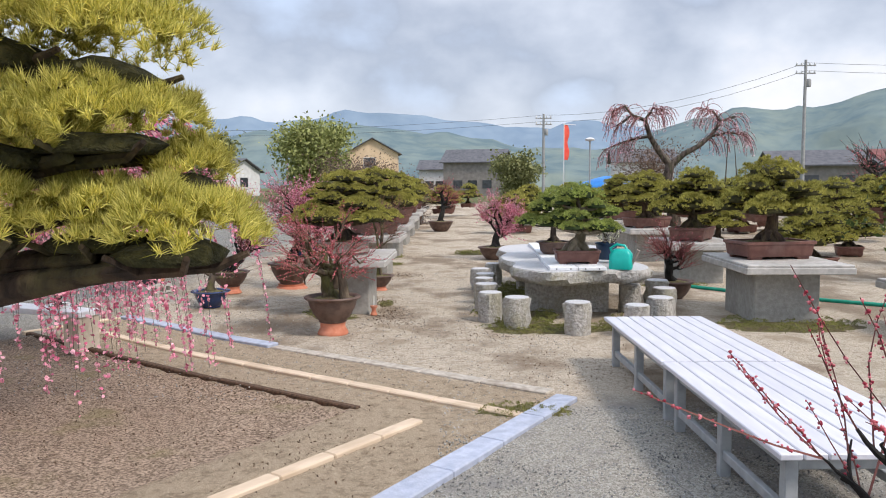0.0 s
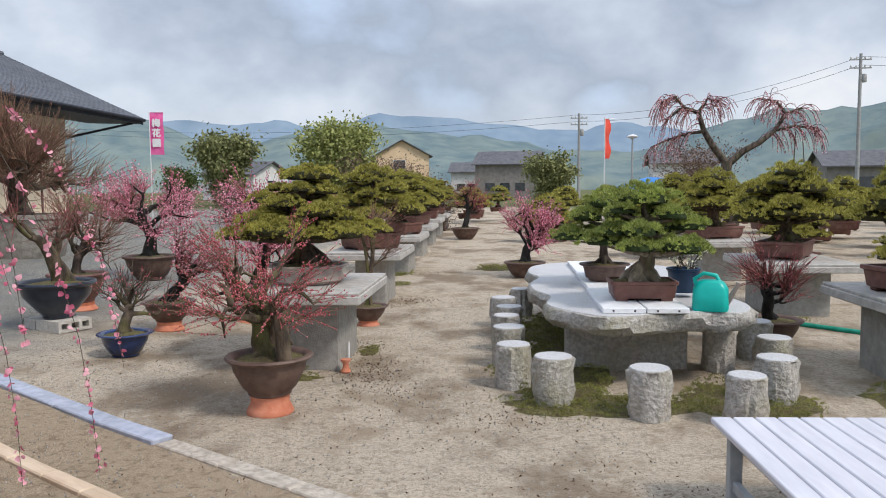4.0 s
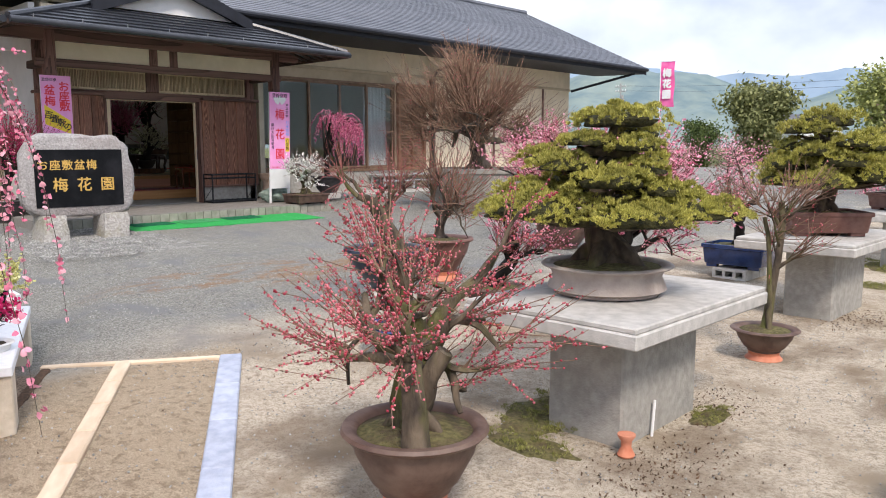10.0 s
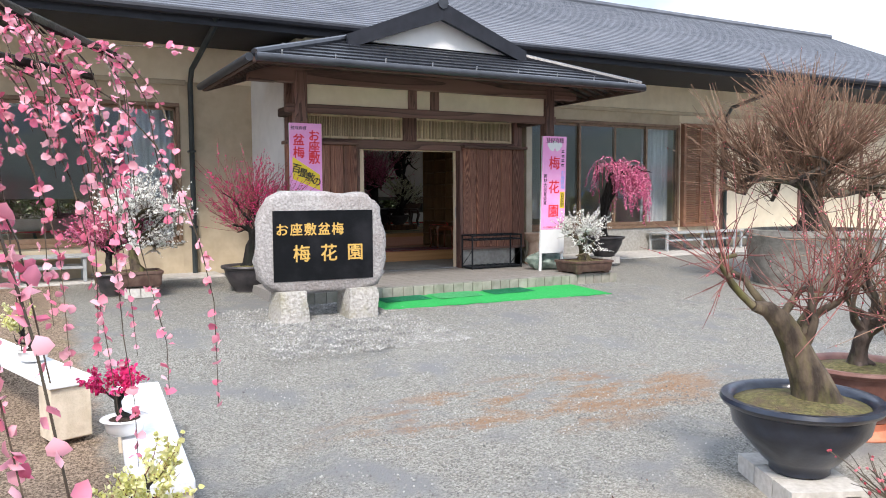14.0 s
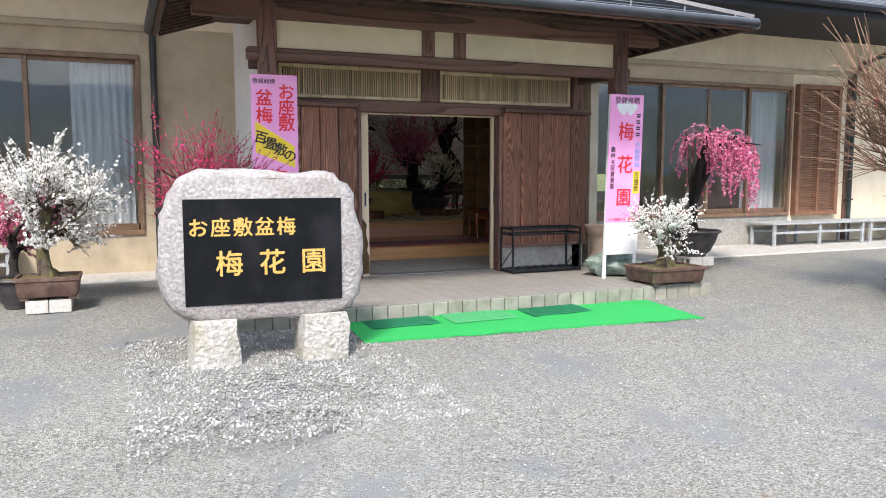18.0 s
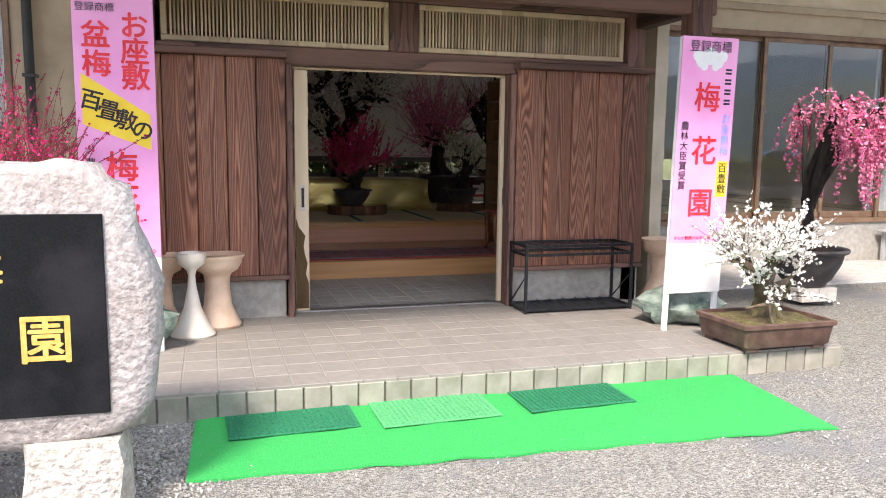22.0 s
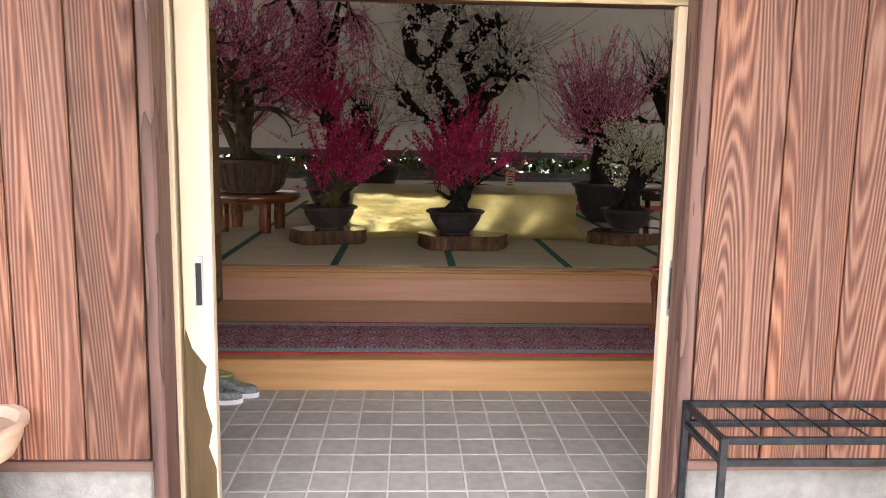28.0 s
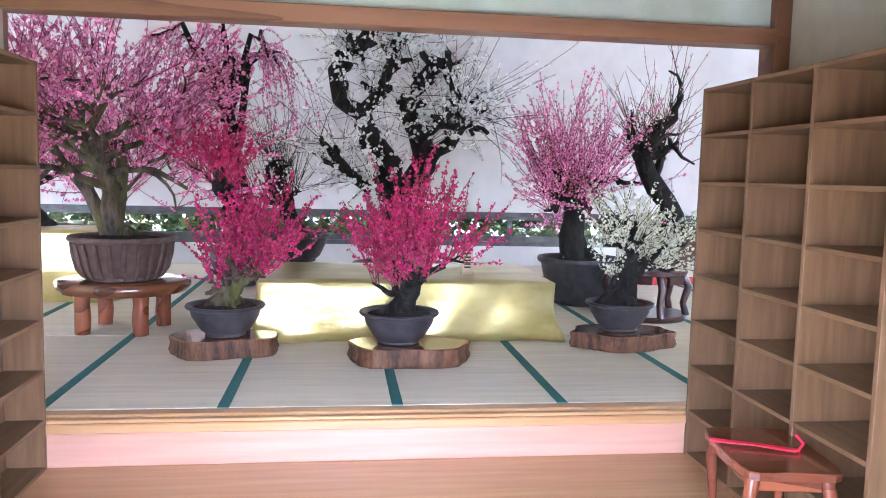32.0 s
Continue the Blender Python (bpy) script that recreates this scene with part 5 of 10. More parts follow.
def pine_thing(parent, seed, height, spread, trunk_r, tiers, needle_mat="needle_olive", core_mat="shade_core", needle=0.055, gap=0.045, lean=0.15, per=16, width=0.0042,
               first=0.35, top_share=0.42, wide_first=1.0, bark="bark_pine", flat=1.0):
    """A clipped pine: a curved trunk, short limbs and flat clouds of needles in tiers."""
    rng = np.random.default_rng(seed)
    wood = Geo()
    trunk, p = [], Vector((0, 0, -0.03))
    for i in range(9):
        t = i / 8
        trunk.append(Vector((lean * height * (math.sin(t * 4.0) * 0.5 + t * 0.25), lean * height * 0.4 * math.sin(t * 3 + 1) - lean * height * 0.33, -0.03 + t * height * 0.92)))
    off = Vector((trunk[0].x, trunk[0].y, 0))
    trunk = [q - off for q in trunk]
    rad = [trunk_r * (1 - 0.82 * i / 8) for i in range(9)]
    rad[0] = trunk_r * 1.55
    wood.tube(trunk, rad, 10)
    for k in range(5):
        a = k * 1.26 + rng.uniform(0, 0.5)
        wood.tube([(0, 0, trunk_r * 1.2), (math.cos(a) * trunk_r * 1.3, math.sin(a) * trunk_r * 1.3, trunk_r * 0.35), (math.cos(a) * trunk_r * 2.2, math.sin(a) * trunk_r * 2.2, -0.03)],
                  [trunk_r * 0.7, trunk_r * 0.55, trunk_r * 0.2], 6)
    pads, boughs = [], []
    for i in range(tiers):
        t = first + (1 - first) * i / max(tiers - 1, 1)
        c, _ = sample(trunk, min(t, 0.999))
        ring = 1 if i == tiers - 1 else (4 if i >= tiers - 2 else (5 if i else 6))
        share = 1 - (1 - top_share) * (i / max(tiers - 1, 1))
        reach = spread * 0.5 * share * (wide_first if i == 0 else 1.0)
        for k in range(ring):
            a = i * 1.9 + k * 2 * math.pi / ring + rng.uniform(-0.35, 0.35)
            if ring == 1:
                q, rx, ry = c - Vector((0, 0, height * 0.05)), reach * 0.9, reach * 0.85
            else:
                dist = reach * rng.uniform(0.5, 0.74)
                q = c + Vector((math.cos(a) * dist, math.sin(a) * dist, rng.uniform(-0.06, 0.05) * height))
                rx, ry = reach * rng.uniform(0.34, 0.45), reach * rng.uniform(0.30, 0.42)
                j = c + Vector((0, 0, -0.05 * height))
                mid_p = j.lerp(q, 0.5) + Vector((0, 0, -0.02 * height))
                g = Geo()
                g.tube([j, mid_p, q - Vector((0, 0, 0.01))], [trunk_r * 0.38, trunk_r * 0.26, trunk_r * 0.1], 6)
                boughs.append(g)
            rz = min(rx, ry) * rng.uniform(0.62, 0.82) * flat
            pads.append((q, rx, ry, rz, a, seed * 31 + i * 7 + k))
    part("trunk", wood, bark, parent, smooth=60)
    for g in boughs:
        part("limb", g, bark, parent, smooth=60)
    for q, rx, ry, rz, a, s in pads:
        m = Matrix.Translation(q) @ Matrix.Rotation(a, 4, "Z")
        fol = part("needle_cloud", pad_mesh("needle_cloud", s, rx, ry, rz, needle, gap, width, per), needle_mat, parent, m=m)
        # filler core under the needles, shade painted into its colour
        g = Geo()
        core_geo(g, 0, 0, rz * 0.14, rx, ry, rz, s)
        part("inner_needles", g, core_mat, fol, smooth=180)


# ---- pots ----
def bowl_pot(parent, r, h, material="pot_brown", foot=0.55, lip=0.03, soil=True, moss=False, z=0.0, belly=0.12):
    """A round pot with rolled rim, foot ring and earth in it. Returns the earth's height."""
    g = Geo()
    t = 0.025 + r * 0.03
    prof = [(r * foot * 0.9, z), (r * foot, z + h * 0.03), (r * foot, z + h * 0.1), (r * (foot + 0.12), z + h * 0.2), (r * (0.86 + belly * 0.3), z + h * 0.62), (r * 0.95, z + h * 0.86),
            (r + lip * 0.6, z + h * 0.9), (r + lip, z + h * 0.95), (r + lip * 0.7, z + h), (r - t * 0.3, z + h), (r - t, z + h * 0.95), (r - t * 1.4, z + h * 0.8)]
    g.lathe(prof, 32)
    part("pot", g, material, parent, smooth=50)
    top = z + h * 0.9
    if soil:
        s = Geo()
        rr = r - t * 1.05
        s.lathe([(rr, top - h * 0.08), (rr, top), (rr * 0.7, top + r * 0.05), (rr * 0.35, top + r * 0.10), (rr * 0.05, top + r * 0.11)], 24, wob=0.02)
        part("soil", s, "moss" if moss else "soil", parent, smooth=180)
    return top + r * 0.06


def tray_ring(hx, hy, z, c, n=4):
    pts = []
    for sx, sy, a0 in ((1, 1, 0), (-1, 1, 90), (-1, -1, 180), (1, -1, 270)):
        for i in range(n + 1):
            a = radians(a0 + 90 * i / n)
            pts.append((sx * (hx - c) + c * math.cos(a), sy * (hy - c) + c * math.sin(a), z))
    return pts


def tray_pot(parent, hx, hy, h, material="pot_red", z=0.0, corner=0.03, moss=True):
    """A rectangular tray pot with cut feet, lip and earth. Returns the earth's height."""
    g = Geo()
    f = h * 0.14
    g.loft([tray_ring(hx * 0.9, hy * 0.9, z + f, corner), tray_ring(hx * 0.93, hy * 0.93, z + f + h * 0.05, corner), tray_ring(hx * 0.98, hy * 0.98, z + h * 0.8, corner),
            tray_ring(hx * 1.03, hy * 1.03, z + h * 0.84, corner), tray_ring(hx * 1.03, hy * 1.03, z + h * 0.98, corner), tray_ring(hx * 1.01, hy * 1.01, z + h, corner),
            tray_ring(hx * 0.94, hy * 0.94, z + h, corner), tray_ring(hx * 0.93, hy * 0.93, z + h * 0.8, corner)])
    part("pot", g, material, parent, smooth=40)
    for sx in (-1, 1):
        for sy in (-1, 1):
            q = Geo()
            q.box(sx * hx * 0.86, sy * hy * 0.86, z, sx * hx * 0.5, sy * hy * 0.6, z + f + 0.004, 0.006)
            part("foot", q, material, parent)
    s = Geo()
    n = 8
    v = [(hx * 0.92 * (2 * i / n - 1), hy * 0.92 * (2 * j / n - 1), z + h * 0.88 + 0.03 * math.cos((i - n / 2) / n * 3) * math.cos((j - n / 2) / n * 3) + 0.006 * math.sin(i * 5 + j * 3)) for j in range(n + 1) for i in range(n + 1)]
    s.add(v, [(j * (n + 1) + i, j * (n + 1) + i + 1, (j + 1) * (n + 1) + i + 1, (j + 1) * (n + 1) + i) for j in range(n) for i in range(n)])
    part("soil", s, "moss" if moss else "soil", parent, smooth=180)
    return z + h * 0.9 + 0.02


def plant(parent, meshes, mats, z, rz=0.0):
    m = Matrix.Translation((0, 0, z)) @ Matrix.Rotation(rz, 4, "Z")
    for name, me, mt, kd in zip(("trunk", "twig_spray", "blossom_mass"), meshes, mats, ("", "stuff", "stuff")):
        part(name, me, mt, parent, m=m, kind=kd)
    for me in meshes[3] if len(meshes) > 3 else ():
        part("limb", me, mats[0], parent, m=m)


def stand(parent, r, h, material="terracotta"):
    g = Geo()
    g.lathe([(r * 0.98, 0), (r, h * 0.1), (r * 0.93, h * 0.3), (r * 0.8, h * 0.6), (r * 0.82, h * 0.9), (r * 0.84, h), (r * 0.5, h)], 24)
    part("pot_stand", g, material, parent, smooth=40)

# ---- ground, one sheet to the horizon ----
def spaced(lo, hi, fine_lo, fine_hi, step):
    out = list(np.arange(fine_lo, fine_hi + 1e-6, step))
    d = step
    a = fine_hi
    while a < hi:
        d *= 1.5
        a = min(a + d, hi)
        out.append(a)
    d, a = step, fine_lo
    while a > lo:
        d *= 1.5
        a = max(a - d, lo)
        out.insert(0, a)
    return out


def bed_depth(x, y):
    """The planting bed lies a little below the walk."""
    b1 = (x + 0.82) * -0.535 + (y - 5.34) * -0.845
    b2 = (x + 0.82) * -0.845 + (y - 5.34) * 0.535
    return -0.06 * max(0.0, min(1.0, b1 / 0.12)) * max(0.0, min(1.0, b2 / 0.12)) if b1 < 14 and x > -9 else 0.0


gxs, gys = spaced(-1500, 1500, -15, 6, 0.14), spaced(-1500, 2500, -2, 20, 0.14)
gverts = [(x, y, gz(x) + bed_depth(x, y) + (0.012 * noise.noise(Vector((x * 1.1, y * 1.1, 0))) + 0.006 * noise.noise(Vector((x * 4, y * 4, 2))) if abs(x) < 30 and abs(y) < 40 else 0)) for y in gys for x in gxs]
nx = len(gxs)
gfaces = [(j * nx + i, j * nx + i + 1, (j + 1) * nx + i + 1, (j + 1) * nx + i) for j in range(len(gys) - 1) for i in range(nx - 1)]
gm = np_mesh("ground", gverts, gfaces, True)
gm.materials.append(MT["ground"])
tagged(new("ground", gm), "sandy courtyard ground with gravel before the house and a brown bed", "ground", kind="structure")


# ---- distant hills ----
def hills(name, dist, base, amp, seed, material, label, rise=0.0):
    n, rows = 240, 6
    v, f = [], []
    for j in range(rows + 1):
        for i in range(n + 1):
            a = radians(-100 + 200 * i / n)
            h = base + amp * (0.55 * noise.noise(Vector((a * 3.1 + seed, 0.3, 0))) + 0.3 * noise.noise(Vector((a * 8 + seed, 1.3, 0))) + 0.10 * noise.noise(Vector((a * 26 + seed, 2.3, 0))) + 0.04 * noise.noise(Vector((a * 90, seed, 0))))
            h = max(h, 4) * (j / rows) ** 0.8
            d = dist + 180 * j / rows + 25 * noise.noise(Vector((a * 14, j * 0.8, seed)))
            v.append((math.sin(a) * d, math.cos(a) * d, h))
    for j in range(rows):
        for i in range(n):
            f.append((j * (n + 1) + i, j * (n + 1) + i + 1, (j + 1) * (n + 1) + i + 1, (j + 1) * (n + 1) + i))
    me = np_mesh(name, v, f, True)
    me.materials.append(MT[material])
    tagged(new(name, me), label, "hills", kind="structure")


# both ridges carry their haze in the base colour
hills("backdrop_hills", 620, 60, 70, 4.0, "hill", "wooded green hills beyond the village, thin haze in their colour")
hills("backdrop_far_hills", 1150, 124, 95, 9.0, "hill_far", "distant mountain ridge on the horizon, coloured blue for haze")


# ---- the long house ----
WX = -14.9   # face of the long front wall
FX = -13.05   # face of the entrance front


def wall_box(name, label, x0, y0, z0, x1, y1, z1, material="plaster"):
    g = Geo()
    g.box(x0, y0, z0, x1, y1, z1)
    return structure(name, g, material, label, "wall")


# front wall in pieces round its openings: window_1 y 5.6..9.47, entrance 10.75..14.85, window_2 16.0..20.35
wall_box("wall_front_south", "cream plaster front wall of the long house", WX - 0.2, -8.0, 0.3, WX, 5.6, 3.5)
wall_box("wall_front_pier", "cream plaster wall beside the entrance", WX - 0.2, 9.5, 0.3, WX, 10.75, 3.5, "plaster_dark")
wall_box("wall_front_middle", "cream plaster wall between entrance and window", WX - 0.2, 14.85, 0.3, WX, 16.0, 3.5)
wall_box("wall_front_north", "cream plaster front wall at the far end", WX - 0.2, 20.35, 0.3, WX, 28.5, 3.5)
wall_box("wall_sill_south", "low wall under the window", WX - 0.2, 5.6, 0.3, WX, 9.5, 0.93, "plaster_dark")
wall_box("wall_sill_north", "low concrete base under the window", WX - 0.2, 16.0, 0.3, WX, 20.35, 0.93, "concrete")
wall_box("wall_head_south", "taupe plaster band over the window", WX - 0.2, 5.6, 3.16, WX, 9.5, 3.5, "plaster_dark")
wall_box("wall_head_north", "taupe plaster band over the window", WX - 0.2, 16.0, 3.22, WX, 20.35, 3.5, "plaster_dark")
wall_box("wall_upper", "cream plaster upper wall under the eave", WX - 0.2, -8.0, 3.5, WX + 0.03, 28.5, 4.9)
g = Geo()
g.add([(x, y, z) for y in (28.3, 28.5) for x, z in ((WX - 0.2, 0.3), (WX - 0.2, 5.0), (-18.2, 6.42), (-23.2, 4.4), (-23.2, 0.3))],
      [(0, 1, 2, 3, 4), (9, 8, 7, 6, 5), (0, 5, 6, 1), (1, 6, 7, 2), (2, 7, 8, 3), (3, 8, 9, 4), (4, 9, 5, 0)])
structure("wall_end", g, "plaster", "plaster gable wall at the end of the house", "wall")
wall_box("wall_back", "back wall of the house", -23.2, -8.0, 1.64, -23.0, 28.3, 4.4, "plaster_white")
wall_box("wall_back_low", "low back wall under the ground windows", -23.2, -8.0, 0.3, -23.0, 28.3, 1.16, "plaster_white")
wall_box("wall_south_end", "end wall of the house", -23.2, -8.2, 0.3, WX, -8.0, 4.6)
for y in (15.3, 21.72, 24.5, 27.0):
    g = Geo()
    g.box(WX, y - 0.04, 0.4, WX + 0.04, y + 0.04, 3.5, 0.006)
    structure("trim", g, "beam_z", "dark timber batten on the wall", "trim")
g = Geo()
g.box(WX + 0.03, -8, 3.44, WX + 0.07, 9.6, 3.52, 0.008).box(WX + 0.03, 15.4, 3.44, WX + 0.07, 28.5, 3.52, 0.008)
structure("trim_band", g, "plaster_dark", "taupe moulding along the front wall", "trim")

# roof: one straight pitch each way, laid in courses
EX, EZ, RX, RZ = -12.9, 4.2, -18.2, 6.62
g = Geo()
N = 38
for i in range(N):
    t0, t1 = i / N, (i + 1.12) / N
    xa, za, xb, zb = EX + (RX - EX) * t0, EZ + (RZ - EZ) * t0, EX + (RX - EX) * t1, EZ + (RZ - EZ) * t1
    g.add([(xa, -9, za + 0.03), (xa, 30.2, za + 0.03), (xb, 30.2, zb + 0.012), (xb, -9, zb + 0.012), (xa, -9, za), (xa, 30.2, za), (xb, 30.2, zb), (xb, -9, zb)],
          [(0, 1, 2, 3), (4, 7, 6, 5), (0, 4, 5, 1), (1, 5, 6, 2), (2, 6, 7, 3), (3, 7, 4, 0)])
roof = structure("roof", g, "rooftile", "long grey slate roof laid in fine courses", "roof")
g = Geo()
g.add([(RX, -9, RZ), (RX, 30.2, RZ), (-24.5, 30.2, 4.1), (-24.5, -9, 4.1), (RX, -9, RZ - .06), (RX, 30.2, RZ - .06), (-24.5, 30.2, 4.04), (-24.5, -9, 4.04)], [(0, 3, 2, 1), (4, 5, 6, 7), (0, 1, 5, 4), (2, 3, 7, 6), (1, 2, 6, 5), (0, 4, 7, 3)])
part("roof_back", g, "rooftile", roof)
g = Geo()
g.tube([(RX, -9, RZ + 0.03), (RX, 30.25, RZ + 0.03)], 0.10, 8)
part("ridge_cap", g, "rooftile", roof)
g = Geo()
g.box(EX - 0.05, -9, EZ - 0.20, EX + 0.0, 30.2, EZ + 0.012, 0.01)
part("fascia", g, "dark_trim", roof)
g = Geo()
g.tube([(EX + 0.07, -9, EZ - 0.06), (EX + 0.07, 30.15, EZ - 0.06)], 0.055, 8)
part("gutter", g, "dark_trim", roof)
g = Geo()
g.add([(EX, -9, EZ - 0.2), (EX, 30.1, EZ - 0.2), (WX, 30.1, EZ - 0.14), (WX, -9, EZ - 0.14), (EX, -9, EZ - 0.16), (EX, 30.1, EZ - 0.16), (WX, 30.1, EZ - 0.10), (WX, -9, EZ - 0.10)],
      [(0, 1, 2, 3), (4, 7, 6, 5), (0, 4, 5, 1), (1, 5, 6, 2), (2, 6, 7, 3), (3, 7, 4, 0)])
part("soffit", g, "dark_trim", roof)
g = Geo()
g.add([(EX - .02, 30.16, EZ - 0.22), (EX - .02, 30.22, EZ - 0.22), (EX - .02, 30.22, EZ + .02), (EX - .02, 30.16, EZ + .02), (RX, 30.16, RZ - 0.24), (RX, 30.22, RZ - 0.24), (RX, 30.22, RZ + .03), (RX, 30.16, RZ + .03)],
      [(0, 1, 2, 3), (4, 7, 6, 5), (0, 4, 5, 1), (1, 5, 6, 2), (2, 6, 7, 3), (3, 7, 4, 0)])
part("bargeboard", g, "dark_trim", roof)
g = Geo()
g.tube([(WX + 0.02, 28.6, 3.45), (EX - 0.1, 29.6, 4.0)], 0.04, 6)
part("eave_brace", g, "dark_trim", roof)

# concrete aprons along the wall
g = Geo()
g.box(-13.55, 15.32, 0.30, WX, 28.6, 0.44, 0.015)
structure("pavement_north", g, "slab", "pale concrete apron along the house front", "pavement")
g = Geo()
g.box(-14.2, -8, 0.30, WX, 10.0, 0.46, 0.015)
structure("pavement_south", g, "slab", "pale concrete apron along the house front", "pavement")
g = Geo()


def sliding_window(name, y0, y1, z0, z1, mullions, x, label, curtain=None, frame_mat="alu"):
    """A sliding window: frame all round, stiles between panes, panes in two tracks."""
    base = tagged(new(name), label, "window", kind="structure")
    for a, b, c, d in ((y0, y1, z1 - 0.06, z1), (y0, y1, z0, z0 + 0.06), (y0, y0 + 0.05, z0 + 0.06, z1 - 0.06), (y1 - 0.05, y1, z0 + 0.06, z1 - 0.06)):
        q = Geo()
        q.box(x - 0.13, a, c, x + 0.03, b, d, 0.006)
        part("window_frame", q, frame_mat, base)
    edges = [y0 + 0.05, *mullions, y1 - 0.05]
    for i, (a, b) in enumerate(zip(edges, edges[1:])):
        tx = x - 0.035 if i % 2 else x - 0.085
        q = Geo()
        for c in (a, b):
            q.box(tx - 0.015, c - 0.028, z0 + 0.06, tx + 0.015, c + 0.028, z1 - 0.06, 0.004)
        q.box(tx - 0.015, a, z0 + 0.06, tx + 0.015, b, z0 + 0.14, 0.004).box(tx - 0.015, a, z1 - 0.11, tx + 0.015, b, z1 - 0.06, 0.004)
        part("sash", q, "alu_grey" if frame_mat == "alu_grey" else "alu", base)
        q = Geo()
        q.box(tx - 0.003, a + 0.02, z0 + 0.12, tx + 0.003, b - 0.02, z1 - 0.09)
        pane = part("pane", q, "glass", base)
        pane.visible_shadow = False
    for c in curtain or ():
        n = 26
        q = Geo()
        v = []
        for j in range(2):
            for i in range(n + 1):
                v.append((x - 0.26 + 0.035 * math.sin(i * 1.7) + 0.01 * math.sin(i * 4.1 + j), c[0] + (c[1] - c[0]) * i / n, z0 + 0.06 if j == 0 else z1 - 0.06))
        v += [(a - 0.004, b, d) for a, b, d in v]
        k = n + 1
        fs = [(i, i + 1, k + i + 1, k + i) for i in range(n)] + [(2 * k + i, 3 * k + i, 3 * k + i + 1, 2 * k + i + 1) for i in range(n)]
        q.add(v, fs)
        part("curtain", q, "curtain", base, smooth=180)
    return base


sliding_window("window_1", 5.6, 9.5, 0.93, 3.16, [6.9, 8.23], WX, "wide sliding window with pale curtains in a bronze frame", [(8.7, 9.4)])
sliding_window("window_2", 16.0, 20.35, 0.93, 3.22, [17.55, 18.5, 19.4], WX, "wide sliding glass door with pale curtains in a bronze frame", [(19.45, 20.25)])

# shutter box beside the window
sb = thing("shutter_box", "brown louvred shutter box beside the sliding window", "shutter", m=Matrix.Translation((WX, 20.92, 0)))
g = Geo()
g.box(0.0, -0.52, 0.93, 0.12, -0.44, 3.26, 0.006).box(0.0, 0.44, 0.93, 0.12, 0.52, 3.26, 0.006).box(0.0, -0.44, 3.18, 0.12, 0.44, 3.26, 0.006).box(0.0, -0.44, 0.93, 0.12, 0.44, 1.0, 0.006).box(0.0, -0.02, 1.0, 0.125, 0.02, 3.18, 0.004)
part("shutter_frame", g, "shutter", sb)
lou = Geo()
lou.box(0.05, -0.435, -0.017, 0.095, -0.02, 0.010, 0.004, Matrix.Rotation(radians(0), 4, "Y"))
lme = to_mesh("louvre", lou)
lme.materials.append(MT["shutter"])
for i in range(52):
    for dy in (0, 0.455):
        o = new("louvre", lme)
        o.parent = sb
        o.matrix_basis = Matrix.Translation((0, dy, 1.02 + i * 0.0415))

# downpipes
for y, bend in ((9.66, 1), (21.75, 1)):
    g = Geo()
    g.tube([(EX + 0.02, y, 4.12), (EX - 0.1, y, 4.0), (WX + 0.25, y, 3.66), (WX + 0.10, y, 3.45), (WX + 0.10, y, 0.42)], 0.042, 10)
    d = thing("downpipe", "dark green rainwater downpipe on the house wall", "downpipe", "downpipes")
    part("pipe", g, "pipe", d, smooth=60)
    for z in (1.2, 2.4):
        q = Geo()
        q.box(WX, y - 0.055, z - 0.015, WX + 0.15, y + 0.055, z + 0.015, 0.004)
        part("bracket", q, "pipe", d)

# ---- entrance: porch slab, posts, plank panels, lattice, roof ----
PX0, PX1, PY0, PY1, PZ = -11.2, FX - 0.16, 9.95, 15.3, 0.49
g = Geo()
g.box(PX1, PY0, 0.2, PX0 - 0.012, PY1, PZ - 0.0035)
porch = structure("floor_porch", g, "grout", "porch floor of grey tiles with a tiled front edge", "floor")
g = Geo()
g.box(-16.3, 11.0, 0.2, PX1, 15.0, PZ - 0.0035)
hall = structure("floor_hall", g, "grout_in", "entrance hall floor of dark grey tiles with pale joints", "floor")

# posts and beams
for y in (10.6, 14.72):
    g = Geo()
    g.box(-12.31, y - 0.085, PZ, -12.14, y + 0.085, 3.36, 0.012)
    po = thing("porch_post", "dark weathered timber porch post on the tiled floor", "post", "porch posts")
    part("post", g, "beam_z", po)
for y in (10.74, 14.68):
    g = Geo()
    g.box(FX - 0.09, y - 0.08, 0.3, FX + 0.05, y + 0.08, 3.36, 0.01)
    structure("wall_post", g, "beam_z", "dark timber corner post of the entrance", "post")
g = Geo()
g.box(-12.28, 10.4, 2.81, -12.17, 14.86, 2.93, 0.012)
structure("trim_porch_beam", g, "beam_y", "dark timber beam between the porch posts", "beam")
g = Geo()
g.box(-12.29, 9.9, 3.20, -12.15, 15.25, 3.40, 0.012)
structure("trim_eave_beam", g, "beam_y", "dark timber eave beam of the porch", "beam")
for y in (12.29, 12.655):
    g = Geo()
    g.box(-12.27, y - 0.07, 2.93, -12.18, y + 0.07, 3.20, 0.008)
    structure("trim_strut", g, "beam_z", "short dark timber strut over the porch beam", "beam")
g = Geo()
g.box(-12.24, 10.68, 2.93, -12.21, 14.64, 3.20)
structure("wall_porch_panel", g, "plaster", "cream plaster panel above the porch beam", "wall")
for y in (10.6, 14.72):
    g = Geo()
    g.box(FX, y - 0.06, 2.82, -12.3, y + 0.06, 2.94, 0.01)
    structure("trim_tie", g, "beam_x", "timber tie beam from post to wall, darkened for porch shade", "beam")

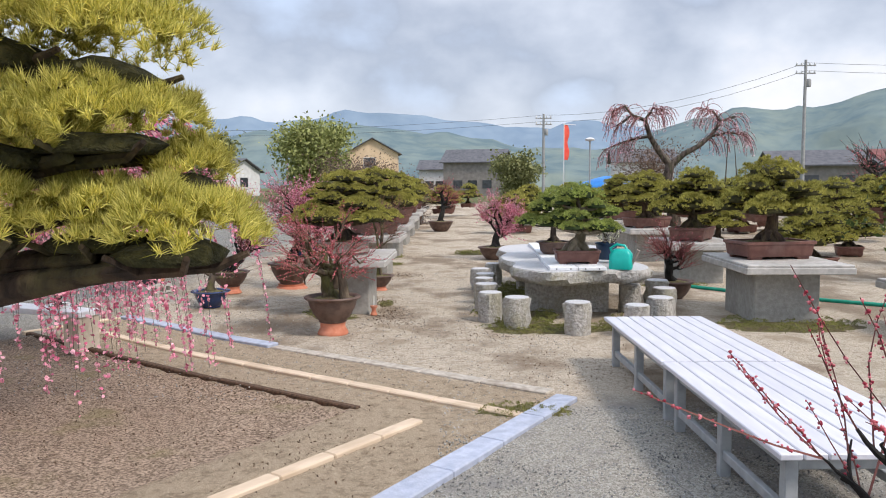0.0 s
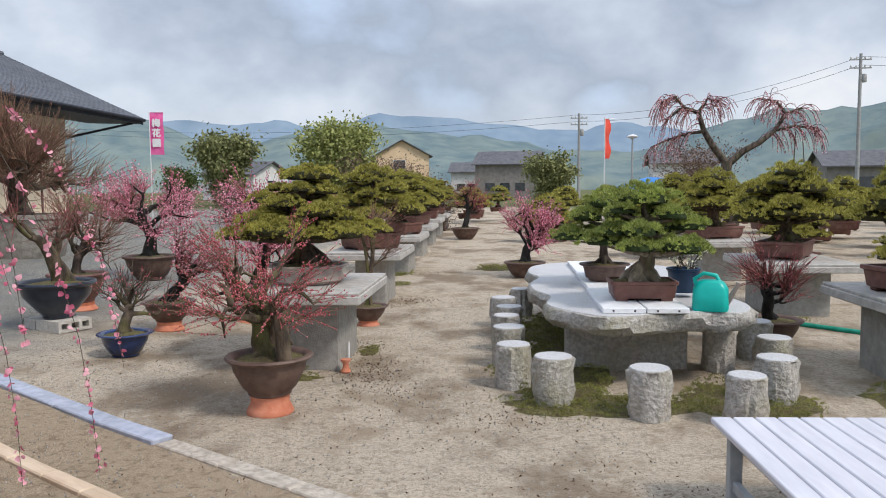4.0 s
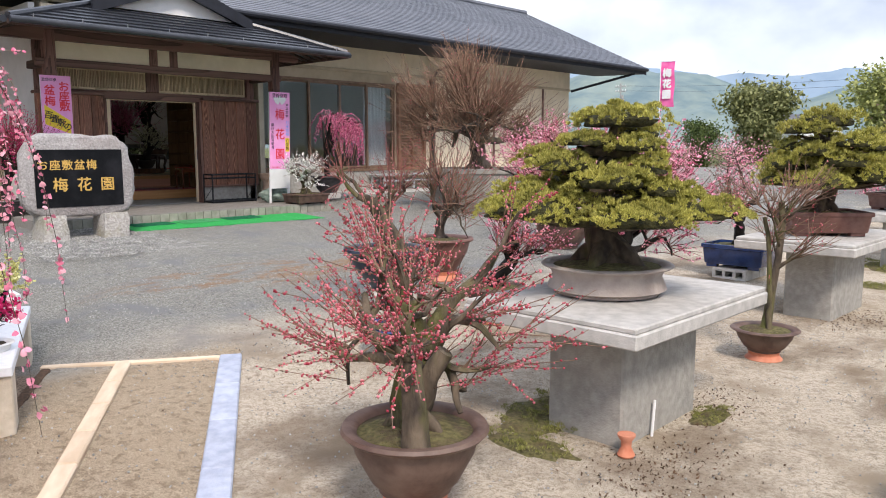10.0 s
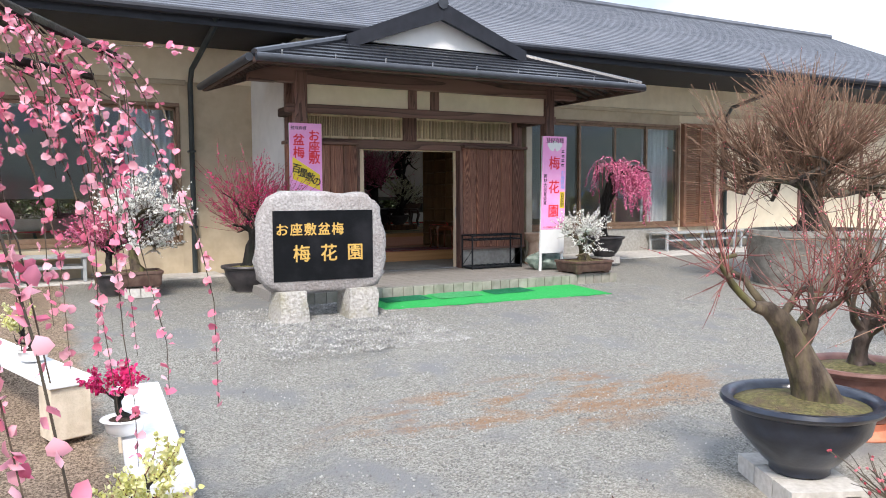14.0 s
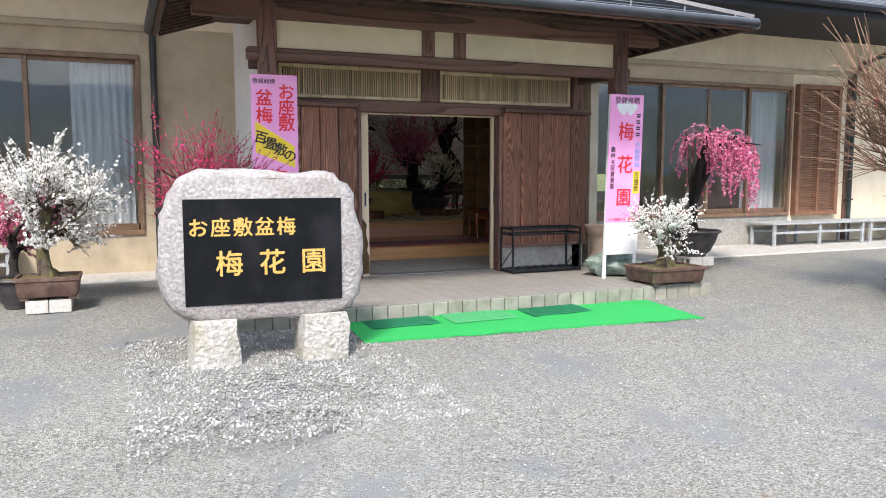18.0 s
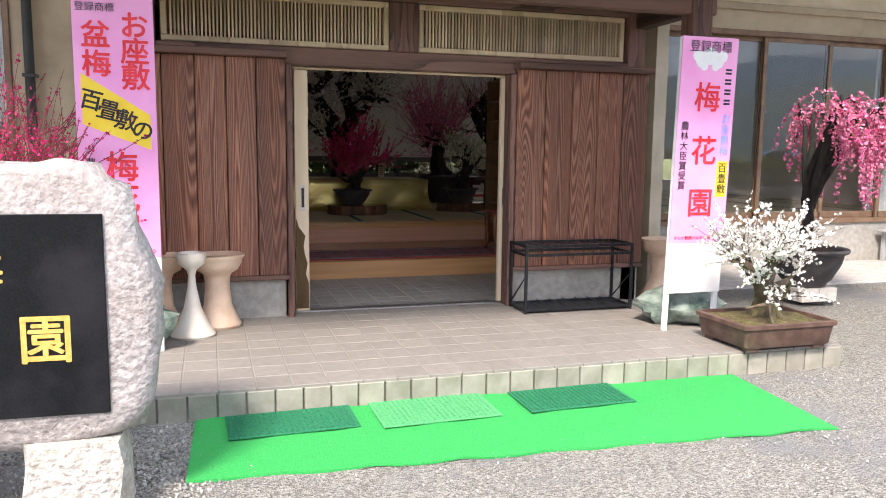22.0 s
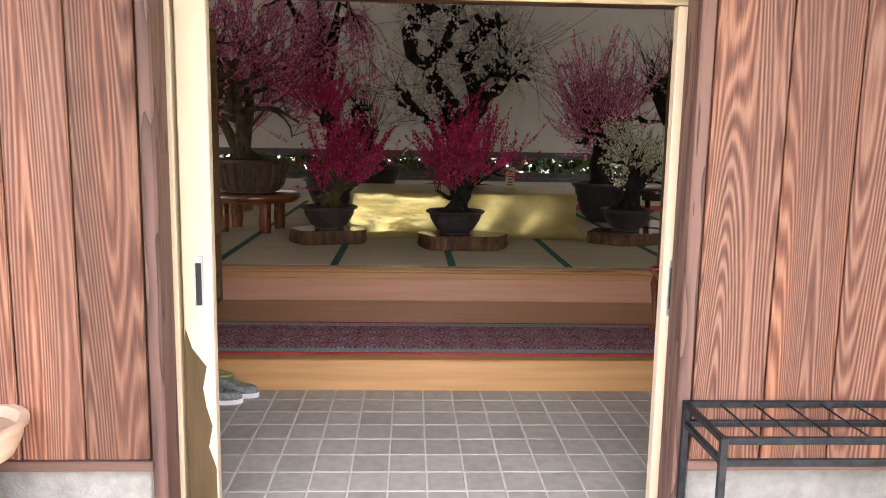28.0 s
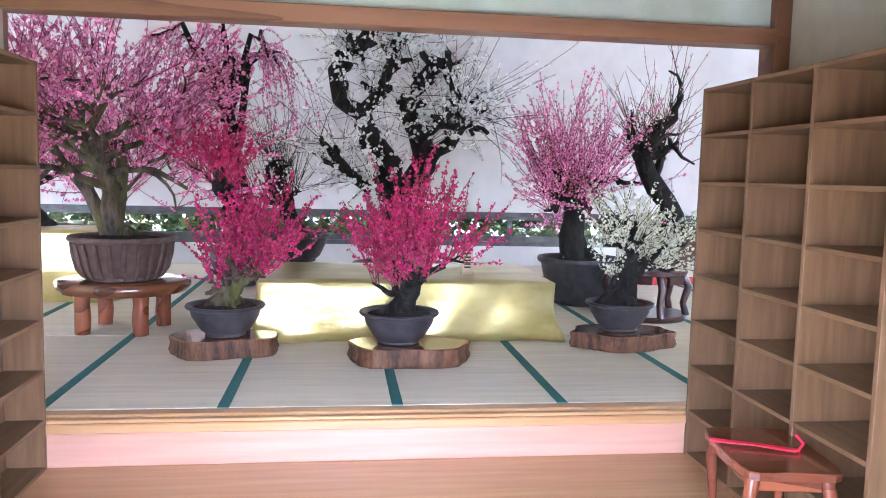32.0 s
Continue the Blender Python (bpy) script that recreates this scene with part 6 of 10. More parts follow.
# entrance front: lintel, transom lattice, plaster over it
g = Geo()
g.box(FX - 0.06, 10.82, 2.40, FX + 0.05, 14.60, 2.535, 0.008)
structure("trim_lintel", g, "beam_y", "dark timber lintel over the entrance doors", "lintel")
g = Geo()
g.box(FX - 0.06, 10.82, 2.91, FX + 0.05, 14.60, 3.06, 0.008)
structure("trim_upper_lintel", g, "beam_y", "dark timber beam over the lattice windows", "beam")
g = Geo()
g.box(FX - 0.06, 10.82, 3.06, FX + 0.02, 14.60, 3.9)
structure("wall_over_entrance", g, "plaster", "cream plaster above the lattice", "wall")
for y0, y1 in ((10.86, 12.52), (12.76, 14.56)):
    lt = thing("lattice_transom", "transom window of fine vertical pale wooden slats", "lattice", "transom lattices")
    for a, b, c, d in ((y0, y1, 2.54, 2.58), (y0, y1, 2.865, 2.905), (y0, y0 + 0.04, 2.58, 2.865), (y1 - 0.04, y1, 2.58, 2.865)):
        g = Geo()
        g.box(FX - 0.02, a, c, FX + 0.035, b, d, 0.005)
        part("lattice_frame", g, "lattice", lt)
    s = Geo()
    s.box(FX, -0.007, 2.58, FX + 0.02, 0.007, 2.865, 0.002)
    sm = to_mesh("slat", s)
    sm.materials.append(MT["lattice"])
    n = int((y1 - y0 - 0.08) / 0.0265)
    for i in range(1, n):
        o = new("slat", sm)
        o.parent = lt
        o.matrix_basis = Matrix.Translation((0, y0 + 0.04 + i * (y1 - y0 - 0.08) / n, 0))
    g = Geo()
    g.box(FX - 0.03, y0 + 0.03, 2.57, FX - 0.015, y1 - 0.03, 2.88)
    part("backing_panel", g, "beam_y", lt)
g = Geo()
g.box(FX - 0.05, 12.52, 2.535, FX + 0.055, 12.76, 2.91, 0.008)
structure("trim_centre_post", g, "beam_z", "dark timber post between the lattices", "post")

# plank panels either side of the doors, on concrete plinths
HX = FX - 0.15   # the plank housings stand a little back from the entrance posts
for y0, y1 in ((10.65, 11.722), (13.574, 14.78)):
    pn = thing("shutter_housing", "housing of weathered cedar planks beside the entrance doors", "shutter housing", "plank housings")
    n = 5
    edges = [y0 + (y1 - y0) * q for q in ((0, 0.19, 0.40, 0.60, 0.80, 1) if y0 < 12 else (0, 0.21, 0.41, 0.61, 0.80, 1))]
    for a, b in zip(edges, edges[1:]):
        g = Geo()
        g.box(HX + 0.06, -(b - a) / 2 + 0.003, 0.0, HX + 0.245, (b - a) / 2 - 0.003, 1.62, 0.006)
        part("plank", g, "plank", pn, m=Matrix.Translation((0, (a + b) / 2, 0.82)))
    g = Geo()
    g.box(HX - 0.02, y0 - 0.015, 2.44, HX + 0.33, y1 + 0.012, 2.49, 0.008)
    part("cap_board", g, "beam_y", pn)
    g = Geo()
    g.box(HX + 0.05, y0 - 0.01, 0.785, HX + 0.255, y1 + 0.01, 0.82, 0.005)
    part("sill_board", g, "beam_y", pn)
    g = Geo()
    g.box(HX - 0.06, y0 + 0.01, 0.47, HX + 0.20, y1 - 0.01, 0.785, 0.008)
    structure("wall_plinth", g, "concrete", "grey concrete plinth under the plank panel", "plinth")
for y in (11.75, 13.548):
    g = Geo()
    g.box(FX - 0.06, y - 0.024, 0.47, FX + 0.092, y + 0.024, 2.40, 0.008)
    structure("door_jamb", g, "beam_z", "dark weathered timber door jamb", "jamb")

# sliding doors, drawn back: pale leaf edges with steel pulls
for name, y0, y1, py in (("door_1", 11.80, 11.905, 11.858), ("door_2", 13.50, 13.577, 13.534)):
    g = Geo()
    g.box(FX - 0.12, y0, PZ + 0.012, FX - 0.07, y1, 2.38, 0.004)
    dr = structure(name, g, "door_pale", "cream sliding entrance door pushed open with worn paint", "door")
    g = Geo()
    g.box(FX - 0.07, py - 0.016, 1.30, FX - 0.064, py + 0.016, 1.50, 0.003)
    hd = part("door_pull", g, "steel", dr, "recessed steel finger pull")
    g = Geo()
    g.box(FX - 0.065, py - 0.010, 1.325, FX - 0.0615, py + 0.010, 1.475, 0.002)
    part("pull_recess", g, "black_tray", hd)
g = Geo()
worn = [(11.765, 0.52), (11.865, 0.52), (11.865, 0.72), (11.84, 0.8), (11.855, 0.88), (11.835, 0.95), (11.825, 1.02), (11.84, 1.1), (11.79, 1.17), (11.77, 1.24), (11.765, 1.18)]
g.add([(FX - 0.0685, y + 0.036, z) for y, z in worn] + [(FX - 0.0705, y + 0.036, z) for y, z in worn], [tuple(range(11)), tuple(range(21, 10, -1))] + [(i, i + 11, (i + 1) % 11 + 11, (i + 1) % 11) for i in range(11)])
part("bare_patch", g, "door_bare", bpy.data.objects["door_1"], "peeled brown patch")
for y0, y1 in ((11.755, 11.787), (13.58, 13.612)):
    g = Geo()
    g.box(FX - 0.13, y0, PZ, FX - 0.062, y1, 2.38, 0.004)
    structure("door_frame", g, "door_pale", "cream door frame", "frame")
g = Geo()
g.box(FX - 0.15, 11.79, PZ - 0.01, FX - 0.06, 13.578, PZ + 0.012, 0.004)
structure("trim_threshold", g, "steel", "metal door track in the threshold", "threshold")
g = Geo()
g.box(FX - 0.088, 11.79, 2.382, FX - 0.063, 13.578, 2.40, 0.004)
g.box(FX - 0.125, 11.79, 2.39, FX - 0.118, 13.578, 2.40)
structure("trim_head_track", g, "door_pale", "cream door track under the entrance lintel", "track")

# entrance side walls back to the long wall
for y, nm in ((10.69, "wall_entrance_south"), (14.68, "wall_entrance_north")):
    wall_box(nm, "plaster side wall of the entrance", WX, y - 0.04, 0.3, FX - 0.07, y + 0.06, 3.9, "plaster_gable" if y < 12 else "plaster")

# porch roof: hipped skirt with a gable above it
pr = tagged(new("roof_porch"), "dark porch roof with hipped eaves and a white gable", "roof", kind="structure")
CY, HW, SL, FXE, ZE, GX = 12.53, 2.9, 0.31, -10.85, 3.27, -11.95
sk = 1.56
RZP = ZE + sk * SL + (HW - sk) * 0.39


def roof_course(g, a, b, c, d, n, lift=0.035):
    """Courses between the lower edge a-b and the upper edge d-c."""
    a, b, c, d = map(Vector, (a, b, c, d))
    nrm = (b - a).cross(d - a).normalized()
    if nrm.z < 0:
        nrm = -nrm
    for i in range(n):
        t0, t1 = i / n, min(1.0, (i + 1.1) / n)
        p = [a.lerp(d, t0), b.lerp(c, t0), b.lerp(c, t1), a.lerp(d, t1)]
        top = [p[0] + nrm * lift, p[1] + nrm * lift, p[2] + nrm * lift * 0.35, p[3] + nrm * lift * 0.35]
        g.add(p + top, [(3, 2, 1, 0), (4, 5, 6, 7), (0, 1, 5, 4), (1, 2, 6, 5), (2, 3, 7, 6), (3, 0, 4, 7)])


g = Geo()
roof_course(g, (FXE, CY - HW, ZE), (FXE, CY + HW, ZE), (GX, CY + HW - sk, ZE + sk * SL), (GX, CY - HW + sk, ZE + sk * SL), 7)
part("front_slope", g, "roof_metal", pr)
for s in (-1, 1):
    g = Geo()
    roof_course(g, (FXE, CY + s * HW, ZE), (-13.6, CY + s * HW, ZE), (-13.6, CY + s * (HW - sk), ZE + sk * SL), (GX, CY + s * (HW - sk), ZE + sk * SL), 7)
    part("side_slope", g, "roof_metal", pr)
    g = Geo()
    roof_course(g, (GX + 0.22, CY + s * (HW - sk + 0.05), ZE + sk * SL + 0.03), (-13.9, CY + s * (HW - sk + 0.05), ZE + sk * SL + 0.03), (-13.9, CY, RZP + 0.06), (GX + 0.22, CY, RZP + 0.06), 7)
    part("gable_slope", g, "roof_metal", pr)
    g = Geo()
    a, b = Vector((GX + 0.18, CY + s * (HW - sk + 0.08), ZE + sk * SL + 0.03)), Vector((GX + 0.18, CY, RZP + 0.06))
    g.add([a + Vector((0, 0, -0.16)), a + Vector((0, 0, 0.03)), b + Vector((0, 0, 0.05)), b + Vector((0, 0, -0.20)), a + Vector((0.07, 0, -0.16)), a + Vector((0.07, 0, 0.03)), b + Vector((0.07, 0, 0.05)), b + Vector((0.07, 0, -0.20))],
          [(0, 1, 2, 3), (7, 6, 5, 4), (0, 4, 5, 1), (1, 5, 6, 2), (2, 6, 7, 3), (3, 7, 4, 0)])
    part("bargeboard", g, "dark_trim", pr)
    g = Geo()
    g.tube([(FXE, CY + s * HW, ZE + 0.04), (GX, CY + s * (HW - sk), ZE + sk * SL + 0.05)], 0.05, 8)
    part("hip_cap", g, "roof_metal", pr)
g = Geo()
g.tube([(GX + 0.27, CY, RZP + 0.09), (-13.9, CY, RZP + 0.09)], 0.085, 8)
part("ridge_cap", g, "roof_metal", pr)
g = Geo()
g.add([(GX, CY - HW + sk + 0.12, ZE + sk * SL + 0.02), (GX, CY + HW - sk - 0.12, ZE + sk * SL + 0.02), (GX, CY, RZP - 0.02), (GX + 0.05, CY - HW + sk + 0.12, ZE + sk * SL + 0.02), (GX + 0.05, CY + HW - sk - 0.12, ZE + sk * SL + 0.02), (GX + 0.05, CY, RZP - 0.02)],
      [(0, 2, 1), (3, 4, 5), (0, 1, 4, 3), (1, 2, 5, 4), (2, 0, 3, 5)])
part("gable_panel", g, "plaster_gable", pr, "white plastered gable")
g = Geo()
g.box(FXE - 0.05, CY - HW + 0.03, ZE - 0.07, FXE + 0.0, CY + HW - 0.03, ZE - 0.002, 0.008)
part("front_fascia", g, "beam_y", pr)
g = Geo()
g.tube([(FXE + 0.06, CY - HW, ZE - 0.01), (FXE + 0.06, CY + HW, ZE - 0.01)], 0.05, 8)
part("front_gutter", g, "roof_metal", pr, smooth=60)
for s in (-1, 1):
    g = Geo()
    g.tube([(FXE, CY + s * (HW + 0.06), ZE - 0.01), (-13.6, CY + s * (HW + 0.06), ZE - 0.01)], 0.05, 8)
    part("side_gutter", g, "roof_metal", pr, smooth=60)
    g = Geo()
    g.box(FXE, CY + s * HW - 0.025, ZE - 0.07, -13.6, CY + s * HW + 0.025, ZE - 0.002, 0.008)
    part("side_fascia", g, "beam_x", pr)
# rafters and ceiling use beam_x, with the roof's shade in its colour
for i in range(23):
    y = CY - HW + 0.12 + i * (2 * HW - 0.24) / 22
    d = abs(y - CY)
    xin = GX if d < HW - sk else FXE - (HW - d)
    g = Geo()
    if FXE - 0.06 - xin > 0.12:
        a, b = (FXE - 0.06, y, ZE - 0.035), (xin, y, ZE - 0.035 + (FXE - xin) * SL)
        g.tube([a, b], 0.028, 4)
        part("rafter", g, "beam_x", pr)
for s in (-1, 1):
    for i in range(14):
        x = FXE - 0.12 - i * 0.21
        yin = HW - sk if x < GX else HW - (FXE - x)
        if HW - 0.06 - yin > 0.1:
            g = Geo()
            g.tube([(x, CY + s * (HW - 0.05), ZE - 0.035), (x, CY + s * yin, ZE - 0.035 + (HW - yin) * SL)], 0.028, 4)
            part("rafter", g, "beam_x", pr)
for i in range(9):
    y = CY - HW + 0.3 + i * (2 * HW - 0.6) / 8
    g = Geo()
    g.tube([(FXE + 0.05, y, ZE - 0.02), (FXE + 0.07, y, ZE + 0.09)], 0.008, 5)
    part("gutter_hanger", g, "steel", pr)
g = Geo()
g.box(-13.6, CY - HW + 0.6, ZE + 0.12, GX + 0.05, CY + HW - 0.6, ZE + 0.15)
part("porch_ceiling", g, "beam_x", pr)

# ---- inside: hall walls, steps, tatami room ----
SX0, SX1 = -14.66, -16.18
g = Geo()
g.box(-16.34, 11.02, PZ - 0.2, SX0 + 0.02, 14.98, 0.665, 0.008)
structure("floor_step", g, "step", "wide polished wooden step up from the tiled hall", "step")
g = Geo()
g.box(-16.34, 11.02, 0.665, SX1, 14.98, 0.84, 0.004)
structure("trim_riser", g, "riser", "pinkish wooden riser under the tatami room", "riser")
g = Geo()
g.box(-16.36, 11.02, 0.84, SX1 + 0.03, 14.98, 0.89, 0.006).box(-16.34, 11.02, 0.89, SX1 - 0.06, 14.98, 0.912, 0.004).box(SX1 - 0.03, 11.02, 0.89, SX1 + 0.01, 14.98, 0.906, 0.003)
structure("trim_sill", g, "step", "grooved wooden sill at the edge of the tatami room", "sill")
wall_box("wall_hall_south", "beige plaster wall of the entrance hall", -16.3, 10.88, 0.3, FX - 0.16, 11.0, 4.0, "plaster_beige")
wall_box("wall_hall_north", "beige plaster wall of the entrance hall", -16.3, 15.0, 0.3, FX - 0.16, 15.12, 4.0, "plaster_beige")
wall_box("wall_hall_front_s", "inner face of the entrance wall", FX - 0.19, 10.66, 0.47, FX - 0.15, 11.74, 2.44, "plaster_beige")
wall_box("wall_hall_front_n", "inner face of the entrance wall", FX - 0.19, 13.56, 0.47, FX - 0.15, 14.76, 2.44, "plaster_beige")
g = Geo()
g.box(-16.40, 10.5, 2.885, -16.24, 14.92, 2.975, 0.006)
structure("trim_kamoi", g, "kamoi", "brown grooved lintel between hall and tatami room", "lintel")
for y in (10.93, 14.96):
    g = Geo()
    g.box(-16.40, y - 0.055, 0.9, -16.25, y + 0.055, 3.6, 0.006)
    structure("trim_room_post", g, "kamoi", "brown wooden post at the tatami room", "post")
wall_box("wall_over_kamoi", "pale green plaster above the lintel", -16.36, 10.9, 2.975, -16.30, 15.1, 4.0, "plaster_green")
wall_box("wall_room_south", "plaster wall between hall and room", -16.36, 9.2, 0.9, -16.30, 10.88, 4.0, "plaster_beige")
wall_box("wall_room_north", "plaster wall between hall and room", -16.36, 15.01, 0.9, -16.30, 16.2, 4.0, "plaster_beige")
g = Geo()
g.box(-16.3, 11.0, 3.95, FX - 0.06, 15.0, 4.05)
structure("ceiling_hall", g, "plaster_beige", "plain hall ceiling", "ceiling")
g = Geo()
g.box(-23.0, -8.0, 4.3, -15.1, 28.3, 4.4)
structure("ceiling_room", g, "plaster_white", "plain white ceiling of the tatami room", "ceiling")
g = Geo()
g.box(-23.0, -8.0, 0.6, -15.1, 10.9, 0.88).box(-23.0, 15.1, 0.6, -15.1, 28.3, 0.88).box(-23.0, 10.9, 0.6, -16.36, 15.1, 0.88)
room_floor = structure("floor_room", g, "tatami", "floor of the large tatami room", "floor")
wall_box("wall_room_end_s", "yellowish side wall of the tatami room", -23.0, 3.9, 0.88, -15.1, 4.0, 4.3, "plaster_beige")
wall_box("wall_room_end_n", "white side wall of the tatami room", -23.0, 22.0, 0.88, -15.1, 22.1, 4.3, "plaster_white")
sliding_window("window_4", 8.0, 18.0, 1.16, 1.64, [9.4, 10.8, 12.2, 13.6, 15.0, 16.4], -23.02, "low strip of ground windows in the back wall", None, "alu_grey")

# ---- courtyard: concrete tables ----
def concrete_table(x0, y0, x1, y1, z, px0, py0, px1, py1, ground=0.03, label="concrete slab table on a square concrete pedestal"):
    tb = thing("concrete_table", label, "table", "concrete display tables", Matrix.Translation(((x0 + x1) / 2, (y0 + y1) / 2, ground)))
    cx, cy = (x0 + x1) / 2, (y0 + y1) / 2
    g = Geo()
    g.box(x0 - cx, y0 - cy, z - ground - 0.105, x1 - cx, y1 - cy, z - ground - 0.03, 0.008)
    g.box(x0 - cx + 0.012, y0 - cy + 0.012, z - ground - 0.032, x1 - cx - 0.012, y1 - cy - 0.012, z - ground, 0.008)
    part("tabletop", g, "slab", tb)
    g = Geo()
    g.box(px0 - cx, py0 - cy, -0.04, px1 - cx, py1 - cy, z - ground - 0.10, 0.012)
    part("pedestal", g, "concrete", tb)
    return tb


T_LEFT = [(-2.08, 9.05, -1.02, 10.56, 0.74), (-2.22, 12.86, -1.2, 14.45, 0.75), (-2.36, 16.5, -1.34, 18.2, 0.74), (-2.5, 20.2, -1.48, 22.0, 0.74), (-2.6, 24.0, -1.6, 25.7, 0.74), (-2.7, 27.8, -1.7, 29.5, 0.74), (-2.8, 31.6, -1.8, 33.3, 0.74)]
for x0, y0, x1, y1, z in T_LEFT:
    concrete_table(x0, y0, x1, y1, z, x0 + 0.36, y0 + 0.3, x1 - 0.24, y1 - 0.4)
T_RIGHT = [(2.98, 8.4, 4.15, 10.05, 0.72), (3.1, 12.0, 4.25, 13.6, 0.68), (3.2, 15.6, 4.3, 17.2, 0.70), (3.3, 19.4, 4.4, 21.0, 0.70)]
for x0, y0, x1, y1, z in T_RIGHT:
    concrete_table(x0, y0, x1, y1, z, x0 + 0.2, y0 + 0.3, x1 - 0.25, y1 - 0.35)


def pine_on(x, y, z, seed, height, spread, pot, trunk_r=0.09, tiers=5, rz=0.0, needle_mat="needle_olive", core_mat="shade_core", label="clipped olive-green bonsai pine in a clay pot", **kw):
    t = thing("bonsai_pine", label, "bonsai", "bonsai pines", Matrix.Translation((x, y, z)) @ Matrix.Rotation(radians(rz), 4, "Z"))
    if pot[0] == "tray":
        top = tray_pot(t, pot[1], pot[2], pot[3], pot[4])
    else:
        top = bowl_pot(t, pot[1], pot[2], pot[3], foot=pot[4] if len(pot) > 4 else 0.6, moss=True)
    before = set(t.children)
    pine_thing(t, seed, height, spread, trunk_r, tiers, needle_mat, core_mat, **kw)
    for o in set(t.children) - before:
        o.matrix_basis = Matrix.Translation((0, 0, top)) @ o.matrix_basis
    return t


pine_on(-1.62, 9.75, 0.742, 3, 0.90, 1.18, ("bowl", 0.34, 0.17, "pot_grey", 0.86), 0.10, 5, 200, lean=0.12, needle=0.019, gap=0.021, per=16, width=0.003, wide_first=1.22, first=0.36, top_share=0.52, flat=0.78, bark="bark_green", label="clipped olive-green bonsai pine in a round grey clay pot")
PINE_B = pine_on(-1.72, 13.6, 0.752, 8, 0.92, 1.5, ("tray", 0.36, 0.26, 0.22, "pot_red"), 0.08, 5, 40, lean=0.16, needle=0.034, gap=0.037, per=14, width=0.0046, label="clipped olive-green bonsai pine in a red-brown tray pot")
PINE_C = pine_on(-1.85, 17.3, 0.742, 12, 0.95, 1.6, ("tray", 0.40, 0.28, 0.22, "pot_red"), 0.09, 5, 150, lean=0.14, needle=0.038, gap=0.048, per=12, width=0.006, label="clipped olive-green bonsai pine in a red-brown tray pot")
for k, (x, y, s) in enumerate(((-2.0, 21.0, 1.0), (-2.1, 24.8, 1.05), (-2.2, 28.6, 1.0), (-2.3, 32.4, 1.05))):
    copy_thing((PINE_C, PINE_B)[k % 2], pose(x, y, 0.742, 0, 0, 70 + k * 110))
PINE_D = pine_on(3.55, 9.3, 0.722, 21, 0.86, 1.35, ("tray", 0.43, 0.28, 0.21, "pot_red"), 0.09, 4, 10, lean=0.08, first=0.5, top_share=0.6, needle=0.032, gap=0.034, per=14, width=0.0042, label="broad clipped pine bonsai in a red clay tray pot")
for k, (x, y, z, rz, src) in enumerate(((3.65, 12.85, 0.682, 60, PINE_C), (3.7, 16.4, 0.702, 200, PINE_D), (3.85, 20.2, 0.702, 20, PINE_B), (6.3, 14.5, 0.03, 120, PINE_C), (6.0, 19.0, 0.03, 30, PINE_D), (5.2, 23.5, 0.03, 210, PINE_C), (7.6, 11.0, 0.03, 290, PINE_D), (8.2, 17.0, 0.03, 70, PINE_B))):
    copy_thing(src, pose(x, y, z, 0, 0, rz))
# far pines, simpler in their needles
FAR_A = pine_on(1.2, 25.4, 0.1, 41, 0.95, 1.6, ("tray", 0.40, 0.28, 0.22, "pot_red"), 0.09, 4, 30, lean=0.14, needle=0.07, gap=0.095, per=9, width=0.013, label="clipped olive-green bonsai pine in a red-brown tray pot")
FAR_B = pine_on(8.6, 24.6, 0.1, 43, 0.9, 1.5, ("tray", 0.40, 0.28, 0.22, "pot_red"), 0.09, 3, 90, lean=0.1, needle=0.07, gap=0.095, per=9, width=0.013, first=0.45, top_share=0.6, label="broad clipped pine bonsai in a red clay tray pot")
# low pines on the ground east of the walk
for k in range(14):
    x, y = 1.6 + 2.2 * (k % 7) + 0.5 * math.sin(k * 2.7), 25.5 + 3.6 * (k // 7) + 0.8 * math.sin(k * 1.9)
    copy_thing((FAR_A, FAR_B)[k % 2], pose(x, y, 0.05 + 0.1 * (k % 3), 0, 0, k * 63))

# more pines on the east side, raised on their stands
for k in range(18):
    x, y = 4.8 + 2.3 * (k % 6) + 0.6 * math.sin(k * 1.7), 20.5 + 2.6 * (k // 6) + 0.7 * math.sin(k * 2.3)
    copy_thing((FAR_B, FAR_A)[k % 2], pose(x, y, 0.55 + 0.12 * math.sin(k * 2.9), 0, 0, k * 97))

# a rank of pines across the far end
k = 0
for y in (33.0, 36.5, 40.0):
    for x in np.arange(-8.0, 16.0, 2.1):
        k += 1
        if -1.4 < x < 0.4 and y < 38:
            continue
        copy_thing((FAR_A, FAR_B)[k % 2], pose(x + 0.6 * math.sin(k * 2.1), y + 0.7 * math.sin(k * 1.3), 0.35 + 0.12 * math.sin(k * 3.3), 0, 0, k * 77) )

# ---- stone table with round stone seats ----
st = thing("stone_table", "long stone table with a dressed top and rough mossy edges", "table", m=Matrix.Translation((1.2, 10.5, 0.03)))
outline = []
rs = np.random.default_rng(5)
for px, py in ((-0.74, 1.85), (-0.80, 1.2), (-0.70, 0.75), (-0.80, 0.25), (-0.80, -0.3), (-0.66, -0.75), (-0.72, -1.2), (-0.62, -1.5), (-0.30, -1.85), (0.1, -1.72), (0.45, -1.62), (0.8, -1.62), (0.95, -1.2), (0.88, -0.5), (0.98, 0.2), (0.9, 1.0), (0.95, 1.8), (0.55, 2.3), (0.0, 2.45), (-0.5, 2.25)):
    outline.append((px, py))


